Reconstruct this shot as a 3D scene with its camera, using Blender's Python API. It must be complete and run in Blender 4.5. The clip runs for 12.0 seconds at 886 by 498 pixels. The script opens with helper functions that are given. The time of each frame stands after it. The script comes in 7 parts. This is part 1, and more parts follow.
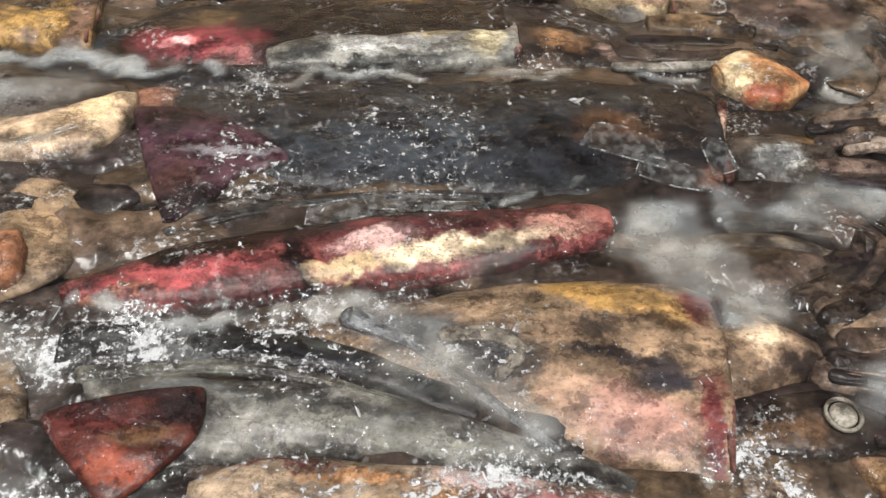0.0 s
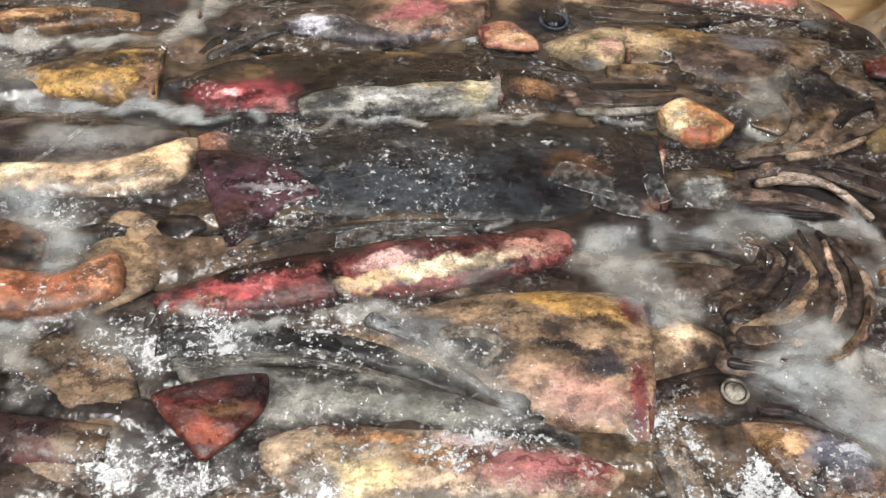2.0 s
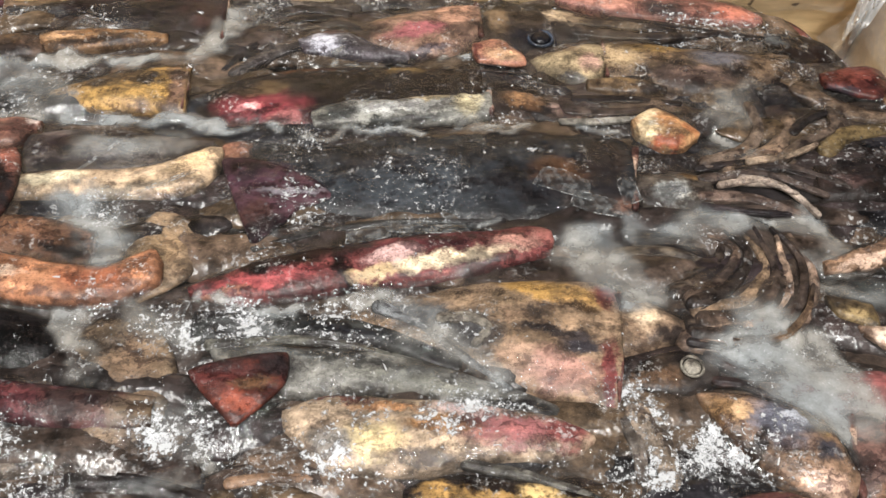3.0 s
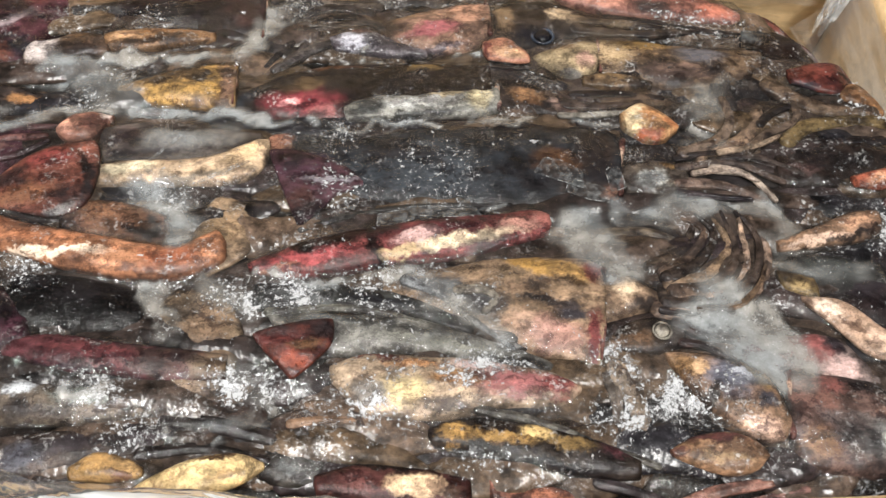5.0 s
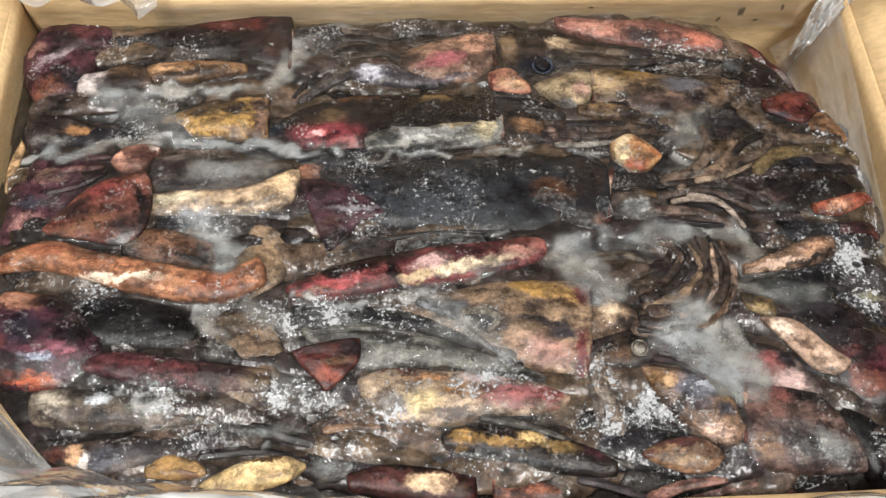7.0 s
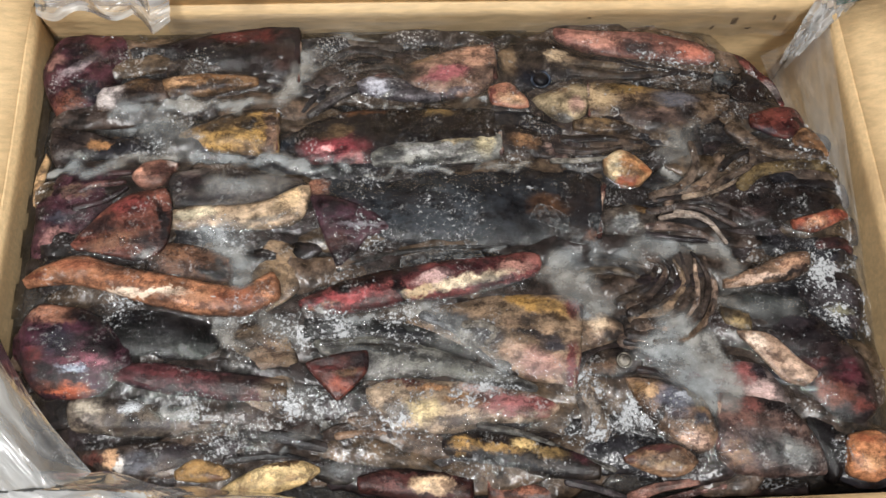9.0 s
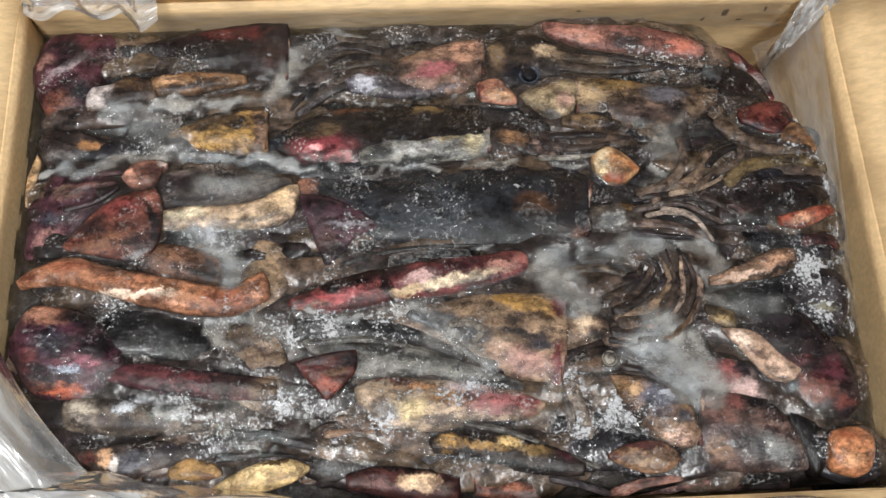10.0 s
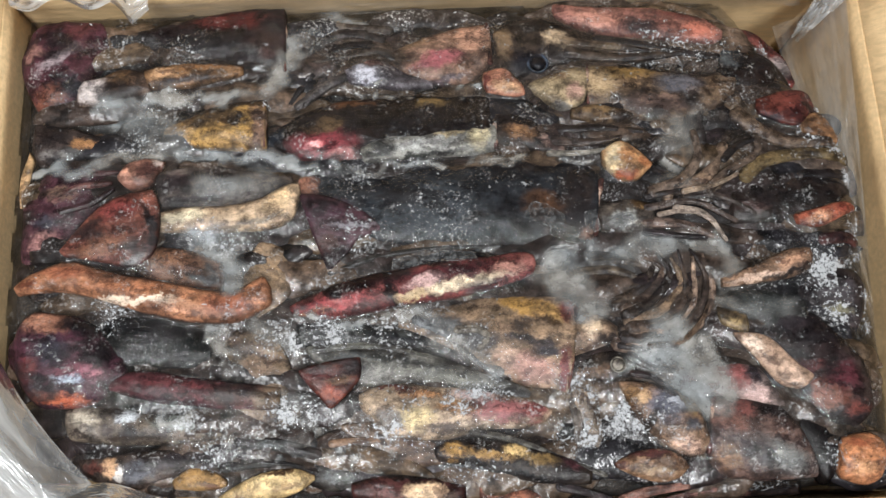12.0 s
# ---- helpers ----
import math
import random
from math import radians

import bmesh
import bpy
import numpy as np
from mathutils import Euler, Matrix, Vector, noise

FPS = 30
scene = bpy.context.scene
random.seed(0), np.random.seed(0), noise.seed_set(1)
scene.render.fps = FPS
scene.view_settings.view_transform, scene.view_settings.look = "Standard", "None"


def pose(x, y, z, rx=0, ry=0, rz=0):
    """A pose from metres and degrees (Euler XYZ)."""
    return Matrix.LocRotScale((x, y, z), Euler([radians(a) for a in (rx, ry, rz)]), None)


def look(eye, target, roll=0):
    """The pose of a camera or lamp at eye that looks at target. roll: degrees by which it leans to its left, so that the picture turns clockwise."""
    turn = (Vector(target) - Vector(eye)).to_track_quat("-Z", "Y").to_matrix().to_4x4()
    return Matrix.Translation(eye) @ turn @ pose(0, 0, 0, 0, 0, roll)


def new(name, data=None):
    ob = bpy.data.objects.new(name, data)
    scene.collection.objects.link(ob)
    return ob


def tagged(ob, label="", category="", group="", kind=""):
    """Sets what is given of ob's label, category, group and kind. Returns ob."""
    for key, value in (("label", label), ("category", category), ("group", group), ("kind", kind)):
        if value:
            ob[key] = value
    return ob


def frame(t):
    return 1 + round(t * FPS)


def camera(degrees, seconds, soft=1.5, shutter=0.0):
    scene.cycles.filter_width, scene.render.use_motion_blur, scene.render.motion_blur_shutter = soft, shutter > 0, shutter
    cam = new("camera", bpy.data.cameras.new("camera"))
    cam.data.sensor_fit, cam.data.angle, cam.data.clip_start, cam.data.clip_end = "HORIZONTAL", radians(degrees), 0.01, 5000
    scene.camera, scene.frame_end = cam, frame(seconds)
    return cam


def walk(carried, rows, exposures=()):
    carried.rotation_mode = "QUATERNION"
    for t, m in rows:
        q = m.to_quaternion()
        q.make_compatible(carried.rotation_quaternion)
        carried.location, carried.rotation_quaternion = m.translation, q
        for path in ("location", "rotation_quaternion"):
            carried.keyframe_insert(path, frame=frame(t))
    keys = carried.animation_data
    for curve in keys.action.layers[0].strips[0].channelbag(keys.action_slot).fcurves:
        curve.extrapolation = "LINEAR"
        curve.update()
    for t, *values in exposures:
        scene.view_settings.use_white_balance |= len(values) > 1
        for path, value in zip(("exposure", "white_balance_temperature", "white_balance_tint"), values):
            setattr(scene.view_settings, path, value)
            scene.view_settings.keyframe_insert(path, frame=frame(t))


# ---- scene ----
cam = camera(55.19, 12.0)
PATH = [   # seconds, eye, pitch, roll, yaw
    (0, (-0.0025, -0.1850, 0.3048), -50.07, 3.93, -5.83),
    (0.5, (-0.0104, -0.1931, 0.3296), -50.71, 3.30, -5.29),
    (1, (-0.0053, -0.1977, 0.3481), -52.10, 2.45, -4.92),
    (1.5, (-0.0064, -0.2073, 0.3669), -52.21, 2.85, -5.20),
    (2, (-0.0080, -0.2193, 0.3753), -52.20, 4.21, -6.47),
    (2.5, (-0.0077, -0.2339, 0.3913), -52.29, 3.96, -6.37),
    (4.5, (-0.0147, -0.2708, 0.4681), -54.95, 3.04, -5.45),
    (5, (-0.0188, -0.2698, 0.4851), -57.21, 3.98, -6.31),
    (5.5, (-0.0193, -0.2662, 0.5110), -59.73, 3.99, -6.83),
    (6, (-0.0248, -0.2592, 0.5350), -60.82, 3.71, -6.58),
    (6.5, (-0.0257, -0.2544, 0.5559), -61.77, 4.23, -6.60),
    (8.5, (-0.0270, -0.2222, 0.6228), -67.21, 5.67, -7.89),
    (9, (-0.0276, -0.2082, 0.6345), -68.51, 6.15, -8.23),
    (9.5, (-0.0243, -0.1965, 0.6412), -69.54, 5.64, -7.80),
    (10, (-0.0144, -0.1893, 0.6476), -70.93, 5.22, -7.56),
    (10.5, (-0.0166, -0.1800, 0.6567), -71.88, 4.88, -6.96),
    (11, (-0.0169, -0.1646, 0.6573), -72.86, 5.65, -7.83),
    (11.5, (-0.0116, -0.1500, 0.6572), -74.33, 4.89, -7.47),
    (12, (-0.0084, -0.1378, 0.6475), -75.94, 3.90, -6.46),
]


def aimed(eye, pitch, roll, yaw):
    p, y = radians(pitch), radians(yaw)
    way = Vector((-math.sin(y) * math.cos(p), math.cos(y) * math.cos(p), math.sin(p)))
    return look(eye, Vector(eye) + way, roll)


# ---- light: a closed store room with two white ceiling panels ----
EXPOSURES = [(0.0, 0.58, 6500, 10), (0.5, 0.82, 6500, 10), (1.0, 0.68, 6500, 10), (2.5, 0.60, 6500, 10), (4.5, 0.50, 6500, 10), (5.5, 0.57, 6500, 10), (6.5, 0.43, 6500, 10),
             (8.5, 0.16, 6400, 10), (9.5, 0.04, 6300, 10), (10.0, 0.10, 6280, 10), (10.5, 0.10, 6250, 10), (12.0, 0.12, 6150, 9)]
walk(cam, [(t, aimed(eye, pitch, roll, yaw)) for t, eye, pitch, roll, yaw in PATH], EXPOSURES)

world = bpy.data.worlds.new("room_air")
scene.world = world
world.use_nodes = True
world.node_tree.nodes["Background"].inputs[0].default_value = (0.9, 0.95, 1.0, 1)
world.node_tree.nodes["Background"].inputs[1].default_value = 0.02
LAMPS = ((-0.52, -0.48), (0.50, -0.85))
LAMP_POWER = 27.0
LEVEL = 0.115          # mean height of the frozen surface inside the carton
CEIL, FLOOR = 1.75, -0.80
for lx, ly in LAMPS:
    la = bpy.data.lights.new("panel_light", "AREA")
    la.shape, la.size, la.size_y, la.energy, la.color = "RECTANGLE", 0.11, 1.15, LAMP_POWER, (1.0, 0.985, 0.95)
    new("panel_light", la).matrix_world = pose(lx, ly, CEIL - 0.06)


# ---- materials ----
def rgb(h):
    """Linear colour from six hex digits."""
    out = []
    for i in (0, 2, 4):
        c = int(h[i:i + 2], 16) / 255
        out.append(c / 12.92 if c < 0.04045 else ((c + 0.055) / 1.055) ** 2.4)
    mean = sum(out) / 3
    return [c + 0.2 * (mean - c) for c in out]


class Nodes:
    """Short-hand for one node material."""

    def __init__(self, name):
        self.mat = bpy.data.materials.new(name)
        self.mat.use_nodes = True
        self.tree = self.mat.node_tree
        self.tree.nodes.clear()
        self.out = self.add("ShaderNodeOutputMaterial")

    def add(self, kind, **props):
        n = self.tree.nodes.new(kind)
        for key, value in props.items():
            setattr(n, key, value)
        return n

    def put(self, socket, value):
        if isinstance(value, bpy.types.NodeSocket):
            self.tree.links.new(value, socket)
        elif socket.type == "RGBA" and len(value) == 3:
            socket.default_value = (*value, 1)
        else:
            socket.default_value = value

    def noise(self, vec, scale, detail=3.0, rough=0.55, colour=False):
        n = self.add("ShaderNodeTexNoise")
        self.put(n.inputs["Vector"], vec)
        n.inputs["Scale"].default_value, n.inputs["Detail"].default_value, n.inputs["Roughness"].default_value = scale, detail, rough
        return n.outputs["Color" if colour else "Fac"]

    def vec(self, op, a, b=(0, 0, 0)):
        n = self.add("ShaderNodeVectorMath", operation=op)
        self.put(n.inputs[0], a)
        self.put(n.inputs[1], b)
        return n.outputs["Value" if op == "LENGTH" else "Vector"]

    def math(self, op, a, b=0.0, clamp=False):
        n = self.add("ShaderNodeMath", operation=op, use_clamp=clamp)
        self.put(n.inputs[0], a)
        self.put(n.inputs[1], b)
        return n.outputs[0]

    def ramp(self, value, a, b, lo=0.0, hi=1.0):
        n = self.add("ShaderNodeMapRange", interpolation_type="SMOOTHSTEP")
        for i, v in enumerate((value, a, b, lo, hi)):
            self.put(n.inputs[i], v)
        return n.outputs[0]

    def mix(self, fac, a, b, blend="MIX"):
        n = self.add("ShaderNodeMix", data_type="RGBA", blend_type=blend)
        self.put(n.inputs[0], fac)
        self.put(n.inputs[6], a)
        self.put(n.inputs[7], b)
        return n.outputs[2]

    def grey(self, value):
        n = self.add("ShaderNodeCombineColor")
        for i in range(3):
            self.put(n.inputs[i], value)
        return n.outputs[0]

    def bump(self, height, distance, strength=1.0):
        n = self.add("ShaderNodeBump")
        self.put(n.inputs["Height"], height)
        n.inputs["Distance"].default_value, n.inputs["Strength"].default_value = distance, strength
        return n.outputs[0]

    def principled(self, **values):
        n = self.add("ShaderNodeBsdfPrincipled")
        for key, value in values.items():
            self.put(n.inputs[key.replace("_", " ")], value)
        return n.outputs[0]

    def blend(self, fac, a, b):
        n = self.add("ShaderNodeMixShader")
        self.put(n.inputs[0], fac)
        self.tree.links.new(a, n.inputs[1])
        self.tree.links.new(b, n.inputs[2])
        return n.outputs[0]

    def done(self, shader):
        self.tree.links.new(shader, self.out.inputs[0])
        return self.mat

    def coords(self):
        return self.add("ShaderNodeTexCoord").outputs["Object"]



def flesh(h):
    """A skin tone: pale flesh is paler, dark skin darker than its mean."""
    c = rgb(h)
    return [min(0.85, v * (0.60 + 1.5 * sum(c) / 3)) for v in c]



def skin(base, patches, seed, frost=1.0, dark=1.0, slant=0.0):
    """Wet squid skin: a base colour, patches of pigment and painted glint (x, y, rx, ry in mm, colour), mottling,
    fibres and frost.
    """
    m = Nodes("squid_skin")
    p = m.vec("ADD", m.coords(), (seed * 0.37, seed * 0.11, seed * 0.23))
    warp = m.vec("MULTIPLY", m.vec("SUBTRACT", m.noise(p, 75, 4, 0.65, True), (0.5, 0.5, 0.5)), (0.016, 0.016, 0.016))
    fine = m.vec("MULTIPLY", m.vec("SUBTRACT", m.noise(p, 420, 3, 0.6, True), (0.5, 0.5, 0.5)), (0.006, 0.006, 0.006))
    q = m.vec("ADD", m.vec("ADD", m.coords(), warp), fine)
    col = tuple(flesh(base))
    mott = m.noise(p, 85, 8, 0.66)
    col = m.mix(1.0, col, m.grey(m.ramp(mott, 0.3, 0.7, 0.75 - 0.45 * dark, 1.3 + 0.45 * dark)), "MULTIPLY")
    for x, y, rx, ry, h in patches:
        turned = m.add("ShaderNodeVectorRotate", rotation_type="Z_AXIS")
        m.put(turned.inputs["Vector"], m.vec("SUBTRACT", q, (x / 1000, y / 1000, 0)))
        turned.inputs["Angle"].default_value = -slant
        d = m.vec("MULTIPLY", turned.outputs[0], (1000 / rx, 1000 / ry, 0))
        k = m.ramp(m.vec("LENGTH", d), 0.45, 1.35, 0.95, 0.0)
        col = m.mix(k, col, flesh(h))
    here = m.add("ShaderNodeNewGeometry").outputs["Position"]
    ink = m.ramp(m.noise(m.vec("MULTIPLY", here, (0.75, 1.15, 1.0)), 44, 5, 0.6), 0.47, 0.63, 0.0, 0.8 * dark)
    col = m.mix(ink, col, (0.014, 0.012, 0.013))
    blots = m.ramp(m.noise(m.vec("MULTIPLY", q, (0.7, 1.1, 1.0)), 125, 5, 0.62), 0.53, 0.60, 0.0, 0.7 * dark)
    col = m.mix(blots, col, m.mix(1.0, col, (0.16, 0.13, 0.16), "MULTIPLY"))
    fib = m.noise(m.vec("MULTIPLY", p, (0.55, 1.0, 1.0)), 300, 6, 0.68)
    col = m.mix(1.0, col, m.grey(m.ramp(fib, 0.3, 0.7, 0.68, 1.32)), "MULTIPLY")
    along = m.noise(m.vec("MULTIPLY", q, (0.22, 1.0, 1.0)), 130, 3, 0.55)
    off = m.math("ABSOLUTE", m.math("SUBTRACT", along, 0.5))
    crease = m.math("MULTIPLY", m.ramp(off, 0.0, 0.035, 0.5, 0.0), m.ramp(m.noise(p, 50, 3), 0.42, 0.58))
    col = m.mix(crease, col, (0.012, 0.010, 0.010))
    pale = m.math("MULTIPLY", m.ramp(along, 0.56, 0.70), m.ramp(m.noise(p, 65, 3), 0.5, 0.64))
    col = m.mix(pale, col, m.mix(1.0, col, (2.1, 2.0, 1.85), "MULTIPLY"))
    dots = m.noise(p, 950, 3, 0.65)
    col = m.mix(m.ramp(dots, 0.54, 0.66, 0.0, 0.5 * dark), col, (0.03, 0.02, 0.02))
    veil = m.ramp(m.noise(p, 42, 5, 0.62), 0.54, 0.72, 0.0, 0.6 * frost)
    col = m.mix(m.math("MULTIPLY", veil, m.ramp(m.noise(p, 430, 6, 0.74), 0.52, 0.61)), col, (0.62, 0.61, 0.60))
    nor = m.bump(m.math("ADD", m.noise(p, 150, 2.5, 0.5), m.math("SUBTRACT", m.math("MULTIPLY", fib, 0.28), m.math("MULTIPLY", crease, 0.5))), 0.0008, 1.0)
    glint = m.bump(m.math("ADD", m.noise(p, 800, 2, 0.6), m.math("MULTIPLY", m.noise(p, 150, 2.5, 0.5), 2.2)), 0.00035, 1.0)
    return m.done(m.principled(Base_Color=col, Roughness=m.ramp(m.noise(p, 130, 3), 0.3, 0.7, 0.35, 0.6),
                               Specular_IOR_Level=0.06, Coat_Weight=0.34, Coat_Roughness=0.14, Coat_Normal=glint, Normal=nor))


def glaze_material():
    """Clear to milky ice over the squid: cloudiness from trapped air, and crevice shade painted in where it is thick.
    """
    m = Nodes("ice_glaze")
    p = m.coords()
    a = m.add("ShaderNodeAttribute", attribute_name="cloud").outputs["Fac"]
    wisps = m.ramp(m.noise(m.vec("MULTIPLY", p, (0.8, 1.0, 1)), 60, 5, 0.6), 0.30, 0.72, 0.4, 1.3)
    grain = m.ramp(m.noise(p, 900, 3, 0.7), 0.35, 0.7, 0.92, 1.08)
    fac = m.math("MULTIPLY", m.math("MULTIPLY", a, wisps), grain, True)
    flecks = m.ramp(m.noise(p, 640, 4, 0.68), 0.605, 0.68, 0.0, 0.8)
    flecks = m.math("MULTIPLY", flecks, m.ramp(m.noise(p, 38, 3, 0.6), 0.44, 0.62))
    r = m.add("ShaderNodeAttribute", attribute_name="rime").outputs["Fac"]
    snow = m.math("ADD", m.noise(p, 430, 7, 0.74), m.math("MULTIPLY", m.math("ADD", r, m.math("MULTIPLY", m.noise(p, 90, 4, 0.6), 0.8)), 0.20))
    flecks = m.math("MAXIMUM", flecks, m.math("MULTIPLY", m.ramp(snow, 0.635, 0.77, 0.0, 0.8), m.ramp(r, 0.02, 0.2)))
    fac = m.math("MAXIMUM", fac, flecks)
    pale = m.mix(m.ramp(m.noise(p, 25, 4), 0.35, 0.65), (0.30, 0.285, 0.26), (0.27, 0.285, 0.29))
    # near-black tint: puts the shade of the gaps between bodies into the ice
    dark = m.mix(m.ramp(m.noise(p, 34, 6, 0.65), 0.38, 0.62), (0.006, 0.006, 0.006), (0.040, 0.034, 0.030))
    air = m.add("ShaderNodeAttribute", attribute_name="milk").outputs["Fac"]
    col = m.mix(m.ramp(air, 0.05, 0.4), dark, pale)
    col = m.mix(flecks, col, (0.62, 0.63, 0.645))
    h = m.math("ADD", m.noise(p, 230, 3.5, 0.6), m.math("MULTIPLY", m.noise(p, 60, 2), 3.0))
    nor = m.bump(h, 0.0006, 1.0)
    body = m.principled(Base_Color=col, Specular_IOR_Level=0.15, Roughness=0.4, Normal=nor)
    clear = m.add("ShaderNodeBsdfTransparent").outputs[0]
    gloss = m.add("ShaderNodeBsdfGlossy")
    gloss.inputs["Roughness"].default_value = 0.08
    m.put(gloss.inputs["Normal"], nor)
    fres = m.add("ShaderNodeFresnel")
    fres.inputs["IOR"].default_value = 1.36
    m.put(fres.inputs["Normal"], nor)
    return m.done(m.blend(m.math("MULTIPLY", fres.outputs[0], 0.8, True), m.blend(fac, clear, body), gloss.outputs[0]))


def core_material():
    m = Nodes("block_ice")
    p = m.coords()
    col = m.mix(m.ramp(m.noise(p, 45, 5, 0.6), 0.35, 0.65), (0.012, 0.011, 0.011), (0.06, 0.05, 0.045))
    col = m.mix(m.ramp(m.noise(p, 300, 4, 0.7), 0.6, 0.7, 0, 0.7), col, (0.35, 0.36, 0.37))
    return m.done(m.principled(Base_Color=col, Roughness=0.35, Normal=m.bump(m.noise(p, 200, 5), 0.003)))


def deep_skin():
    """Skin of the bodies deeper in the block, each of its own tone."""
    m = Nodes("deep_squid_skin")
    p = m.coords()
    g = m.add("ShaderNodeNewGeometry").outputs["Random Per Island"]
    n = m.add("ShaderNodeValToRGB")
    m.put(n.inputs[0], g)
    tones = ("1e1a1b", "2c2320", "40332b", "261e22", "54422f", "302a29", "5e4a3a", "201e22")
    for i, h in enumerate(tones):
        el = n.color_ramp.elements[i] if i < 2 else n.color_ramp.elements.new(i / 8)
        el.position, el.color = i / 8, (*rgb(h), 1)
    col = m.mix(1.0, n.outputs[0], m.grey(m.ramp(m.noise(p, 80, 8, 0.68), 0.3, 0.7, 0.15, 1.9)), "MULTIPLY")
    fib = m.noise(m.vec("MULTIPLY", p, (0.5, 1.0, 1.0)), 300, 5, 0.7)
    col = m.mix(1.0, col, m.grey(m.ramp(fib, 0.3, 0.7, 0.65, 1.35)), "MULTIPLY")
    veil = m.math("MULTIPLY", m.ramp(m.noise(p, 40, 5), 0.5, 0.68, 0, 0.8), m.ramp(m.noise(p, 420, 6, 0.74), 0.52, 0.61))
    col = m.mix(veil, col, (0.55, 0.55, 0.55))
    nor = m.bump(m.noise(p, 150, 2.5, 0.5), 0.0008)
    return m.done(m.principled(Base_Color=col, Specular_IOR_Level=0.15, Roughness=0.4, Coat_Weight=0.4, Coat_Roughness=0.13, Coat_Normal=nor, Normal=nor))


def frost_material():
    m = Nodes("frost_crumbs")
    g = m.add("ShaderNodeNewGeometry").outputs["Random Per Island"]
    col = m.mix(g, (0.35, 0.36, 0.38), (0.8, 0.8, 0.81))
    body = m.principled(Base_Color=col, Roughness=0.22, Coat_Weight=0.5)
    clear = m.add("ShaderNodeBsdfTransparent").outputs[0]
    return m.done(m.blend(m.ramp(g, 0.0, 1.0, 0.06, 0.5), clear, body))


def film_material(name, veil, shine):
    """Thin crumpled polythene: mostly clear, milky along its folds."""
    m = Nodes(name)
    f = m.add("ShaderNodeAttribute", attribute_name="fold").outputs["Vector"]
    streak = m.noise(m.vec("MULTIPLY", f, (0.14, 1.0, 1.0)), 42, 4, 0.6)
    fine = m.noise(m.vec("MULTIPLY", f, (0.16, 1.0, 1.0)), 190, 3, 0.55)
    fac = m.ramp(m.math("ADD", streak, m.math("MULTIPLY", fine, 0.25)), 0.48, 0.80, veil * 0.30, min(1.0, veil * 1.7))
    nor = m.bump(m.math("ADD", m.math("MULTIPLY", streak, 2.0), m.math("MULTIPLY", fine, 0.35)), 0.0013, 1.0)
    body = m.principled(Base_Color=(0.62, 0.625, 0.62), Roughness=0.3, Normal=nor)
    clear = m.add("ShaderNodeBsdfTransparent").outputs[0]
    gloss = m.add("ShaderNodeBsdfGlossy")
    gloss.inputs["Roughness"].default_value = 0.12
    m.put(gloss.inputs["Normal"], nor)
    fres = m.add("ShaderNodeFresnel")
    fres.inputs["IOR"].default_value = 1.5
    m.put(fres.inputs["Normal"], nor)
    return m.done(m.blend(m.math("MULTIPLY", fres.outputs[0], shine, True), m.blend(fac, clear, body), gloss.outputs[0]))


def cardboard(name, stains=()):
    m = Nodes(name)
    p = m.coords()
    fibre = m.noise(m.vec("MULTIPLY", p, (0.25, 1.0, 1.0)), 260, 5, 0.65)
    col = m.mix(m.ramp(m.noise(p, 9, 4), 0.3, 0.7), (0.60, 0.415, 0.215), (0.68, 0.49, 0.27))
    col = m.mix(1.0, col, m.grey(m.ramp(fibre, 0.3, 0.7, 0.86, 1.1)), "MULTIPLY")
    damp = m.ramp(m.noise(p, 16, 4, 0.6), 0.52, 0.7, 0.0, 0.45)
    col = m.mix(damp, col, (0.36, 0.235, 0.12))
    q = m.vec("ADD", p, m.vec("MULTIPLY", m.vec("SUBTRACT", m.noise(p, 160, 3, 0.6, True), (0.5, 0.5, 0.5)), (0.008, 0.008, 0.008)))
    for x, z, rx, rz in stains:
        d = m.vec("MULTIPLY", m.vec("SUBTRACT", q, (x, 0, z)), (1 / rx, 0, 1 / rz))
        col = m.mix(m.ramp(m.vec("LENGTH", d), 0.6, 1.2, 0.9, 0.0), col, (0.07, 0.035, 0.012))
    return m.done(m.principled(Base_Color=col, Roughness=m.ramp(fibre, 0.3, 0.7, 0.5, 0.75), Normal=m.bump(fibre, 0.0006)))


def plain(name, c1, c2, scale, rough, metal=0.0, depth=0.001):
    m = Nodes(name)
    p = m.coords()
    n = m.noise(p, scale, 5, 0.6)
    col = m.mix(m.ramp(n, 0.3, 0.7), c1, c2)
    col = m.mix(1.0, col, m.grey(m.ramp(m.noise(p, scale * 14, 3), 0.3, 0.7, 0.88, 1.1)), "MULTIPLY")
    return m.done(m.principled(Base_Color=col, Roughness=rough, Metallic=metal, Normal=m.bump(n, depth)))


# ---- mesh helpers ----
def part(name, bm, material, parent=None, label=""):
    """One mesh object from a bmesh, under a thing or a part."""
    me = bpy.data.meshes.new(name)
    bm.to_mesh(me)
    bm.free()
    for poly in me.polygons:
        poly.use_smooth = True
    me.materials.append(material)
    ob = new(name, me)
    if parent:
        ob.parent = parent
    if label:
        tagged(ob, label)
    return ob


def box_mesh(lo, hi, bevel=0.0, bend=None):
    bm = bmesh.new()
    bmesh.ops.create_cube(bm, size=1)
    for v in bm.verts:
        v.co = [lo[i] + (v.co[i] + 0.5) * (hi[i] - lo[i]) for i in range(3)]
    if bevel:
        bmesh.ops.bevel(bm, geom=bm.edges[:], offset=bevel, segments=2, affect="EDGES")
    if bend:
        for v in bm.verts:
            v.co = bend(v.co)
    return bm


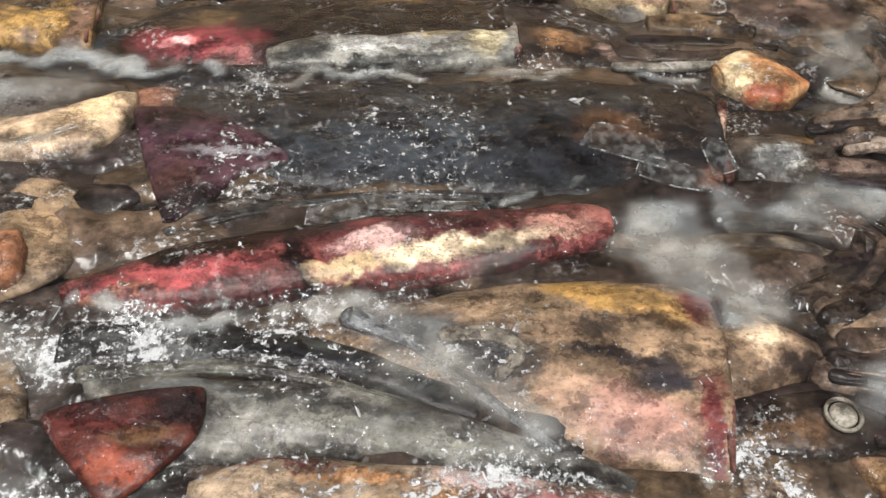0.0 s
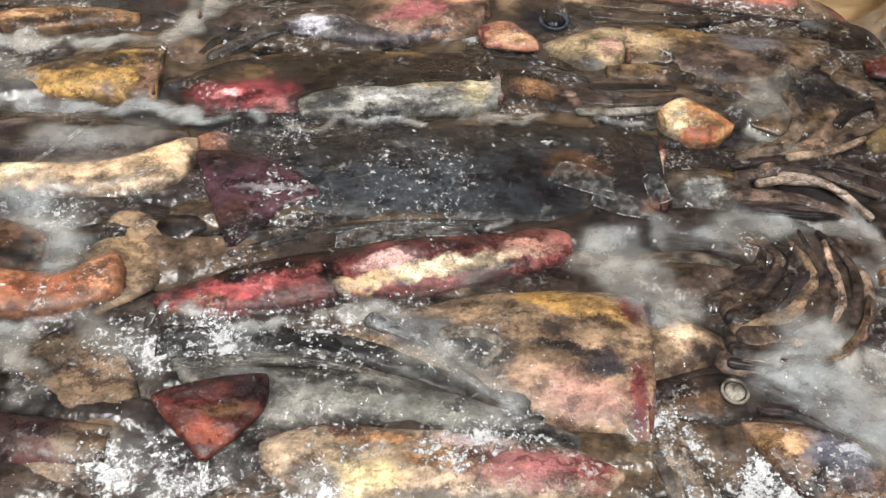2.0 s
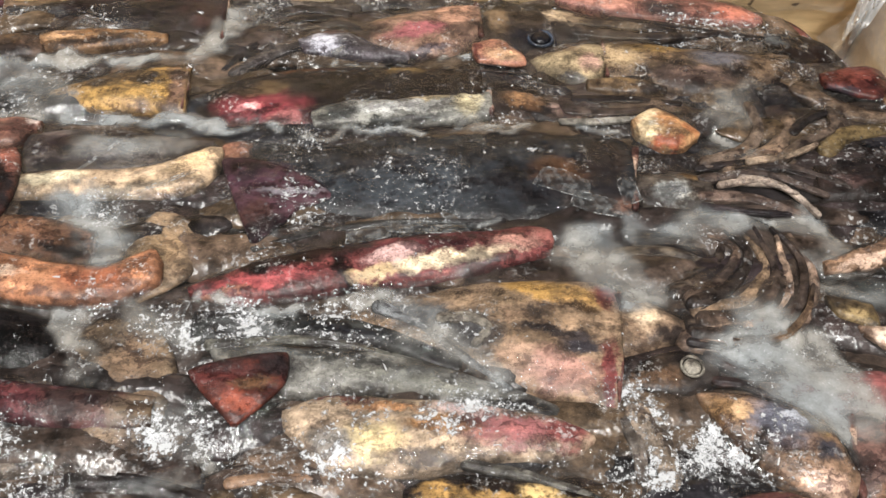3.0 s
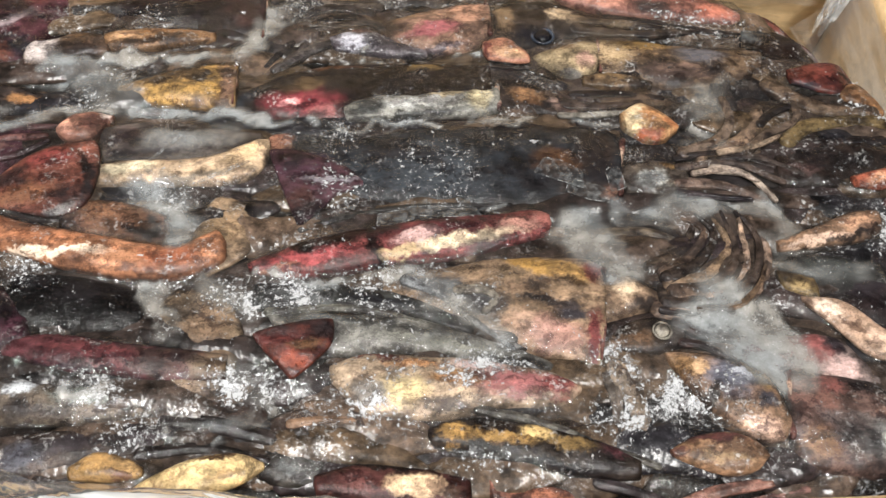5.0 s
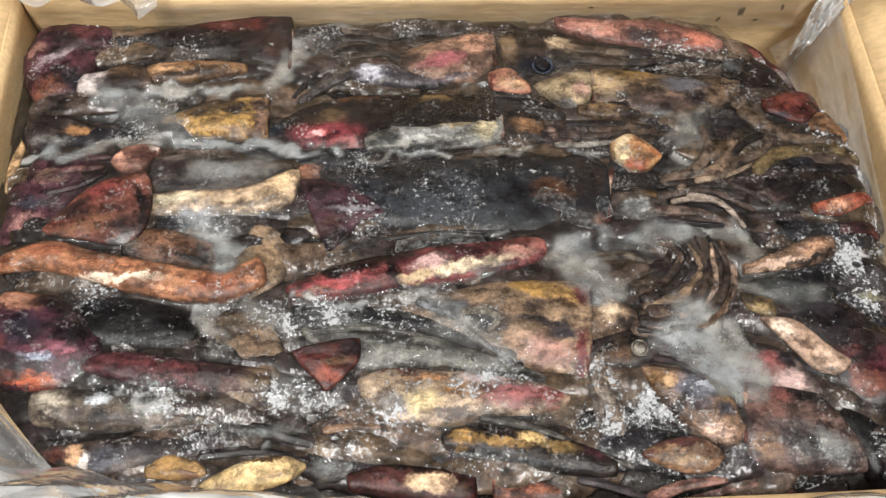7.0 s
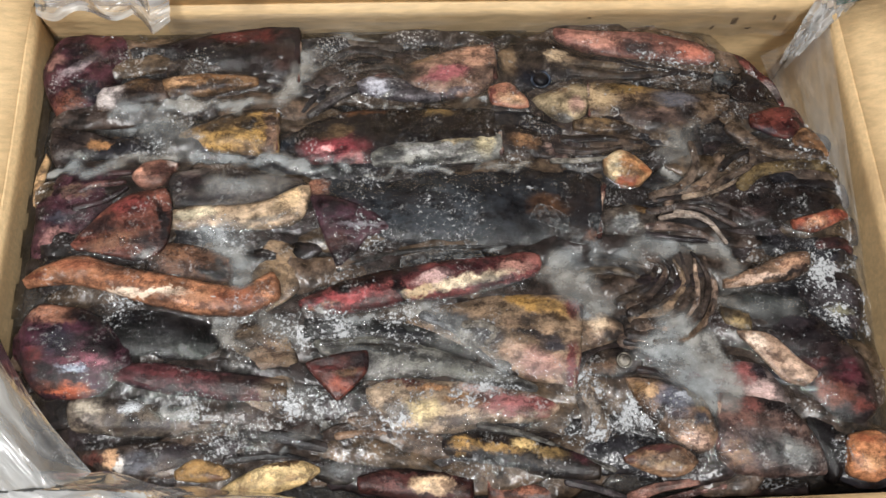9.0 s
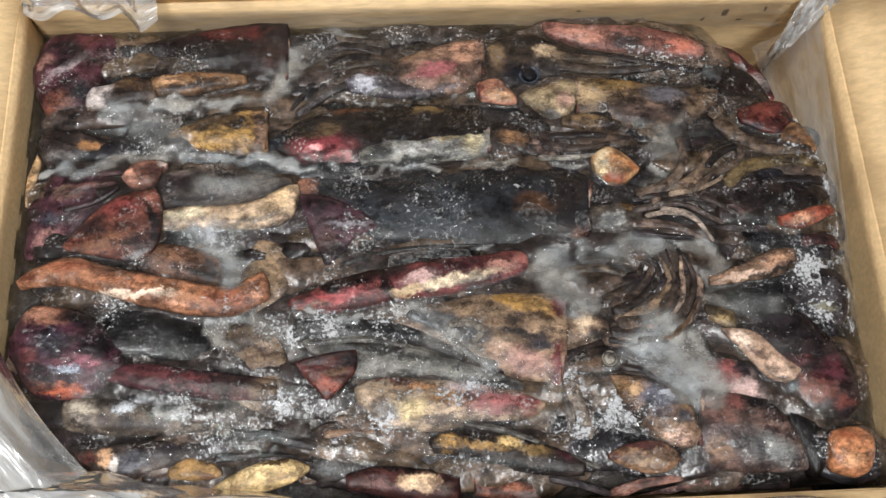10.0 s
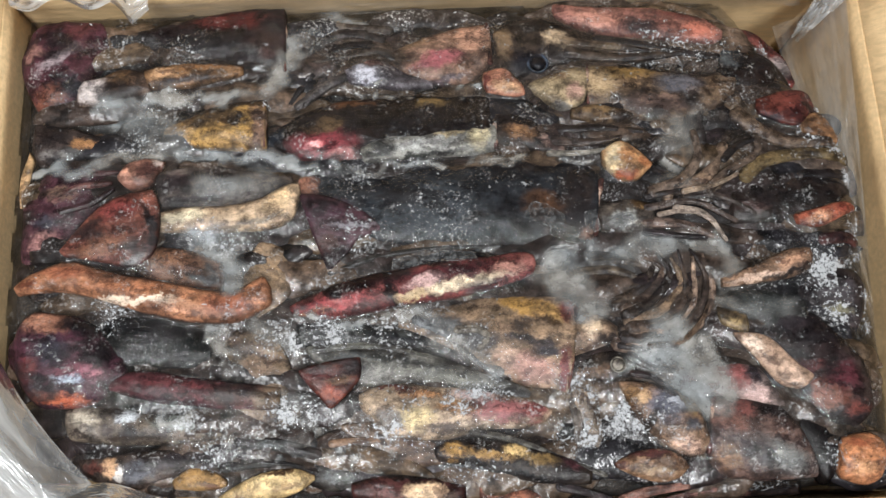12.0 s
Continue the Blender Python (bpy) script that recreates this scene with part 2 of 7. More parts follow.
def thing(name, label, category, at=(0, 0, 0), group="", kind=""):
    ob = new(name)
    ob.empty_display_size = 0.02
    ob.location = at
    return tagged(ob, label, category, group, kind)


# ---- the room, plain walls that close the place ----
plaster = plain("wall_plaster", (0.07, 0.07, 0.067), (0.10, 0.10, 0.097), 3, 0.8)
concrete = plain("floor_concrete", (0.16, 0.155, 0.15), (0.24, 0.235, 0.225), 5, 0.6)
tagged(part("floor", box_mesh((-2.4, -2.4, FLOOR - 0.1), (2.4, 2.4, FLOOR)), concrete), "grey concrete floor of the store room", "floor", kind="structure")
tagged(part("ceiling", box_mesh((-2.4, -2.4, CEIL), (2.4, 2.4, CEIL + 0.1)), plaster), "plain dark grey painted ceiling", "ceiling", kind="structure")
for name, lo, hi in (("wall_north", (-2.4, 2.3, FLOOR), (2.4, 2.4, CEIL)), ("wall_south", (-2.4, -2.4, FLOOR), (2.4, -2.3, CEIL)),
                     ("wall_west", (-2.4, -2.3, FLOOR), (-2.3, 2.3, CEIL)), ("wall_east", (2.3, -2.3, FLOOR), (2.4, 2.3, CEIL))):
    tagged(part(name, box_mesh(lo, hi), plaster), "plain dark grey plastered store room wall", "wall", kind="structure")
lampm = Nodes("lamp_diffuser")
em = lampm.add("ShaderNodeEmission")
em.inputs[0].default_value, em.inputs[1].default_value = (1, 0.985, 0.95, 1), 2.0
lampm = lampm.done(em.outputs[0])
white_metal = plain("white_enamel", (0.75, 0.75, 0.74), (0.8, 0.8, 0.79), 6, 0.35)
steel = plain("steel", (0.42, 0.42, 0.42), (0.5, 0.5, 0.5), 8, 0.38, 0.9, 0.0004)
for lx, ly in LAMPS:
    lt = thing("ceiling_light", "white rectangular panel lamp on the ceiling", "lamp", (lx, ly, CEIL), "ceiling lights")
    part("frame", box_mesh((-0.17, -0.61, -0.045), (0.17, 0.61, 0), 0.006), white_metal, lt)
    part("diffuser", box_mesh((-0.14, -0.575, -0.05), (0.14, 0.575, -0.046), 0), lampm, lt)
table = thing("table", "plain steel work table under the carton", "table", (0, 0, FLOOR))
part("tabletop", box_mesh((-0.7, -0.45, -FLOOR - 0.045), (0.7, 0.45, -FLOOR - 0.006), 0.003), steel, table)
for sx in (-0.64, 0.6):
    for sy in (-0.4, 0.36):
        part("leg", box_mesh((sx, sy, 0), (sx + 0.04, sy + 0.04, -FLOOR - 0.046), 0.004), steel, table)

# ---- the carton ----
L, R_, F, K, RIM, T = -0.279, 0.297, -0.172, 0.178, 0.128, 0.005
card = cardboard("cardboard")
card_back = cardboard("cardboard_stained", ((0.233, 0.112, 0.0030, 0.0050), (0.218, 0.104, 0.0016, 0.0022), (0.246, 0.103, 0.0030, 0.0015), (0.17, 0.106, 0.0020, 0.0012), (0.12, 0.118, 0.002, 0.001), (0.262, 0.116, 0.0012, 0.003)))
carton = thing("cardboard_carton", "open brown corrugated cardboard carton with flaps folded out", "carton", (0, 0, -0.006))


def panel(name, lo, hi, mat, bend=None):
    """A board of the carton, cut into small cells so that it can warp a little."""
    bm = box_mesh(lo, hi, 0.0012)
    big = [e for e in bm.edges if e.calc_length() > 0.05]
    bmesh.ops.subdivide_edges(bm, edges=big, cuts=9, use_grid_fill=True)
    for v in bm.verts:
        c = bend(v.co.copy()) if bend else v.co.copy()
        n = noise.noise_vector(c * 9.0)
        v.co = c + Vector((n.x, n.y, n.z)) * 0.0011
        v.co.z += 0.006
    return part(name, bm, mat, carton)


def fold(axis, line, z, angle, sign):
    """Turns a flat flap up by an angle round its crease line."""
    a = radians(angle)

    def turn(c):
        d = (c[axis] - line) * sign
        h = c.z - z
        c[axis] = line + sign * (d * math.cos(a) - h * math.sin(a))
        c.z = z + d * math.sin(a) + h * math.cos(a)
        return c
    return turn


panel("bottom", (L - T, F - T, -0.006), (R_ + T, K + T, -0.001), card)
panel("side_panel", (L - T, F - T, 0), (L, K + T, RIM), card)
panel("side_panel", (R_, F - T, 0), (R_ + T, K + T, RIM), card)
panel("back_panel", (L + 0.0005, K, 0), (R_ - 0.0005, K + T, RIM), card_back)
panel("front_panel", (L + 0.0005, F - T, 0), (R_ - 0.0005, F, RIM), card)
panel("flap", (L - T - 0.17, F + 0.004, RIM - T + 0.0015), (L - T + 0.003, K + 0.055, RIM + 0.0015), card, fold(0, L - T, RIM, 8, -1))
panel("flap", (R_ + T - 0.003, F + 0.004, RIM - T + 0.0015), (R_ + T + 0.17, K - 0.004, RIM + 0.0015), card, fold(0, R_ + T, RIM, 22, 1))
panel("flap", (L + 0.004, K + T - 0.003, RIM - T + 0.0015), (R_ - 0.012, K + T + 0.17, RIM + 0.0015), card, fold(1, K + T, RIM, 82, 1))
panel("flap", (L + 0.004, F - T - 0.17, RIM - T + 0.0015), (R_ - 0.004, F - T + 0.003, RIM + 0.0015), card, fold(1, F - T, RIM, -12, -1))
green = plain("green_plastic", (0.02, 0.11, 0.045), (0.03, 0.15, 0.06), 12, 0.4)
crate = thing("green_crate", "green plastic crate standing behind the carton", "crate", (0.44, 0.34, -0.006))
part("side_wall", box_mesh((-0.12, -0.10, 0), (0.12, -0.092, 0.10), 0.002), green, crate)
part("side_wall", box_mesh((-0.12, 0.092, 0), (0.12, 0.10, 0.10), 0.002), green, crate)
part("end_wall", box_mesh((-0.12, -0.0915, 0), (-0.112, 0.0915, 0.10), 0.002), green, crate)
part("end_wall", box_mesh((0.112, -0.0915, 0), (0.12, 0.0915, 0.10), 0.002), green, crate)
part("bottom", box_mesh((-0.1115, -0.0915, 0), (0.1115, 0.0915, 0.006), 0), green, crate)


# ---- the frozen block ----
def shape_edge(x, y):
    """How deep a place lies inside the block's rounded outline (metres, negative outside)."""
    left, right, back, front = L + 0.003, 0.290, 0.175, -0.168
    d = min(x - left, right - x, back - y, y - front)
    corner = ((0.215, 0.178, 0.292, 0.055), (-0.279, -0.075, -0.215, -0.146))
    for ax, ay, bx, by in corner:
        nx, ny = by - ay, -(bx - ax)
        n = math.hypot(nx, ny)
        side = ((x - ax) * nx + (y - ay) * ny) / n
        inner = ((0 - ax) * nx + (0 - ay) * ny) / n
        d = min(d, side if inner > 0 else -side)
    return d + 0.0025 * noise.noise(Vector((x * 55, y * 55, 1.7)))


def sink(x, y):
    """The block's surface falls away near its edge."""
    d = max(0.0, min(1.0, shape_edge(x, y) / 0.022))
    return -(0.007 + 0.010 * max(0.0, min(1.0, (x - 0.15) / 0.1))) * (1 - d) ** 2


block = thing("ice_block", "frozen block of squid in grey ice, filling the carton", "ice block", (0, 0, 0))
HEAPS = []      # everything frozen into the block: coordinates and faces, for the ice that fills the gaps


def grid_sheet(step, height, keep, skirt=None):
    nx, ny = int(0.60 / step), int(0.37 / step)
    bm = bmesh.new()
    rows = {}
    for j in range(ny + 1):
        for i in range(nx + 1):
            x, y = -0.295 + i * step, -0.185 + j * step
            if keep(x, y):
                rows[i, j] = bm.verts.new((x, y, height(x, y)))
    for j in range(ny):
        for i in range(nx):
            c = [rows.get(k) for k in ((i, j), (i + 1, j), (i + 1, j + 1), (i, j + 1))]
            if all(c):
                bm.faces.new(c)
    if skirt is not None:
        edge = [e for e in bm.edges if e.is_boundary]
        made = bmesh.ops.extrude_edge_only(bm, edges=edge)["geom"]
        for v in made:
            if isinstance(v, bmesh.types.BMVert):
                v.co.z = skirt
    return bm


core = part("ice_core", grid_sheet(0.004, lambda x, y: LEVEL - 0.017 + sink(x, y) + 0.004 * noise.fractal(Vector((x * 40, y * 60, 0)), 1.0, 2.0, 3),
                                   lambda x, y: shape_edge(x, y) > 0, 0.001), core_material(), block, "dark cloudy ice inside the block")


# ---- squid ----
def squid(label, x, y):
    return thing("frozen_squid", label, "squid", (x / 1000, y / 1000, 0), "squid in the block")


COUNT = [0]


def tube(a, c, b, w, top, hf, k, wrinkle, seed, nu=46, nv=28):
    """A soft body along a bent line (mm): widths at its start, middle and end, its top height, how blunt its ends are."""
    a, c, b = (Vector((p[0] / 1000, p[1] / 1000)) for p in (a, c, b))
    a, b = a + (a - c) * 0.07, b + (b - c) * 0.07
    wm = max(w) / 1000
    span = (b - a).length * 2
    bm = bmesh.new()
    rings = []
    for i in range(nu + 1):
        u = 0.5 - 0.5 * math.cos(math.pi * i / nu)
        s = u * 2 - 1
        p = a * (1 - u) ** 2 + c * (2 * u * (1 - u)) + b * u * u
        d = (c - a) * (1 - u) + (b - c) * u
        d = d.normalized() if d.length > 1e-6 else Vector((1, 0))
        q1 = 2 * w[1] - (w[0] + w[2]) / 2
        wide = (w[0] * (1 - u) ** 2 + q1 * 2 * u * (1 - u) + w[2] * u * u) / 2000
        wide *= 1.2 * max(0.001, 1 - abs(s) ** k) ** 0.5
        high = wide * 1.35 * hf
        zc = LEVEL + (top * 0.7 + 1.0) / 1000 - wm * hf * 0.675 + sink(p.x, p.y)
        ring = []
        sides = [1 + 0.17 * wrinkle * noise.fractal(Vector((u * span * 26, seed * 1.7 + e * 9.1, 0.3)), 1.0, 2.0, 3) for e in (0, 1)]
        p = p + Vector((-d.y, d.x)) * (0.10 * wrinkle * wide * noise.noise(Vector((u * span * 30, seed, 8.8))))
        for j in range(nv):
            t = 2 * math.pi * j / nv
            ct, st = math.cos(t), math.sin(t)
            off = Vector((-d.y, d.x)) * (ct * wide * sides[ct < 0])
            z = st * abs(st) ** 0.15 * high
            g0 = Vector((p.x, p.y, 0)) + Vector((off.x, off.y, 0))
            n = noise.fractal(Vector((g0.x * 55 + seed, g0.y * 85, z * 60)), 1.0, 2.1, 5)
            f = noise.noise(Vector((g0.x * 110, g0.y * 330, seed)))
            g = 1 + 0.12 * wrinkle * n
            ring.append(bm.verts.new((max(L + 0.002, min(R_ - 0.003, p.x + off.x * g)), max(F + 0.003, min(K - 0.003, p.y + off.y * g)), zc + z * g + (0.0009 * n + 0.0003 * f) * wrinkle)))
        rings.append(ring)
    for r0, r1 in zip(rings, rings[1:]):
        for j in range(nv):
            bm.faces.new((r0[j], r0[(j + 1) % nv], r1[(j + 1) % nv], r1[j]))
    bm.faces.new(list(reversed(rings[0])))
    bm.faces.new(rings[-1])
    bmesh.ops.recalc_face_normals(bm, faces=bm.faces[:])
    return bm


def spline(points, t):
    """A smooth line through points of any size, t from 0 to 1."""
    n = len(points) - 1
    f = min(max(t, 0.0), 1.0) * n
    i = min(int(f), n - 1)
    f -= i
    p1, p2 = np.array(points[i]), np.array(points[i + 1])
    p0 = np.array(points[i - 1]) if i else 2 * p1 - p2
    p3 = np.array(points[i + 2]) if i + 2 <= n else 2 * p2 - p1
    return 0.5 * (2 * p1 + (p2 - p0) * f + (2 * p0 - 5 * p1 + 4 * p2 - p3) * f * f + (3 * p1 - p0 - 3 * p2 + p3) * f ** 3)


def loft(ribs, top, thick, wrinkle, seed, cap=0.16, nu=48, nv=26):
    """A soft pressed body laid through ribs (mm: one side and the other), rounded off at both ends."""
    lines = [np.array(r) / 1000 for r in ribs]
    mids = [(r[:2] + r[2:]) / 2 for r in lines]
    wide = [float(np.hypot(*(r[2:] - r[:2]))) for r in lines]
    for end, inner in ((0, 1), (-1, -2)):
        way = mids[end] - mids[inner]
        way = way / max(1e-6, float(np.hypot(*way)))
        reach = np.tile(way * min(0.008, wide[end] * cap), 2)
        tip = np.tile(mids[end], 2)
        rounded = [tip + (lines[end] - tip) * f + reach * g for f, g in ((0.86, 0.5), (0.60, 0.82), (0.12, 1.0))]
        if end == 0:
            first = rounded[::-1]
        else:
            last = rounded
    plan = first + lines + last
    steps = [0.0]
    for a, b in zip(plan, plan[1:]):
        steps.append(steps[-1] + max(0.0006, float(np.hypot(*((b - a)[:2] + (b - a)[2:]) / 2))))
    widest = max(wide)
    bm = bmesh.new()
    rings = []
    n = len(plan) - 1
    for i in range(nu + 1):
        s = (0.5 - 0.5 * math.cos(math.pi * i / nu)) * 0.5 + 0.5 * i / nu
        k = float(np.interp(s * steps[-1], steps, np.arange(n + 1)))
        r = spline(plan, k / n)
        m = Vector(((r[0] + r[2]) / 2, (r[1] + r[3]) / 2))
        half = Vector((r[0], r[1])) - m
        w = half.length * 2
        for e in (0, 1):
            half = half * (1 + 0.035 * wrinkle * noise.fractal(Vector((m.x * 60, m.y * 60 + e * 7, seed)), 1.0, 2.0, 3))
        high = thick / 1000 * min(1.0, (w / widest + 0.08)) ** 0.6
        zc = LEVEL + (top + 0.5) / 1000 - thick / 1000 + sink(m.x, m.y)
        ring = []
        for j in range(nv):
            t = 2 * math.pi * j / nv
            ct, st = math.cos(t), math.sin(t)
            x, y = (m[a] + half[a] * math.copysign(abs(ct) ** 0.85, ct) for a in (0, 1))
            z = math.copysign(abs(st) ** 0.8, st) * high
            g = noise.fractal(Vector((x * 55 + seed, y * 85, seed)), 1.0, 2.1, 5)
            f = noise.noise(Vector((x * 110, y * 330, seed)))
            lump = (0.0010 * g + 0.00035 * f) * wrinkle * (1 if st > 0 else 0)
            ring.append(bm.verts.new((max(L + 0.002, min(R_ - 0.003, x)), max(F + 0.003, min(K - 0.003, y)), zc + z + lump)))
        rings.append(ring)
    for r0, r1 in zip(rings, rings[1:]):
        for j in range(nv):
            bm.faces.new((r0[j], r0[(j + 1) % nv], r1[(j + 1) % nv], r1[j]))
    bm.faces.new(list(reversed(rings[0])))
    bm.faces.new(rings[-1])
    bmesh.ops.recalc_face_normals(bm, faces=bm.faces[:])
    return bm


def spline(points, t):
    """A smooth line through points of any size, t from 0 to 1."""
    n = len(points) - 1
    f = min(max(t, 0.0), 1.0) * n
    i = min(int(f), n - 1)
    f -= i
    p1, p2 = np.array(points[i]), np.array(points[i + 1])
    p0 = np.array(points[i - 1]) if i else 2 * p1 - p2
    p3 = np.array(points[i + 2]) if i + 2 <= n else 2 * p2 - p1
    return 0.5 * (2 * p1 + (p2 - p0) * f + (2 * p0 - 5 * p1 + 4 * p2 - p3) * f * f + (3 * p1 - p0 - 3 * p2 + p3) * f ** 3)


def loft(ribs, top, thick, wrinkle, seed, cap=0.16, nu=48, nv=26, ridges=0.0):
    """A soft pressed body laid through ribs (mm: one side and the other), rounded off at both ends."""
    lines = [np.array(r) / 1000 for r in ribs]
    mids = [(r[:2] + r[2:]) / 2 for r in lines]
    wide = [float(np.hypot(*(r[2:] - r[:2]))) for r in lines]
    for end, inner in ((0, 1), (-1, -2)):
        way = mids[end] - mids[inner]
        way = way / max(1e-6, float(np.hypot(*way)))
        reach = np.tile(way * min(0.008, wide[end] * cap), 2)
        tip = np.tile(mids[end], 2)
        rounded = [tip + (lines[end] - tip) * f + reach * g for f, g in ((0.86, 0.5), (0.60, 0.82), (0.12, 1.0))]
        if end == 0:
            first = rounded[::-1]
        else:
            last = rounded
    plan = first + lines + last
    steps = [0.0]
    for a, b in zip(plan, plan[1:]):
        steps.append(steps[-1] + max(0.0006, float(np.hypot(*((b - a)[:2] + (b - a)[2:]) / 2))))
    widest = max(wide)
    bm = bmesh.new()
    rings = []
    n = len(plan) - 1
    for i in range(nu + 1):
        s = (0.5 - 0.5 * math.cos(math.pi * i / nu)) * 0.5 + 0.5 * i / nu
        k = float(np.interp(s * steps[-1], steps, np.arange(n + 1)))
        r = spline(plan, k / n)
        m = Vector(((r[0] + r[2]) / 2, (r[1] + r[3]) / 2))
        half = Vector((r[0], r[1])) - m
        w = half.length * 2
        for e in (0, 1):
            half = half * (1 + 0.035 * wrinkle * noise.fractal(Vector((m.x * 60, m.y * 60 + e * 7, seed)), 1.0, 2.0, 3))
        high = thick / 1000 * min(1.0, (w / widest + 0.08)) ** 0.6
        zc = LEVEL + (top + 0.5) / 1000 - thick / 1000 + sink(m.x, m.y)
        ring = []
        for j in range(nv):
            t = 2 * math.pi * j / nv
            ct, st = math.cos(t), math.sin(t)
            x, y = (m[a] + half[a] * math.copysign(abs(ct) ** 0.85, ct) for a in (0, 1))
            z = math.copysign(abs(st) ** 0.8, st) * high
            g = noise.fractal(Vector((x * 55 + seed, y * 85, seed)), 1.0, 2.1, 5)
            f = noise.noise(Vector((x * 110, y * 330, seed)))
            lump = ridges * math.cos(ct * 7.5 + g) * max(0, st) + (0.0010 * g + 0.00035 * f) * wrinkle * (1 if st > 0 else 0)
            ring.append(bm.verts.new((max(L + 0.002, min(R_ - 0.003, x)), max(F + 0.003, min(K - 0.003, y)), zc + z + lump)))
        rings.append(ring)
    for r0, r1 in zip(rings, rings[1:]):
        for j in range(nv):
            bm.faces.new((r0[j], r0[(j + 1) % nv], r1[(j + 1) % nv], r1[j]))
    bm.faces.new(list(reversed(rings[0])))
    bm.faces.new(rings[-1])
    bmesh.ops.recalc_face_normals(bm, faces=bm.faces[:])
    return bm


def spline(points, t):
    """A smooth line through points of any size, t from 0 to 1."""
    n = len(points) - 1
    f = min(max(t, 0.0), 1.0) * n
    i = min(int(f), n - 1)
    f -= i
    p1, p2 = np.array(points[i]), np.array(points[i + 1])
    p0 = np.array(points[i - 1]) if i else 2 * p1 - p2
    p3 = np.array(points[i + 2]) if i + 2 <= n else 2 * p2 - p1
    return 0.5 * (2 * p1 + (p2 - p0) * f + (2 * p0 - 5 * p1 + 4 * p2 - p3) * f * f + (3 * p1 - p0 - 3 * p2 + p3) * f ** 3)


def loft(ribs, top, thick, wrinkle, seed, cap=0.16, nu=48, nv=26, ridges=0.0):
    """A soft pressed body laid through ribs (mm: one side and the other), rounded off at both ends."""
    lines = [np.array(r) / 1000 for r in ribs]
    mids = [(r[:2] + r[2:]) / 2 for r in lines]
    wide = [float(np.hypot(*(r[2:] - r[:2]))) for r in lines]
    for end, inner in ((0, 1), (-1, -2)):
        way = mids[end] - mids[inner]
        way = way / max(1e-6, float(np.hypot(*way)))
        reach = np.tile(way * min(0.008, wide[end] * cap), 2)
        tip = np.tile(mids[end], 2)
        rounded = [tip + (lines[end] - tip) * f + reach * g for f, g in ((0.86, 0.5), (0.60, 0.82), (0.12, 1.0))]
        if end == 0:
            first = rounded[::-1]
        else:
            last = rounded
    plan = first + lines + last
    steps = [0.0]
    for a, b in zip(plan, plan[1:]):
        steps.append(steps[-1] + max(0.0006, float(np.hypot(*((b - a)[:2] + (b - a)[2:]) / 2))))
    widest = max(wide)
    bm = bmesh.new()
    rings = []
    n = len(plan) - 1
    for i in range(nu + 1):
        s = (0.5 - 0.5 * math.cos(math.pi * i / nu)) * 0.5 + 0.5 * i / nu
        k = float(np.interp(s * steps[-1], steps, np.arange(n + 1)))
        r = spline(plan, k / n)
        m = Vector(((r[0] + r[2]) / 2, (r[1] + r[3]) / 2))
        half = Vector((r[0], r[1])) - m
        w = half.length * 2
        for e in (0, 1):
            half = half * (1 + 0.035 * wrinkle * noise.fractal(Vector((m.x * 60, m.y * 60 + e * 7, seed)), 1.0, 2.0, 3))
        high = thick / 1000 * min(1.0, (w / widest + 0.08)) ** 0.6
        zc = LEVEL + (top + 0.5) / 1000 - thick / 1000 + sink(m.x, m.y)
        ring = []
        for j in range(nv):
            t = 2 * math.pi * j / nv
            ct, st = math.cos(t), math.sin(t)
            x, y = (m[a] + half[a] * math.copysign(abs(ct) ** 0.85, ct) for a in (0, 1))
            z = math.copysign(abs(st) ** 0.8, st) * high
            g = noise.fractal(Vector((x * 55 + seed, y * 85, seed)), 1.0, 2.1, 5)
            f = noise.noise(Vector((x * 110, y * 330, seed)))
            lump = ridges * math.cos(ct * 7.5 + g) * max(0, st) + (0.0010 * g + 0.00035 * f) * wrinkle * (1 if st > 0 else 0)
            ring.append(bm.verts.new((max(L + 0.002, min(R_ - 0.003, x)), max(F + 0.003, min(K - 0.003, y)), zc + z + lump)))
        rings.append(ring)
    for r0, r1 in zip(rings, rings[1:]):
        for j in range(nv):
            bm.faces.new((r0[j], r0[(j + 1) % nv], r1[(j + 1) % nv], r1[j]))
    bm.faces.new(list(reversed(rings[0])))
    bm.faces.new(rings[-1])
    bmesh.ops.recalc_face_normals(bm, faces=bm.faces[:])
    return bm


def spline(points, t):
    """A smooth line through points of any size, t from 0 to 1."""
    n = len(points) - 1
    f = min(max(t, 0.0), 1.0) * n
    i = min(int(f), n - 1)
    f -= i
    p1, p2 = np.array(points[i]), np.array(points[i + 1])
    p0 = np.array(points[i - 1]) if i else 2 * p1 - p2
    p3 = np.array(points[i + 2]) if i + 2 <= n else 2 * p2 - p1
    return 0.5 * (2 * p1 + (p2 - p0) * f + (2 * p0 - 5 * p1 + 4 * p2 - p3) * f * f + (3 * p1 - p0 - 3 * p2 + p3) * f ** 3)


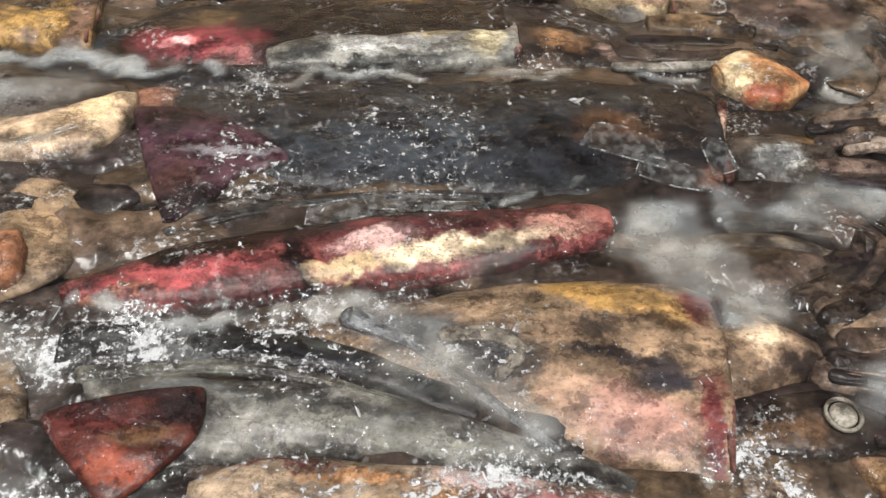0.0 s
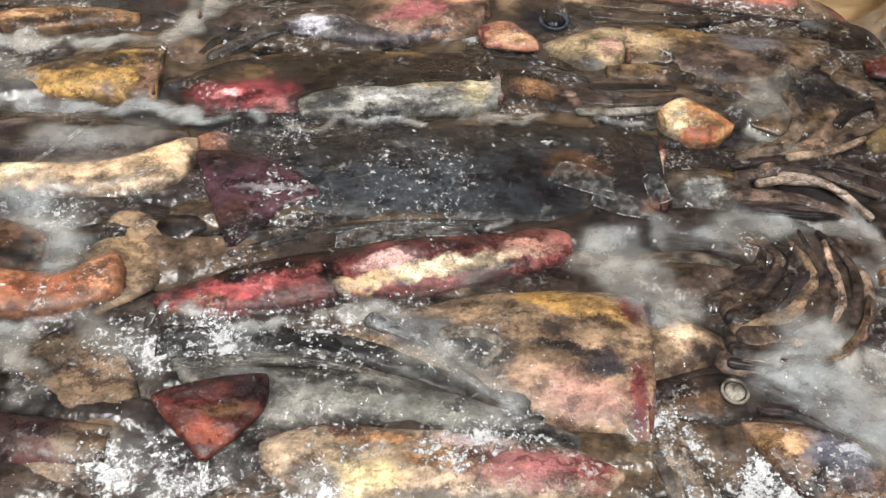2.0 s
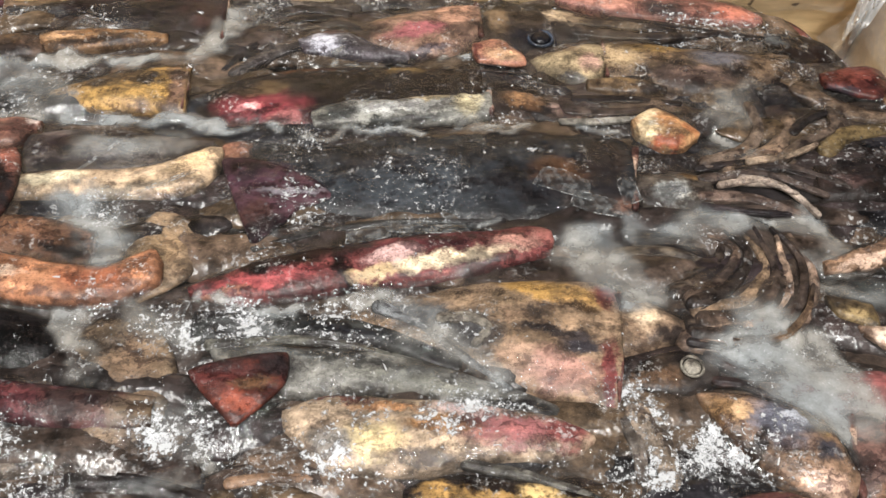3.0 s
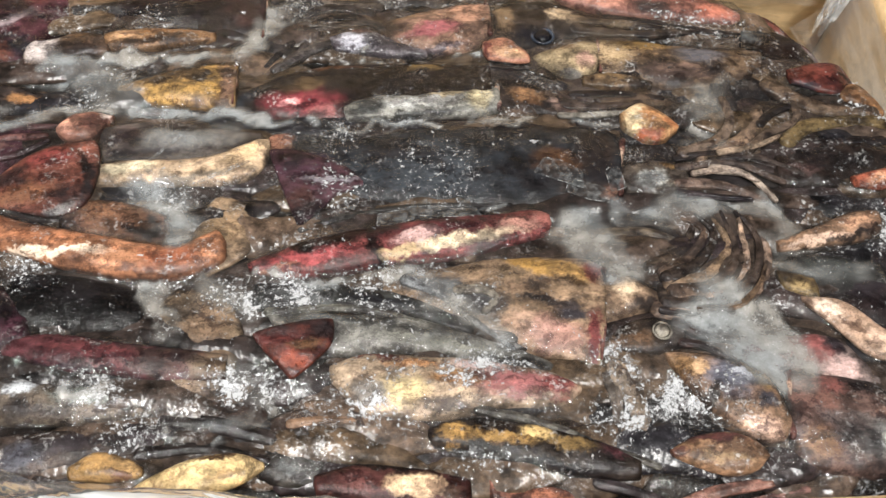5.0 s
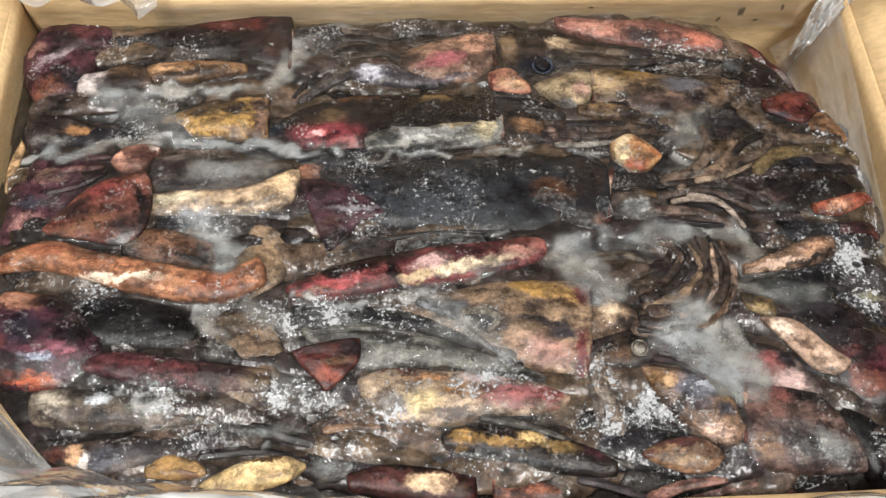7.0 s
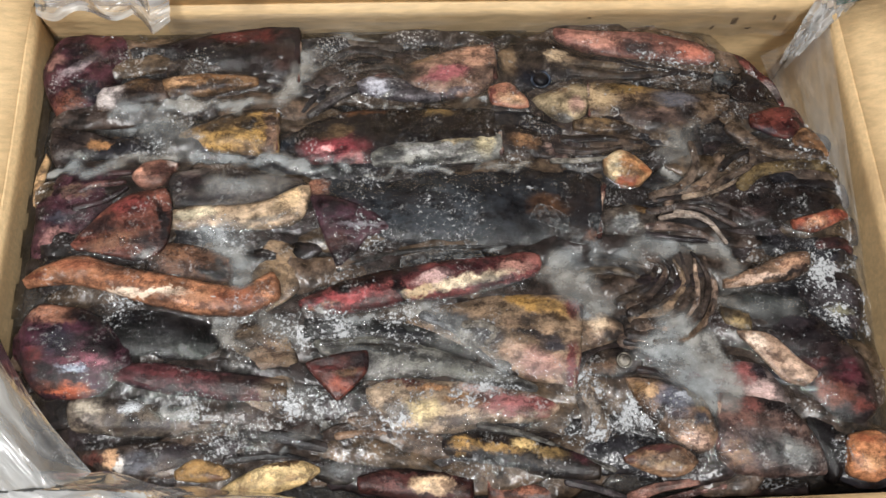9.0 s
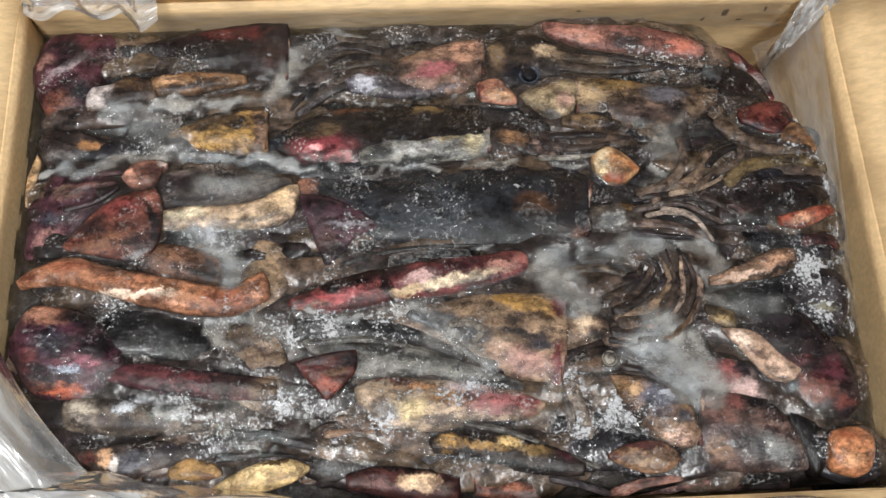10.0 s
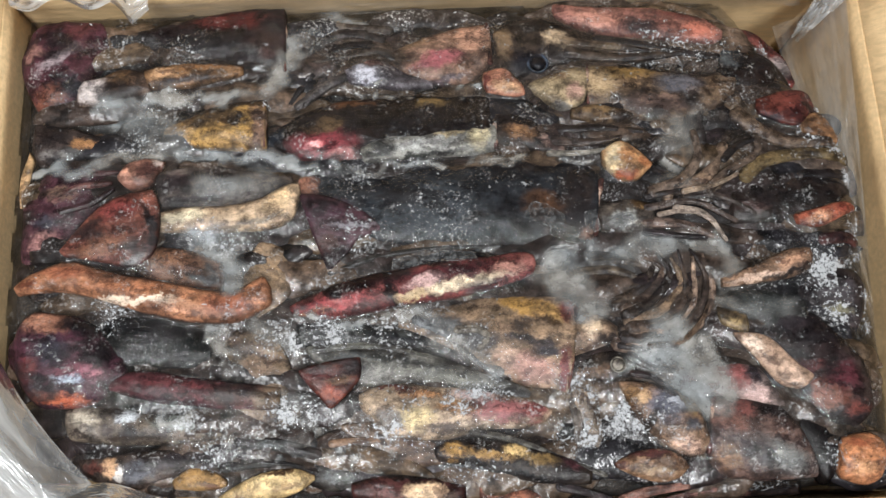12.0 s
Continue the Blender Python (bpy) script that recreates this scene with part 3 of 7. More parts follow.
def loft(ribs, top, thick, wrinkle, seed, cap=0.16, nu=48, nv=26, ridges=0.0):
    """A soft pressed body laid through ribs (mm: one side and the other), rounded off at both ends."""
    lines = [np.array(r) / 1000 for r in ribs]
    mids = [(r[:2] + r[2:]) / 2 for r in lines]
    wide = [float(np.hypot(*(r[2:] - r[:2]))) for r in lines]
    for end, inner in ((0, 1), (-1, -2)):
        way = mids[end] - mids[inner]
        way = way / max(1e-6, float(np.hypot(*way)))
        reach = np.tile(way * min(0.008, wide[end] * cap), 2)
        tip = np.tile(mids[end], 2)
        rounded = [tip + (lines[end] - tip) * f + reach * g for f, g in ((0.86, 0.5), (0.60, 0.82), (0.12, 1.0))]
        if end == 0:
            first = rounded[::-1]
        else:
            last = rounded
    plan = first + lines + last
    steps = [0.0]
    for a, b in zip(plan, plan[1:]):
        steps.append(steps[-1] + max(0.0006, float(np.hypot(*((b - a)[:2] + (b - a)[2:]) / 2))))
    widest = max(wide)
    bm = bmesh.new()
    rings = []
    n = len(plan) - 1
    for i in range(nu + 1):
        s = (0.5 - 0.5 * math.cos(math.pi * i / nu)) * 0.5 + 0.5 * i / nu
        k = float(np.interp(s * steps[-1], steps, np.arange(n + 1)))
        r = spline(plan, k / n)
        m = Vector(((r[0] + r[2]) / 2, (r[1] + r[3]) / 2))
        half = Vector((r[0], r[1])) - m
        w = half.length * 2
        for e in (0, 1):
            half = half * (1 + 0.035 * wrinkle * noise.fractal(Vector((m.x * 60, m.y * 60 + e * 7, seed)), 1.0, 2.0, 3))
        high = thick / 1000 * min(1.0, (w / widest + 0.08)) ** 0.6
        zc = LEVEL + (top + 0.5) / 1000 - thick / 1000 + sink(m.x, m.y)
        ring = []
        for j in range(nv):
            t = 2 * math.pi * j / nv
            ct, st = math.cos(t), math.sin(t)
            x, y = (m[a] + half[a] * math.copysign(abs(ct) ** 0.85, ct) for a in (0, 1))
            z = math.copysign(abs(st) ** 0.8, st) * high
            g = noise.fractal(Vector((x * 55 + seed, y * 85, seed)), 1.0, 2.1, 5)
            f = noise.noise(Vector((x * 110, y * 330, seed)))
            lump = ridges * math.cos(ct * 7.5 + g) * max(0, st) + (0.0010 * g + 0.00035 * f) * wrinkle * (1 if st > 0 else 0)
            ring.append(bm.verts.new((max(L + 0.002, min(R_ - 0.003, x)), max(F + 0.003, min(K - 0.003, y)), zc + z + lump)))
        rings.append(ring)
    for r0, r1 in zip(rings, rings[1:]):
        for j in range(nv):
            bm.faces.new((r0[j], r0[(j + 1) % nv], r1[(j + 1) % nv], r1[j]))
    bm.faces.new(list(reversed(rings[0])))
    bm.faces.new(rings[-1])
    bmesh.ops.recalc_face_normals(bm, faces=bm.faces[:])
    return bm


def spline(points, t):
    """A smooth line through points of any size, t from 0 to 1."""
    n = len(points) - 1
    f = min(max(t, 0.0), 1.0) * n
    i = min(int(f), n - 1)
    f -= i
    p1, p2 = np.array(points[i]), np.array(points[i + 1])
    p0 = np.array(points[i - 1]) if i else 2 * p1 - p2
    p3 = np.array(points[i + 2]) if i + 2 <= n else 2 * p2 - p1
    return 0.5 * (2 * p1 + (p2 - p0) * f + (2 * p0 - 5 * p1 + 4 * p2 - p3) * f * f + (3 * p1 - p0 - 3 * p2 + p3) * f ** 3)


def loft(ribs, top, thick, wrinkle, seed, cap=0.16, nu=48, nv=26, ridges=0.0):
    """A soft pressed body laid through ribs (mm: one side and the other), rounded off at both ends."""
    lines = [np.array(r) / 1000 for r in ribs]
    mids = [(r[:2] + r[2:]) / 2 for r in lines]
    wide = [float(np.hypot(*(r[2:] - r[:2]))) for r in lines]
    for end, inner in ((0, 1), (-1, -2)):
        way = mids[end] - mids[inner]
        way = way / max(1e-6, float(np.hypot(*way)))
        reach = np.tile(way * min(0.008, wide[end] * cap + 0.0006), 2)
        tip = np.tile(mids[end], 2)
        rounded = [tip + (lines[end] - tip) * f + reach * g for f, g in ((0.86, 0.5), (0.60, 0.82), (0.12, 1.0))]
        if end == 0:
            first = rounded[::-1]
        else:
            last = rounded
    plan = first + lines + last
    steps = [0.0]
    for a, b in zip(plan, plan[1:]):
        steps.append(steps[-1] + max(0.0006, float(np.hypot(*((b - a)[:2] + (b - a)[2:]) / 2))))
    widest = max(wide)
    bm = bmesh.new()
    rings = []
    n = len(plan) - 1
    for i in range(nu + 1):
        s = (0.5 - 0.5 * math.cos(math.pi * i / nu)) * 0.5 + 0.5 * i / nu
        k = float(np.interp(s * steps[-1], steps, np.arange(n + 1)))
        r = spline(plan, k / n)
        m = Vector(((r[0] + r[2]) / 2, (r[1] + r[3]) / 2))
        half = Vector((r[0], r[1])) - m
        w = half.length * 2
        for e in (0, 1):
            half = half * (1 + 0.035 * wrinkle * noise.fractal(Vector((m.x * 60, m.y * 60 + e * 7, seed)), 1.0, 2.0, 3))
        high = thick / 1000 * min(1.0, (w / widest + 0.08)) ** 0.6
        zc = LEVEL + (top + 0.5) / 1000 - thick / 1000 + sink(m.x, m.y)
        ring = []
        for j in range(nv):
            t = 2 * math.pi * j / nv
            ct, st = math.cos(t), math.sin(t)
            x, y = (m[a] + half[a] * math.copysign(abs(ct) ** 0.85, ct) for a in (0, 1))
            z = math.copysign(abs(st) ** 0.8, st) * high
            g = noise.fractal(Vector((x * 55 + seed, y * 85, seed)), 1.0, 2.1, 5)
            f = noise.noise(Vector((x * 110, y * 330, seed)))
            lump = ridges * math.cos(ct * 7.5 + g) * max(0, st) + (0.0010 * g + 0.00035 * f) * wrinkle * (1 if st > 0 else 0)
            ring.append(bm.verts.new((max(L + 0.002, min(R_ - 0.003, x)), max(F + 0.003, min(K - 0.003, y)), zc + z + lump)))
        rings.append(ring)
    for r0, r1 in zip(rings, rings[1:]):
        for j in range(nv):
            bm.faces.new((r0[j], r0[(j + 1) % nv], r1[(j + 1) % nv], r1[j]))
    bm.faces.new(list(reversed(rings[0])))
    bm.faces.new(rings[-1])
    bmesh.ops.recalc_face_normals(bm, faces=bm.faces[:])
    return bm


def spline(points, t):
    """A smooth line through points of any size, t from 0 to 1."""
    n = len(points) - 1
    f = min(max(t, 0.0), 1.0) * n
    i = min(int(f), n - 1)
    f -= i
    p1, p2 = np.array(points[i]), np.array(points[i + 1])
    p0 = np.array(points[i - 1]) if i else 2 * p1 - p2
    p3 = np.array(points[i + 2]) if i + 2 <= n else 2 * p2 - p1
    return 0.5 * (2 * p1 + (p2 - p0) * f + (2 * p0 - 5 * p1 + 4 * p2 - p3) * f * f + (3 * p1 - p0 - 3 * p2 + p3) * f ** 3)


def loft(ribs, top, thick, wrinkle, seed, cap=0.16, nu=48, nv=26, ridges=0.0):
    """A soft pressed body laid through ribs (mm: one side and the other), rounded off at both ends."""
    lines = [np.array(r) / 1000 for r in ribs]
    mids = [(r[:2] + r[2:]) / 2 for r in lines]
    wide = [float(np.hypot(*(r[2:] - r[:2]))) for r in lines]
    for end, inner in ((0, 1), (-1, -2)):
        way = mids[end] - mids[inner]
        way = way / max(1e-6, float(np.hypot(*way)))
        reach = np.tile(way * min(0.008, wide[end] * cap + 0.0006), 2)
        tip = np.tile(mids[end], 2)
        rounded = [tip + (lines[end] - tip) * f + reach * g for f, g in ((0.86, 0.5), (0.60, 0.82), (0.12, 1.0))]
        if end == 0:
            first = rounded[::-1]
        else:
            last = rounded
    plan = first + lines + last
    steps = [0.0]
    for a, b in zip(plan, plan[1:]):
        steps.append(steps[-1] + max(0.0006, float(np.hypot(*((b - a)[:2] + (b - a)[2:]) / 2))))
    widest = max(wide)
    bm = bmesh.new()
    rings = []
    n = len(plan) - 1
    for i in range(nu + 1):
        s = (0.5 - 0.5 * math.cos(math.pi * i / nu)) * 0.5 + 0.5 * i / nu
        k = float(np.interp(s * steps[-1], steps, np.arange(n + 1)))
        r = spline(plan, k / n)
        m = Vector(((r[0] + r[2]) / 2, (r[1] + r[3]) / 2))
        half = Vector((r[0], r[1])) - m
        w = half.length * 2
        for e in (0, 1):
            half = half * (1 + 0.035 * wrinkle * noise.fractal(Vector((m.x * 60, m.y * 60 + e * 7, seed)), 1.0, 2.0, 3))
        high = thick / 1000 * min(1.0, (w / widest + 0.08)) ** 0.6
        zc = LEVEL + (top + 0.5) / 1000 - thick / 1000 + sink(m.x, m.y)
        ring = []
        for j in range(nv):
            t = 2 * math.pi * j / nv
            ct, st = math.cos(t), math.sin(t)
            x, y = (m[a] + half[a] * math.copysign(abs(ct) ** 0.85, ct) for a in (0, 1))
            z = math.copysign(abs(st) ** 0.8, st) * high
            g = noise.fractal(Vector((x * 55 + seed, y * 85, seed)), 1.0, 2.1, 5)
            f = noise.noise(Vector((x * 110, y * 330, seed)))
            lump = ridges * math.cos(ct * 7.5 + g) * max(0, st) + (0.0010 * g + 0.00035 * f) * wrinkle * (1 if st > 0 else 0)
            ring.append(bm.verts.new((max(L + 0.002, min(R_ - 0.003, x)), max(F + 0.003, min(K - 0.003, y)), zc + z + lump)))
        rings.append(ring)
    for r0, r1 in zip(rings, rings[1:]):
        for j in range(nv):
            bm.faces.new((r0[j], r0[(j + 1) % nv], r1[(j + 1) % nv], r1[j]))
    bm.faces.new(list(reversed(rings[0])))
    bm.faces.new(rings[-1])
    bmesh.ops.recalc_face_normals(bm, faces=bm.faces[:])
    return bm


def spline(points, t):
    """A smooth line through points of any size, t from 0 to 1."""
    n = len(points) - 1
    f = min(max(t, 0.0), 1.0) * n
    i = min(int(f), n - 1)
    f -= i
    p1, p2 = np.array(points[i]), np.array(points[i + 1])
    p0 = np.array(points[i - 1]) if i else 2 * p1 - p2
    p3 = np.array(points[i + 2]) if i + 2 <= n else 2 * p2 - p1
    return 0.5 * (2 * p1 + (p2 - p0) * f + (2 * p0 - 5 * p1 + 4 * p2 - p3) * f * f + (3 * p1 - p0 - 3 * p2 + p3) * f ** 3)


def loft(ribs, top, thick, wrinkle, seed, cap=0.16, nu=48, nv=26, ridges=0.0):
    """A soft pressed body laid through ribs (mm: one side and the other), rounded off at both ends."""
    lines = [np.array(r) / 1000 for r in ribs]
    mids = [(r[:2] + r[2:]) / 2 for r in lines]
    wide = [float(np.hypot(*(r[2:] - r[:2]))) for r in lines]
    for end, inner in ((0, 1), (-1, -2)):
        way = mids[end] - mids[inner]
        way = way / max(1e-6, float(np.hypot(*way)))
        reach = np.tile(way * min(0.008, wide[end] * cap + 0.0006), 2)
        tip = np.tile(mids[end], 2)
        rounded = [tip + (lines[end] - tip) * f + reach * g for f, g in ((0.86, 0.5), (0.60, 0.82), (0.12, 1.0))]
        if end == 0:
            first = rounded[::-1]
        else:
            last = rounded
    plan = first + lines + last
    steps = [0.0]
    for a, b in zip(plan, plan[1:]):
        steps.append(steps[-1] + max(0.0006, float(np.hypot(*((b - a)[:2] + (b - a)[2:]) / 2))))
    widest = max(wide)
    bm = bmesh.new()
    rings = []
    n = len(plan) - 1
    for i in range(nu + 1):
        s = (0.5 - 0.5 * math.cos(math.pi * i / nu)) * 0.5 + 0.5 * i / nu
        k = float(np.interp(s * steps[-1], steps, np.arange(n + 1)))
        r = spline(plan, k / n)
        m = Vector(((r[0] + r[2]) / 2, (r[1] + r[3]) / 2))
        half = Vector((r[0], r[1])) - m
        w = half.length * 2
        for e in (0, 1):
            half = half * (1 + 0.035 * wrinkle * noise.fractal(Vector((m.x * 60, m.y * 60 + e * 7, seed)), 1.0, 2.0, 3))
        high = thick / 1000 * min(1.0, (w / widest + 0.08)) ** 0.6
        zc = LEVEL + (top + 0.5) / 1000 - thick / 1000 + sink(m.x, m.y)
        ring = []
        for j in range(nv):
            t = 2 * math.pi * j / nv
            ct, st = math.cos(t), math.sin(t)
            x, y = (m[a] + half[a] * math.copysign(abs(ct) ** 0.85, ct) for a in (0, 1))
            z = math.copysign(abs(st) ** 0.8, st) * high
            g = noise.fractal(Vector((x * 55 + seed, y * 85, seed)), 1.0, 2.1, 5)
            f = noise.noise(Vector((x * 110, y * 330, seed)))
            lump = ridges * math.cos(ct * 7.5 + g) * max(0, st) + (0.0010 * g + 0.00035 * f) * wrinkle * (1 if st > 0 else 0)
            ring.append(bm.verts.new((max(L + 0.002, min(R_ - 0.003, x)), max(F + 0.003, min(K - 0.003, y)), zc + z + lump)))
        rings.append(ring)
    for r0, r1 in zip(rings, rings[1:]):
        for j in range(nv):
            bm.faces.new((r0[j], r0[(j + 1) % nv], r1[(j + 1) % nv], r1[j]))
    bm.faces.new(list(reversed(rings[0])))
    bm.faces.new(rings[-1])
    bmesh.ops.recalc_face_normals(bm, faces=bm.faces[:])
    return bm


def spline(points, t):
    """A smooth line through points of any size, t from 0 to 1."""
    n = len(points) - 1
    f = min(max(t, 0.0), 1.0) * n
    i = min(int(f), n - 1)
    f -= i
    p1, p2 = np.array(points[i]), np.array(points[i + 1])
    p0 = np.array(points[i - 1]) if i else 2 * p1 - p2
    p3 = np.array(points[i + 2]) if i + 2 <= n else 2 * p2 - p1
    return 0.5 * (2 * p1 + (p2 - p0) * f + (2 * p0 - 5 * p1 + 4 * p2 - p3) * f * f + (3 * p1 - p0 - 3 * p2 + p3) * f ** 3)


def loft(ribs, top, thick, wrinkle, seed, cap=0.16, nu=48, nv=26, ridges=0.0):
    """A soft pressed body laid through ribs (mm: one side and the other), rounded off at both ends."""
    lines = [np.array(r) / 1000 for r in ribs]
    mids = [(r[:2] + r[2:]) / 2 for r in lines]
    wide = [float(np.hypot(*(r[2:] - r[:2]))) for r in lines]
    for end, inner in ((0, 1), (-1, -2)):
        way = mids[end] - mids[inner]
        way = way / max(1e-6, float(np.hypot(*way)))
        reach = np.tile(way * min(0.008, wide[end] * cap + 0.0006), 2)
        tip = np.tile(mids[end], 2)
        rounded = [tip + (lines[end] - tip) * f + reach * g for f, g in ((0.86, 0.5), (0.60, 0.82), (0.12, 1.0))]
        if end == 0:
            first = rounded[::-1]
        else:
            last = rounded
    plan = first + lines + last
    steps = [0.0]
    for a, b in zip(plan, plan[1:]):
        steps.append(steps[-1] + max(0.0006, float(np.hypot(*((b - a)[:2] + (b - a)[2:]) / 2))))
    widest = max(wide)
    bm = bmesh.new()
    rings = []
    n = len(plan) - 1
    for i in range(nu + 1):
        s = (0.5 - 0.5 * math.cos(math.pi * i / nu)) * 0.5 + 0.5 * i / nu
        k = float(np.interp(s * steps[-1], steps, np.arange(n + 1)))
        r = spline(plan, k / n)
        m = Vector(((r[0] + r[2]) / 2, (r[1] + r[3]) / 2))
        half = Vector((r[0], r[1])) - m
        w = half.length * 2
        for e in (0, 1):
            half = half * (1 + 0.035 * wrinkle * noise.fractal(Vector((m.x * 60, m.y * 60 + e * 7, seed)), 1.0, 2.0, 3))
        high = thick / 1000 * min(1.0, (w / widest + 0.08)) ** 0.6
        zc = LEVEL + (top + 0.5) / 1000 - thick / 1000 + sink(m.x, m.y)
        ring = []
        for j in range(nv):
            t = 2 * math.pi * j / nv
            ct, st = math.cos(t), math.sin(t)
            x, y = (m[a] + half[a] * math.copysign(abs(ct) ** 0.85, ct) for a in (0, 1))
            z = math.copysign(abs(st) ** 0.8, st) * high
            g = noise.fractal(Vector((x * 55 + seed, y * 85, seed)), 1.0, 2.1, 5)
            f = noise.noise(Vector((x * 110, y * 330, seed)))
            lump = ridges * math.cos(ct * 7.5 + g) * max(0, st) + (0.0010 * g + 0.00035 * f) * wrinkle * (1 if st > 0 else 0)
            ring.append(bm.verts.new((max(L + 0.002, min(R_ - 0.003, x)), max(F + 0.003, min(K - 0.003, y)), zc + z + lump)))
        rings.append(ring)
    for r0, r1 in zip(rings, rings[1:]):
        for j in range(nv):
            bm.faces.new((r0[j], r0[(j + 1) % nv], r1[(j + 1) % nv], r1[j]))
    bm.faces.new(list(reversed(rings[0])))
    bm.faces.new(rings[-1])
    bmesh.ops.recalc_face_normals(bm, faces=bm.faces[:])
    return bm


def spline(points, t):
    """A smooth line through points of any size, t from 0 to 1."""
    n = len(points) - 1
    f = min(max(t, 0.0), 1.0) * n
    i = min(int(f), n - 1)
    f -= i
    p1, p2 = np.array(points[i]), np.array(points[i + 1])
    p0 = np.array(points[i - 1]) if i else 2 * p1 - p2
    p3 = np.array(points[i + 2]) if i + 2 <= n else 2 * p2 - p1
    return 0.5 * (2 * p1 + (p2 - p0) * f + (2 * p0 - 5 * p1 + 4 * p2 - p3) * f * f + (3 * p1 - p0 - 3 * p2 + p3) * f ** 3)


def loft(ribs, top, thick, wrinkle, seed, cap=0.16, nu=48, nv=26, ridges=0.0):
    """A soft pressed body laid through ribs (mm: one side and the other), rounded off at both ends."""
    lines = [np.array(r) / 1000 for r in ribs]
    mids = [(r[:2] + r[2:]) / 2 for r in lines]
    wide = [float(np.hypot(*(r[2:] - r[:2]))) for r in lines]
    for end, inner in ((0, 1), (-1, -2)):
        way = mids[end] - mids[inner]
        way = way / max(1e-6, float(np.hypot(*way)))
        reach = np.tile(way * min(0.008, wide[end] * cap + 0.0006), 2)
        tip = np.tile(mids[end], 2)
        rounded = [tip + (lines[end] - tip) * f + reach * g for f, g in ((0.86, 0.5), (0.60, 0.82), (0.12, 1.0))]
        if end == 0:
            first = rounded[::-1]
        else:
            last = rounded
    plan = first + lines + last
    steps = [0.0]
    for a, b in zip(plan, plan[1:]):
        steps.append(steps[-1] + max(0.0006, float(np.hypot(*((b - a)[:2] + (b - a)[2:]) / 2))))
    widest = max(wide)
    bm = bmesh.new()
    rings = []
    n = len(plan) - 1
    for i in range(nu + 1):
        s = (0.5 - 0.5 * math.cos(math.pi * i / nu)) * 0.5 + 0.5 * i / nu
        k = float(np.interp(s * steps[-1], steps, np.arange(n + 1)))
        r = spline(plan, k / n)
        m = Vector(((r[0] + r[2]) / 2, (r[1] + r[3]) / 2))
        half = Vector((r[0], r[1])) - m
        w = half.length * 2
        for e in (0, 1):
            half = half * (1 + 0.035 * wrinkle * noise.fractal(Vector((m.x * 60, m.y * 60 + e * 7, seed)), 1.0, 2.0, 3))
        high = thick / 1000 * min(1.0, (w / widest + 0.08)) ** 0.6
        zc = LEVEL + (top + 0.5) / 1000 - thick / 1000 + sink(m.x, m.y)
        ring = []
        for j in range(nv):
            t = 2 * math.pi * j / nv
            ct, st = math.cos(t), math.sin(t)
            x, y = (m[a] + half[a] * math.copysign(abs(ct) ** 0.85, ct) for a in (0, 1))
            z = math.copysign(abs(st) ** 0.8, st) * high
            g = noise.fractal(Vector((x * 55 + seed, y * 85, seed)), 1.0, 2.1, 5)
            f = noise.noise(Vector((x * 110, y * 330, seed)))
            lump = ridges * math.cos(ct * 7.5 + g) * max(0, st) + (0.0010 * g + 0.00035 * f) * wrinkle * (1 if st > 0 else 0)
            ring.append(bm.verts.new((max(L + 0.002, min(R_ - 0.003, x)), max(F + 0.003, min(K - 0.003, y)), zc + z + lump)))
        rings.append(ring)
    for r0, r1 in zip(rings, rings[1:]):
        for j in range(nv):
            bm.faces.new((r0[j], r0[(j + 1) % nv], r1[(j + 1) % nv], r1[j]))
    bm.faces.new(list(reversed(rings[0])))
    bm.faces.new(rings[-1])
    bmesh.ops.recalc_face_normals(bm, faces=bm.faces[:])
    return bm


def spline(points, t):
    """A smooth line through points of any size, t from 0 to 1."""
    n = len(points) - 1
    f = min(max(t, 0.0), 1.0) * n
    i = min(int(f), n - 1)
    f -= i
    p1, p2 = np.array(points[i]), np.array(points[i + 1])
    p0 = np.array(points[i - 1]) if i else 2 * p1 - p2
    p3 = np.array(points[i + 2]) if i + 2 <= n else 2 * p2 - p1
    return 0.5 * (2 * p1 + (p2 - p0) * f + (2 * p0 - 5 * p1 + 4 * p2 - p3) * f * f + (3 * p1 - p0 - 3 * p2 + p3) * f ** 3)


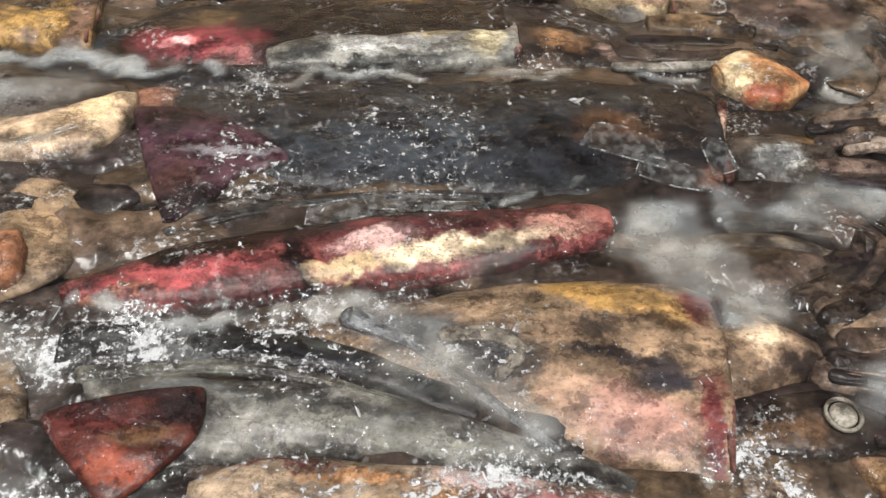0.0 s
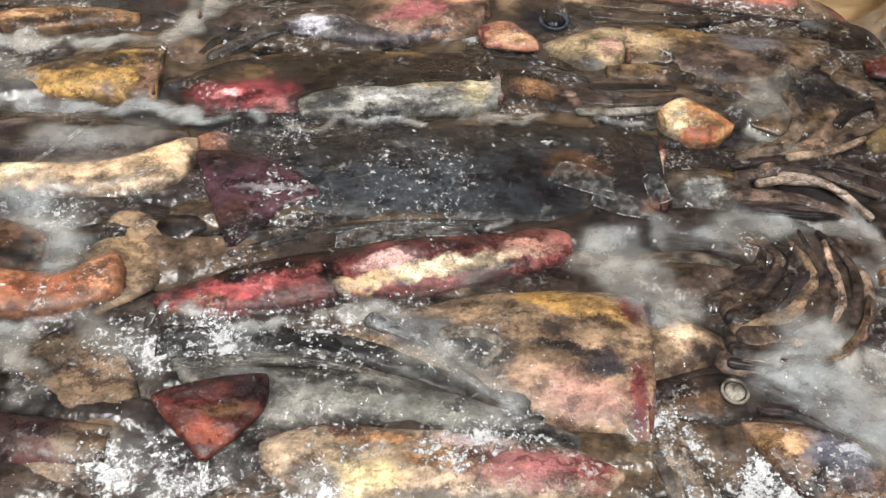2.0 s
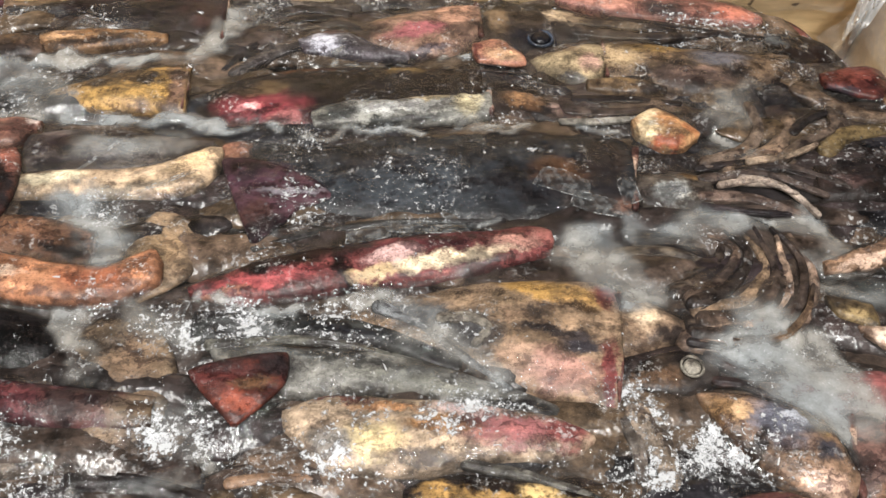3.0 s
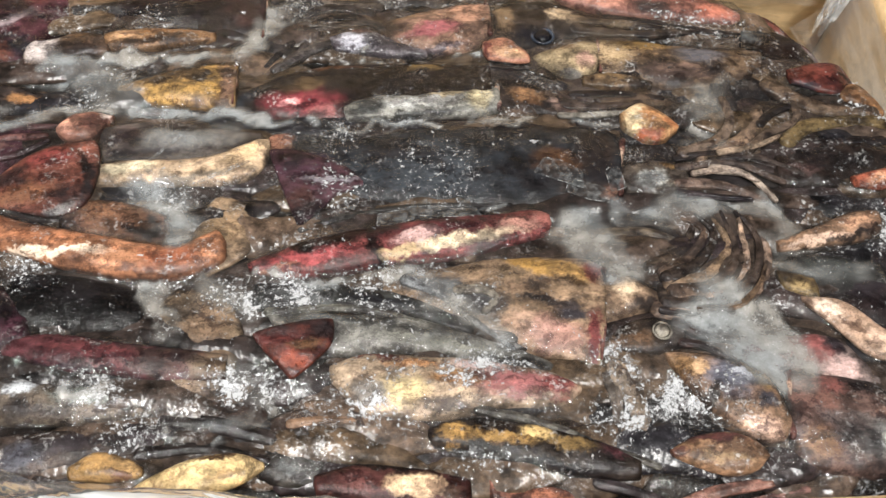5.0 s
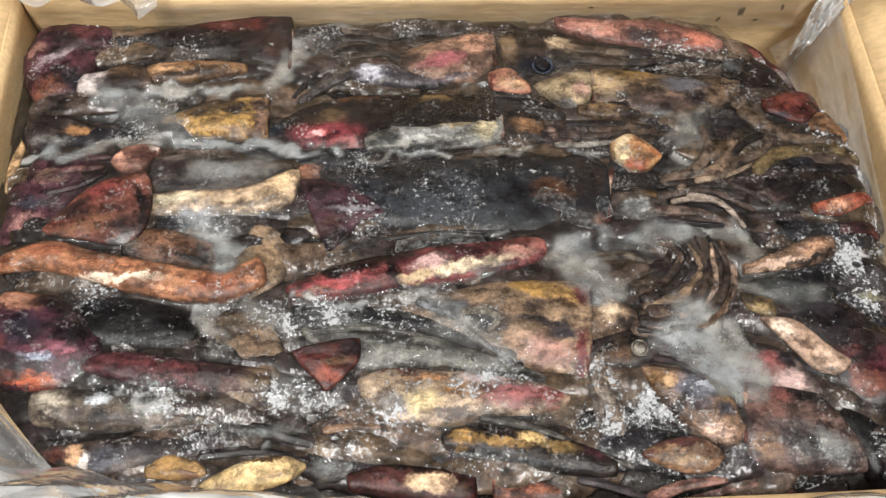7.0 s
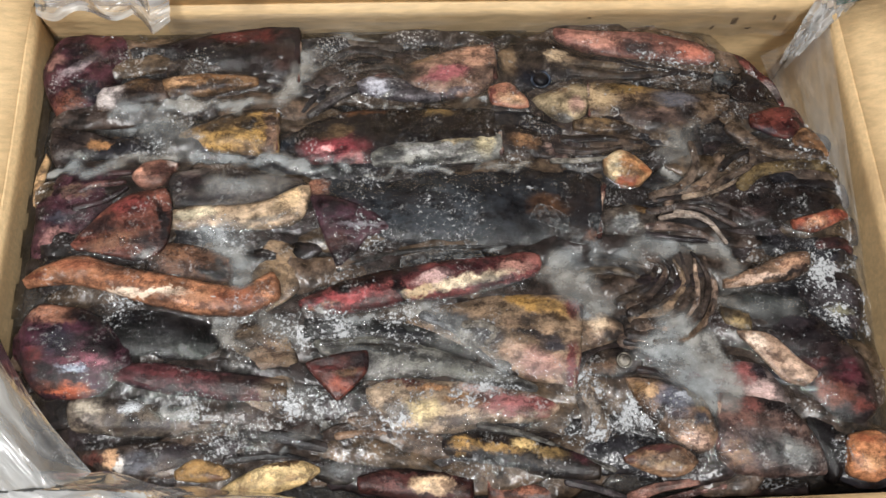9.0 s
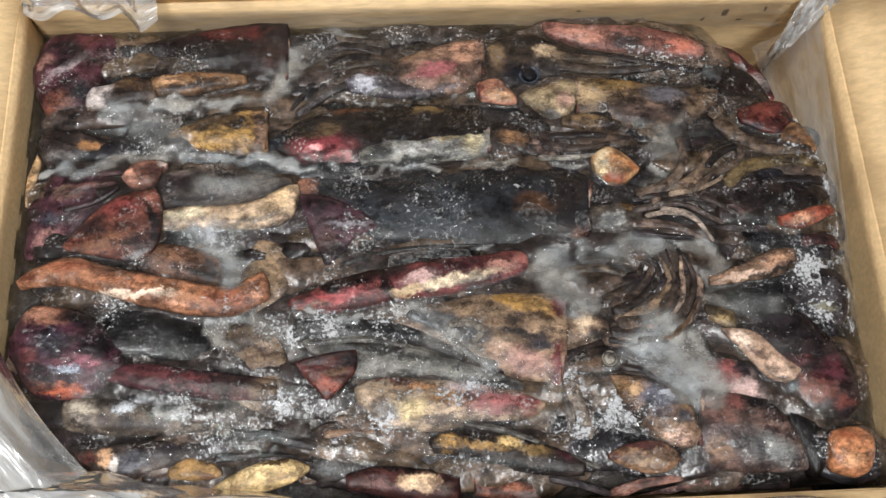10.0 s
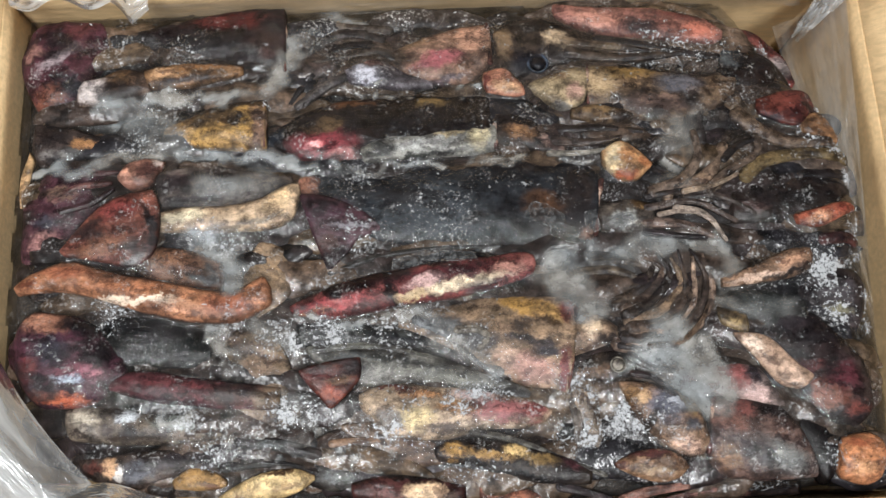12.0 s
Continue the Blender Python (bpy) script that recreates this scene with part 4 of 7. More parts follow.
def loft(ribs, top, thick, wrinkle, seed, cap=0.16, nu=48, nv=26, ridges=0.0):
    """A soft pressed body laid through ribs (mm: one side and the other), rounded off at both ends."""
    lines = [np.array(r) / 1000 for r in ribs]
    mids = [(r[:2] + r[2:]) / 2 for r in lines]
    wide = [float(np.hypot(*(r[2:] - r[:2]))) for r in lines]
    for end, inner in ((0, 1), (-1, -2)):
        way = mids[end] - mids[inner]
        way = way / max(1e-6, float(np.hypot(*way)))
        reach = np.tile(way * min(0.008, wide[end] * cap + 0.0006), 2)
        tip = np.tile(mids[end], 2)
        rounded = [tip + (lines[end] - tip) * f + reach * g for f, g in ((0.86, 0.5), (0.60, 0.82), (0.12, 1.0))]
        if end == 0:
            first = rounded[::-1]
        else:
            last = rounded
    plan = first + lines + last
    steps = [0.0]
    for a, b in zip(plan, plan[1:]):
        steps.append(steps[-1] + max(0.0006, float(np.hypot(*((b - a)[:2] + (b - a)[2:]) / 2))))
    widest = max(wide)
    bm = bmesh.new()
    rings = []
    n = len(plan) - 1
    for i in range(nu + 1):
        s = (0.5 - 0.5 * math.cos(math.pi * i / nu)) * 0.5 + 0.5 * i / nu
        k = float(np.interp(s * steps[-1], steps, np.arange(n + 1)))
        r = spline(plan, k / n)
        m = Vector(((r[0] + r[2]) / 2, (r[1] + r[3]) / 2))
        half = Vector((r[0], r[1])) - m
        w = half.length * 2
        for e in (0, 1):
            half = half * (1 + 0.035 * wrinkle * noise.fractal(Vector((m.x * 60, m.y * 60 + e * 7, seed)), 1.0, 2.0, 3))
        high = thick / 1000 * min(1.0, (w / widest + 0.08)) ** 0.6
        zc = LEVEL + (top + 0.5) / 1000 - thick / 1000 + sink(m.x, m.y)
        ring = []
        for j in range(nv):
            t = 2 * math.pi * j / nv
            ct, st = math.cos(t), math.sin(t)
            x, y = (m[a] + half[a] * math.copysign(abs(ct) ** 0.85, ct) for a in (0, 1))
            z = math.copysign(abs(st) ** 0.8, st) * high
            g = noise.fractal(Vector((x * 55 + seed, y * 85, seed)), 1.0, 2.1, 5)
            f = noise.noise(Vector((x * 110, y * 330, seed)))
            lump = ridges * math.cos(ct * 7.5 + g) * max(0, st) + (0.0010 * g + 0.00035 * f) * wrinkle * (1 if st > 0 else 0)
            ring.append(bm.verts.new((max(L + 0.002, min(R_ - 0.003, x)), max(F + 0.003, min(K - 0.003, y)), zc + z + lump)))
        rings.append(ring)
    for r0, r1 in zip(rings, rings[1:]):
        for j in range(nv):
            bm.faces.new((r0[j], r0[(j + 1) % nv], r1[(j + 1) % nv], r1[j]))
    bm.faces.new(list(reversed(rings[0])))
    bm.faces.new(rings[-1])
    bmesh.ops.recalc_face_normals(bm, faces=bm.faces[:])
    return bm


def settle(q, bm):
    """Remember a body for the ice, then bring it into its squid's own frame."""
    bm.verts.index_update()
    HEAPS.append(([v.co.copy() for v in bm.verts], [[v.index for v in f.verts] for f in bm.faces]))
    for v in bm.verts:
        v.co -= q.location
    return bm


def body(q, name, ribs, top, base, patches=(), label="", cap=0.16, rim=None):
    """A mantle, head, fin or broad arm of a squid."""
    COUNT[0] += 1
    ox, oy = q.location.x * 1000, q.location.y * 1000
    widest = max(math.hypot(r[2] - r[0], r[3] - r[1]) for r in ribs)
    thick = {"fin": 3.2, "web": 3.0, "arm": min(6.0, widest * 0.42)}.get(name, max(4.0, min(10.0, widest * 0.27)))
    bm = settle(q, loft(ribs, top, thick, 0.55 if name == "fin" else 1.0, COUNT[0] * 3.1, cap if rim is None else 0.03))
    pale = sum(rgb(base)) > 0.42
    slant = math.atan2(ribs[-1][1] + ribs[-1][3] - ribs[0][1] - ribs[0][3], ribs[-1][0] + ribs[-1][2] - ribs[0][0] - ribs[0][2])
    slant = (slant + math.pi / 2) % math.pi - math.pi / 2
    ob = part(name, bm, skin(base, [(x - ox, y - oy, rx, ry, h) for x, y, rx, ry, h in patches], COUNT[0], 0.25 if sum(rgb(base)) < 0.03 else 1.0, 0.75 if pale else 1.0, slant if abs(slant) < 0.7 else 0.0), q, label)
    if rim is not None:
        x0, y0, x1, y1 = ribs[rim]
        cut = []
        for i in range(7):
            t = 0.09 + 0.82 * i / 6
            x, y = x0 + (x1 - x0) * t, y0 + (y1 - y0) * t
            h = 1.2 + 0.8 * math.sin(i * 1.3 + x0)
            cut.append((x - h, y, x + h, y))
        part("mantle_rim", settle(q, loft(cut, top - 0.6, 2.0, 1.2, COUNT[0] * 1.3, 0.3, 30, 10)), skin("6a423a", [((x0 * 0.6 + x1 * 0.4) - ox, (y0 * 0.6 + y1 * 0.4) - oy, 5.0, 7.0, "a88a74")], COUNT[0] + 7), ob, "dark reddish cut rim of the mantle")
    return ob


def arm(q, line, w0, w1, top, base):
    """One tapering arm along a bent line (mm), ridged along its length."""
    COUNT[0] += 1
    pts = [np.array(p) for p in line]
    ribs = []
    for i in range(9):
        t = i / 8
        p = spline(pts, t)
        d = spline(pts, min(1, t + 0.02)) - spline(pts, max(0, t - 0.02))
        d = d / max(1e-6, float(np.hypot(*d)))
        h = (w0 + (w1 - w0) * t) / 2
        ribs.append((p[0] - d[1] * h, p[1] + d[0] * h, p[0] + d[1] * h, p[1] - d[0] * h))
    thick = max(1.6, min(5.0, max(w0, w1) * 0.36))
    return part("arm", settle(q, loft(ribs, top - 1.2, thick, 1.0, COUNT[0] * 2.3, 0.4, 38, 18, 0.0005)), skin(base, (), COUNT[0], 1.0, 1.0), q)


def eye(q, x, y, r, top, ball, iris):
    bm = bmesh.new()
    bmesh.ops.create_uvsphere(bm, u_segments=20, v_segments=12, radius=1)
    for v in bm.verts:
        v.co = (x / 1000 + v.co.x * r / 1000, y / 1000 + v.co.y * r / 1000, LEVEL + (top - 0.55 * r) / 1000 + v.co.z * 0.55 * r / 1000)
    globe = part("eye", settle(q, bm), skin(ball, (), r), q, "round wet eyeball")
    bm = bmesh.new()
    n1, n2 = 24, 8
    for i in range(n1):
        for j in range(n2):
            a1, a2 = 2 * math.pi * i / n1, 2 * math.pi * j / n2
            rr = r * (1.25 + 0.16 * math.cos(a2))
            bm.verts.new((x / 1000 + rr * math.cos(a1) / 1000, y / 1000 + rr * math.sin(a1) / 1000, LEVEL + (top - 0.45 * r + 0.2 * r * math.sin(a2)) / 1000))
    bm.verts.ensure_lookup_table()
    for i in range(n1):
        for j in range(n2):
            bm.faces.new([bm.verts[((i + di) % n1) * n2 + (j + dj) % n2] for di, dj in ((0, 0), (1, 0), (1, 1), (0, 1))])
    for v in bm.verts:
        v.co -= q.location
    part("iris", bm, skin(iris, (), r + 1), globe, "glassy ring round the eye")


q = squid("dark purple-brown frozen squid with a red upper edge", -195.2, 144.9)
body(q, "mantle", [(-95.8, 174.4, -94.8, 120.0), (-127.5, 173.9, -125.9, 129.9), (-159.5, 168.5, -157.6, 134.2), (-191.1, 161.7, -185.3, 136.5), (-216.6, 158.8, -209.1, 140.7)], 2, "261b1e",
     [(-131.2, 164.2, 30.2, 7.8, "682622"), (-108.5, 143.7, 12.0, 19.0, "3e2a28"), (-198.1, 149.9, 15.8, 7.6, "5e6062"), (-154.4, 146.8, 27.8, 6.7, "17151a")], rim=0)
body(q, "head", [(-225.5, 168.5, -217.7, 139.9), (-247.4, 169.8, -225.2, 124.8), (-266.5, 164.4, -240.2, 102.5), (-275.3, 146.5, -254.1, 98.3)], 2, "542a34",
     [(-248.0, 139.0, 17.1, 4.2, "a89498"), (-252.6, 111.7, 12.2, 9.1, "94543a"), (-235.8, 115.8, 7.7, 11.0, "2c2a36"), (-265.9, 142.6, 7.8, 5.7, "9a6a60"), (-234.5, 160.0, 11.9, 6.7, "6a3436")])
q = squid("brown squid head with a pale frosted patch", -184.4, 119.7)
body(q, "head", [(-228.8, 122.5, -231.8, 102.3), (-219.4, 124.6, -218.1, 102.4), (-206.3, 130.4, -203.1, 106.6), (-189.3, 127.3, -186.5, 110.8)], 3, "564030",
     [(-223.9, 115.2, 10.4, 10.9, "b8aca8"), (-204.4, 122.1, 9.7, 6.9, "6e5030"), (-194.3, 126.5, 5.8, 5.6, "2a2020")])
body(q, "arm", [(-188.6, 128.7, -185.6, 114.4), (-173.2, 132.1, -172.0, 113.2), (-149.6, 132.2, -148.8, 116.4), (-125.1, 129.8, -124.8, 122.4)], 3, "7a5836",
     [(-177.4, 123.9, 9.4, 5.5, "be9062"), (-151.4, 128.0, 23.6, 2.3, "8c6034"), (-160.6, 118.0, 19.5, 2.8, "3a2a20")])
q = squid("tangled dark grey squid arms in clear ice", -54.3, 129.6)
arm(q, [(-18.4, 127.9), (-30.2, 136.6), (-50.4, 134.1), (-76.3, 129.9)], 7.4, 4.4, 1, "4a423c")
arm(q, [(-30.0, 147.1), (-50.2, 152.2), (-70.4, 145.4), (-84.3, 131.4)], 9.7, 5.3, 0, "3c3634")
arm(q, [(-23.8, 152.8), (-54.2, 157.1), (-82.6, 161.5)], 8.0, 5.3, 0, "5a5048")
arm(q, [(-82.4, 138.5), (-69.5, 119.5), (-82.0, 100.6)], 7.9, 5.2, 0, "423c3a")
arm(q, [(-46.5, 123.7), (-66.4, 113.9), (-86.7, 98.9)], 10.4, 6.1, 1, "4c4644")
arm(q, [(-34.1, 142.4), (-58.3, 140.9), (-78.2, 119.7), (-91.8, 101.7)], 6.2, 4.4, 0, "2c2828")
body(q, "head", [(-53.6, 126.2, -48.6, 112.2), (-34.3, 132.0, -30.8, 108.7), (-10.6, 119.3, -11.0, 108.3), (4.4, 113.5, 4.2, 108.9)], 2, "6a6268",
     [(-37.8, 118.9, 14.3, 5.6, "a6a6b2"), (-34.4, 129.1, 10.0, 3.8, "a87c72")])
q = squid("pink and tan frozen squid with its dark eye and arms showing", 98.3, 132.6)
body(q, "mantle", [(-25.0, 136.5, -17.8, 118.6), (-1.5, 147.6, 1.1, 112.6), (23.3, 153.5, 25.0, 109.4), (44.1, 156.6, 45.0, 121.1)], 3, "8a6854",
     [(9.8, 127.4, 17.7, 5.6, "a2545a"), (31.9, 145.1, 14.3, 12.1, "be8a6c"), (-9.9, 141.0, 13.8, 5.7, "86684c"), (13.2, 113.3, 17.6, 3.7, "5c4e54"), (-18.3, 130.3, 4.0, 11.3, "4e4034")], rim=-1)
body(q, "head", [(51.4, 154.5, 47.8, 102.5), (73.3, 160.0, 71.6, 114.5), (97.9, 155.7, 95.4, 121.1), (123.7, 143.6, 121.6, 125.4)], 1, "443830",
     [(72.4, 123.9, 16.3, 10.4, "171a26"), (90.5, 142.7, 7.4, 6.8, "b89e7c"), (103.9, 132.8, 18.1, 4.8, "6e6050"), (55.3, 140.9, 6.6, 12.0, "8c7050"), (81.0, 152.1, 29.0, 4.9, "201c1c")])
eye(q, 77.7, 123.3, 5.3, 2, "12141c", "3a4658")
arm(q, [(96.4, 140.2), (128.9, 134.8), (157.4, 130.4)], 7.2, 3.6, 1, "6a5844")
arm(q, [(99.7, 131.5), (136.1, 126.1), (177.8, 128.2)], 9.8, 4.4, 1, "4a3e34")
arm(q, [(121.3, 140.7), (161.9, 133.2), (203.1, 124.8)], 8.1, 5.4, 0, "2e2826")
q = squid("small pink squid fin tip sticking out of the ice", 54.4, 107.7)
body(q, "fin", [(41.1, 117.4, 42.9, 101.7), (53.8, 119.5, 59.1, 98.6), (63.6, 109.6, 66.0, 99.4)], 4, "a0684f",
     [(54.7, 104.2, 8.8, 4.6, "b48a64"), (41.8, 109.1, 3.2, 7.4, "6e322e")])
q = squid("cream squid with a yellow mottled mantle and grey tail", 127.3, 98.4)
body(q, "head", [(70.1, 110.4, 72.0, 104.8), (84.0, 116.6, 85.6, 90.8), (98.7, 121.1, 96.8, 86.0), (109.3, 120.9, 103.6, 90.4)], 2, "94805f",
     [(100.8, 102.4, 6.5, 6.5, "b88e7a"), (91.7, 91.1, 7.2, 4.1, "6a6660"), (87.8, 114.2, 8.1, 3.7, "785c42")])
body(q, "mantle", [(111.6, 123.2, 109.7, 90.3), (135.7, 122.7, 132.0, 85.3), (159.8, 117.6, 158.1, 75.7), (192.3, 114.6, 190.9, 79.5), (213.8, 114.2, 209.9, 91.0)], 2, "6a543f",
     [(118.6, 109.0, 12.2, 12.1, "ae926a"), (139.9, 116.5, 22.1, 6.6, "8a6a30"), (172.5, 105.6, 16.4, 9.4, "60606a"), (190.3, 114.6, 18.1, 7.6, "342c2a"), (156.0, 89.8, 24.2, 6.4, "907060"), (133.5, 120.9, 14.8, 2.9, "201a17")], rim=0)
body(q, "arm", [(99.7, 91.4, 98.7, 81.5), (123.9, 91.8, 122.2, 77.4), (138.5, 86.1, 138.6, 80.6)], 1, "665038",
     [(115.5, 88.4, 10.0, 3.6, "8a6c44")])
q = squid("long pink frozen squid mantle along the carton edge", 192.8, 140.6)
body(q, "mantle", [(93.1, 170.6, 94.1, 158.7), (124.2, 166.2, 121.7, 144.6), (161.8, 163.6, 160.7, 140.0), (195.3, 155.1, 193.6, 133.7), (208.9, 145.1, 204.7, 134.4)], 1, "8a584c",
     [(122.9, 155.3, 18.4, 6.9, "b67a66"), (151.3, 148.0, 14.2, 5.9, "443838"), (191.8, 143.4, 12.6, 6.9, "b8664e"), (177.7, 156.4, 16.9, 4.0, "703a34"), (105.3, 145.8, 16.6, 2.9, "382c2a")])
body(q, "fin", [(209.8, 145.1, 209.8, 135.3), (235.4, 146.6, 233.2, 125.3), (256.3, 133.5, 247.0, 113.6), (263.6, 113.2, 258.1, 106.7)], -2, "74362f",
     [(233.4, 135.4, 16.8, 5.9, "8e4a40"), (254.2, 123.0, 10.0, 6.8, "a89894")])
q = squid("dark brown squid mantle rimed with frost at the corner", 236.6, 106.7)
body(q, "mantle", [(209.9, 133.4, 205.6, 94.7), (232.3, 129.1, 226.8, 94.3), (252.3, 115.4, 247.3, 93.9), (261.0, 100.1, 258.0, 93.7)], 0, "211815",
     [(210.4, 123.8, 8.3, 7.7, "50565a"), (234.5, 106.7, 16.5, 9.5, "2a1c17")])
q = squid("red-brown squid tail lobe with an orange tip", 248.8, 61.4)
body(q, "fin", [(225.4, 90.6, 225.7, 78.8), (244.8, 95.8, 244.5, 70.7), (261.5, 94.5, 260.8, 70.8), (267.0, 85.2, 267.2, 74.2)], 4, "642c23",
     [(249.7, 78.7, 8.1, 4.6, "4a2220"), (241.3, 88.0, 12.3, 4.7, "7a382c"), (228.8, 76.0, 12.2, 3.7, "38323a")])
body(q, "fin", [(253.2, 75.4, 253.9, 64.6), (267.6, 79.7, 267.7, 60.7), (279.0, 64.1, 277.0, 58.8)], 3, "8e6238",
     [(266.2, 69.3, 8.9, 6.4, "b47c48")])
arm(q, [(211.4, 80.9), (225.3, 68.0), (248.0, 59.4), (276.8, 61.4)], 13.0, 7.8, 2, "665240")
arm(q, [(210.9, 36.7), (225.6, 47.2), (254.3, 50.9), (284.0, 48.0)], 10.8, 8.3, 2, "6e5a36")
arm(q, [(217.4, 46.1), (243.7, 37.6), (283.5, 36.6)], 10.1, 6.7, 0, "382e2a")
q = squid("ochre yellow squid mantle with a dark upper side", -145.0, 84.8)
body(q, "mantle", [(-109.0, 105.2, -108.8, 67.2), (-125.0, 105.5, -123.6, 67.5), (-144.2, 100.9, -145.8, 70.6), (-164.9, 92.5, -165.7, 74.1), (-181.7, 87.5, -181.1, 78.8)], 3, "866638",
     [(-144.2, 100.9, 27.1, 6.3, "1a1411"), (-145.1, 79.7, 21.0, 7.9, "c09240"), (-121.2, 86.7, 8.5, 13.3, "c0923c"), (-126.7, 88.1, 3.9, 5.3, "33251a"), (-113.5, 85.2, 5.0, 17.7, "7a5a48"), (-121.0, 102.3, 11.7, 3.6, "3e2c1e")], rim=0)
q = squid("small dark squid tail with an orange spot", -235.9, 77.7)
body(q, "mantle", [(-260.1, 94.5, -256.3, 63.3), (-238.9, 90.5, -236.1, 64.5), (-212.4, 82.1, -211.4, 71.7)], 0, "433733",
     [(-227.7, 77.2, 9.0, 3.9, "a8743f"), (-217.5, 83.9, 12.9, 4.0, "241c1c"), (-247.8, 69.9, 11.2, 3.4, "6a625e")])
q = squid("dark brown squid with a raw red flank beside silver skin", 44.4, 70.0)
body(q, "mantle", [(-114.8, 77.3, -113.1, 72.0), (-89.7, 91.8, -86.9, 59.3), (-61.6, 102.0, -58.7, 53.5), (-26.9, 104.9, -27.3, 55.4), (8.8, 104.2, 7.4, 57.1), (39.0, 102.7, 37.7, 58.1)], 2, "261d19",
     [(-69.4, 69.3, 23.8, 9.6, "98363f"), (-77.1, 68.6, 6.1, 3.5, "cc8486"), (-54.1, 62.9, 10.0, 6.0, "a45c5a"), (-66.3, 83.3, 13.2, 5.8, "6e5638"), (4.5, 97.0, 11.9, 3.6, "866a38"), (-58.5, 98.7, 29.0, 3.2, "6a4428"), (-104.8, 77.1, 8.4, 7.0, "2c323c"), (-27.4, 84.6, 19.5, 6.2, "1c1614")])
body(q, "mantle", [(-45.2, 67.9, -42.6, 55.7), (-27.6, 74.5, -26.1, 57.0), (3.6, 77.3, 4.7, 58.0), (31.3, 80.3, 31.9, 59.1), (45.5, 80.8, 44.9, 60.6)], 3, "7c7a72",
     [(33.1, 72.2, 7.0, 9.7, "ccbc90"), (15.3, 74.8, 10.2, 3.5, "b8a47c"), (-4.6, 66.9, 28.7, 3.9, "a8a8a4"), (-31.7, 64.1, 11.6, 4.3, "565a56"), (-4.9, 59.1, 34.7, 2.2, "30322f")], label="silvery grey bare flank", rim=-1)
body(q, "head", [(49.0, 97.0, 47.2, 60.5), (67.5, 88.5, 67.1, 60.1), (86.4, 77.7, 86.3, 55.3), (106.3, 70.6, 106.1, 57.4)], 1, "382c26",
     [(62.3, 73.4, 11.8, 4.4, "8e6640"), (63.9, 93.1, 17.5, 8.2, "131111"), (83.7, 65.8, 7.1, 4.4, "b89484")])
arm(q, [(85.4, 66.7), (108.8, 64.4), (129.0, 67.4)], 7.5, 3.3, 2, "4e4038")
arm(q, [(80.6, 57.1), (108.0, 56.9), (130.3, 62.1)], 4.5, 2.1, 3, "7a746a")
arm(q, [(90.0, 73.6), (114.0, 74.9), (143.5, 71.6)], 6.7, 3.8, 1, "332b28")
q = squid("cream and orange squid mantle tip standing proud of the ice", 132.4, 48.6)
body(q, "mantle", [(116.0, 58.1, 117.7, 45.0), (127.8, 63.9, 126.8, 36.2), (139.7, 57.5, 137.8, 36.8), (148.0, 48.6, 145.7, 43.5)], 6, "ae7e4c",
     [(122.5, 52.7, 7.9, 12.2, "ccb488"), (130.2, 38.7, 8.6, 3.4, "b0562c"), (143.0, 47.0, 5.5, 4.3, "b46c34"), (131.1, 52.5, 7.1, 6.1, "c8884a")], cap=0.08)
q = squid("large dark slate grey squid with a purple fin", -11.2, 18.6)
body(q, "mantle", [(-89.1, 50.9, -86.9, 34.0), (-73.9, 52.2, -69.3, 14.7), (-43.5, 48.1, -33.1, -0.8), (-5.1, 52.3, 0.1, -4.1), (33.8, 57.4, 37.2, -7.6), (72.7, 56.5, 68.9, -8.5), (107.2, 49.6, 99.1, -7.7), (114.1, 40.8, 105.9, -3.9)], 2, "2a2d32",
     [(-80.6, 43.1, 6.8, 7.6, "aa7054"), (-64.8, 22.7, 17.9, 7.4, "4e3040"), (-6.3, 22.0, 41.5, 20.6, "444a51"), (48.9, 51.0, 50.4, 5.2, "1d191b"), (74.3, 22.0, 15.3, 9.2, "5e3e26"), (97.3, 29.8, 11.6, 16.9, "362b26"), (87.6, 2.3, 15.1, 7.3, "463c36"), (101.7, -1.3, 4.5, 5.7, "825c4a"), (-28.5, 39.2, 22.8, 5.9, "1d2026")], rim=-1)
body(q, "fin", [(-85.8, 34.0, -32.1, 9.6), (-80.4, 15.8, -47.8, 3.6), (-74.3, -0.4, -54.5, -5.0), (-69.2, -14.0, -64.1, -14.1)], 2, "4a2e36",
     [(-70.0, 21.6, 14.9, 4.9, "583444"), (-66.3, -0.7, 8.8, 8.0, "563632"), (-51.4, 13.0, 14.9, 2.4, "857c84")])
q = squid("cream squid mantle under cloudy ice", -129.6, 33.0)
body(q, "mantle", [(-179.5, 26.5, -178.6, 14.4), (-161.1, 31.0, -160.0, 12.7), (-133.4, 30.3, -132.6, 12.0), (-111.2, 35.1, -106.2, 12.4), (-95.7, 43.4, -90.8, 18.5), (-87.8, 44.1, -86.5, 31.5)], 3, "a88c6c",
     [(-162.4, 22.8, 15.4, 4.9, "dcc09c"), (-101.5, 34.4, 9.3, 10.4, "ceac7e"), (-132.7, 14.8, 36.7, 2.4, "84745f"), (-129.3, 22.8, 14.8, 3.3, "c4a684")])
body(q, "fin", [(-177.2, 55.5, -173.9, 29.7), (-149.7, 59.1, -148.0, 28.2), (-119.3, 54.1, -118.6, 32.3), (-92.1, 49.2, -90.4, 40.8)], 0, "665a54",
     [(-167.7, 47.7, 9.3, 5.9, "583c40"), (-133.9, 41.9, 20.2, 7.5, "847a74"), (-152.2, 36.1, 22.3, 2.5, "40363a")])
q = squid("purple squid head with curled arms by the carton side", -228.0, 41.7)
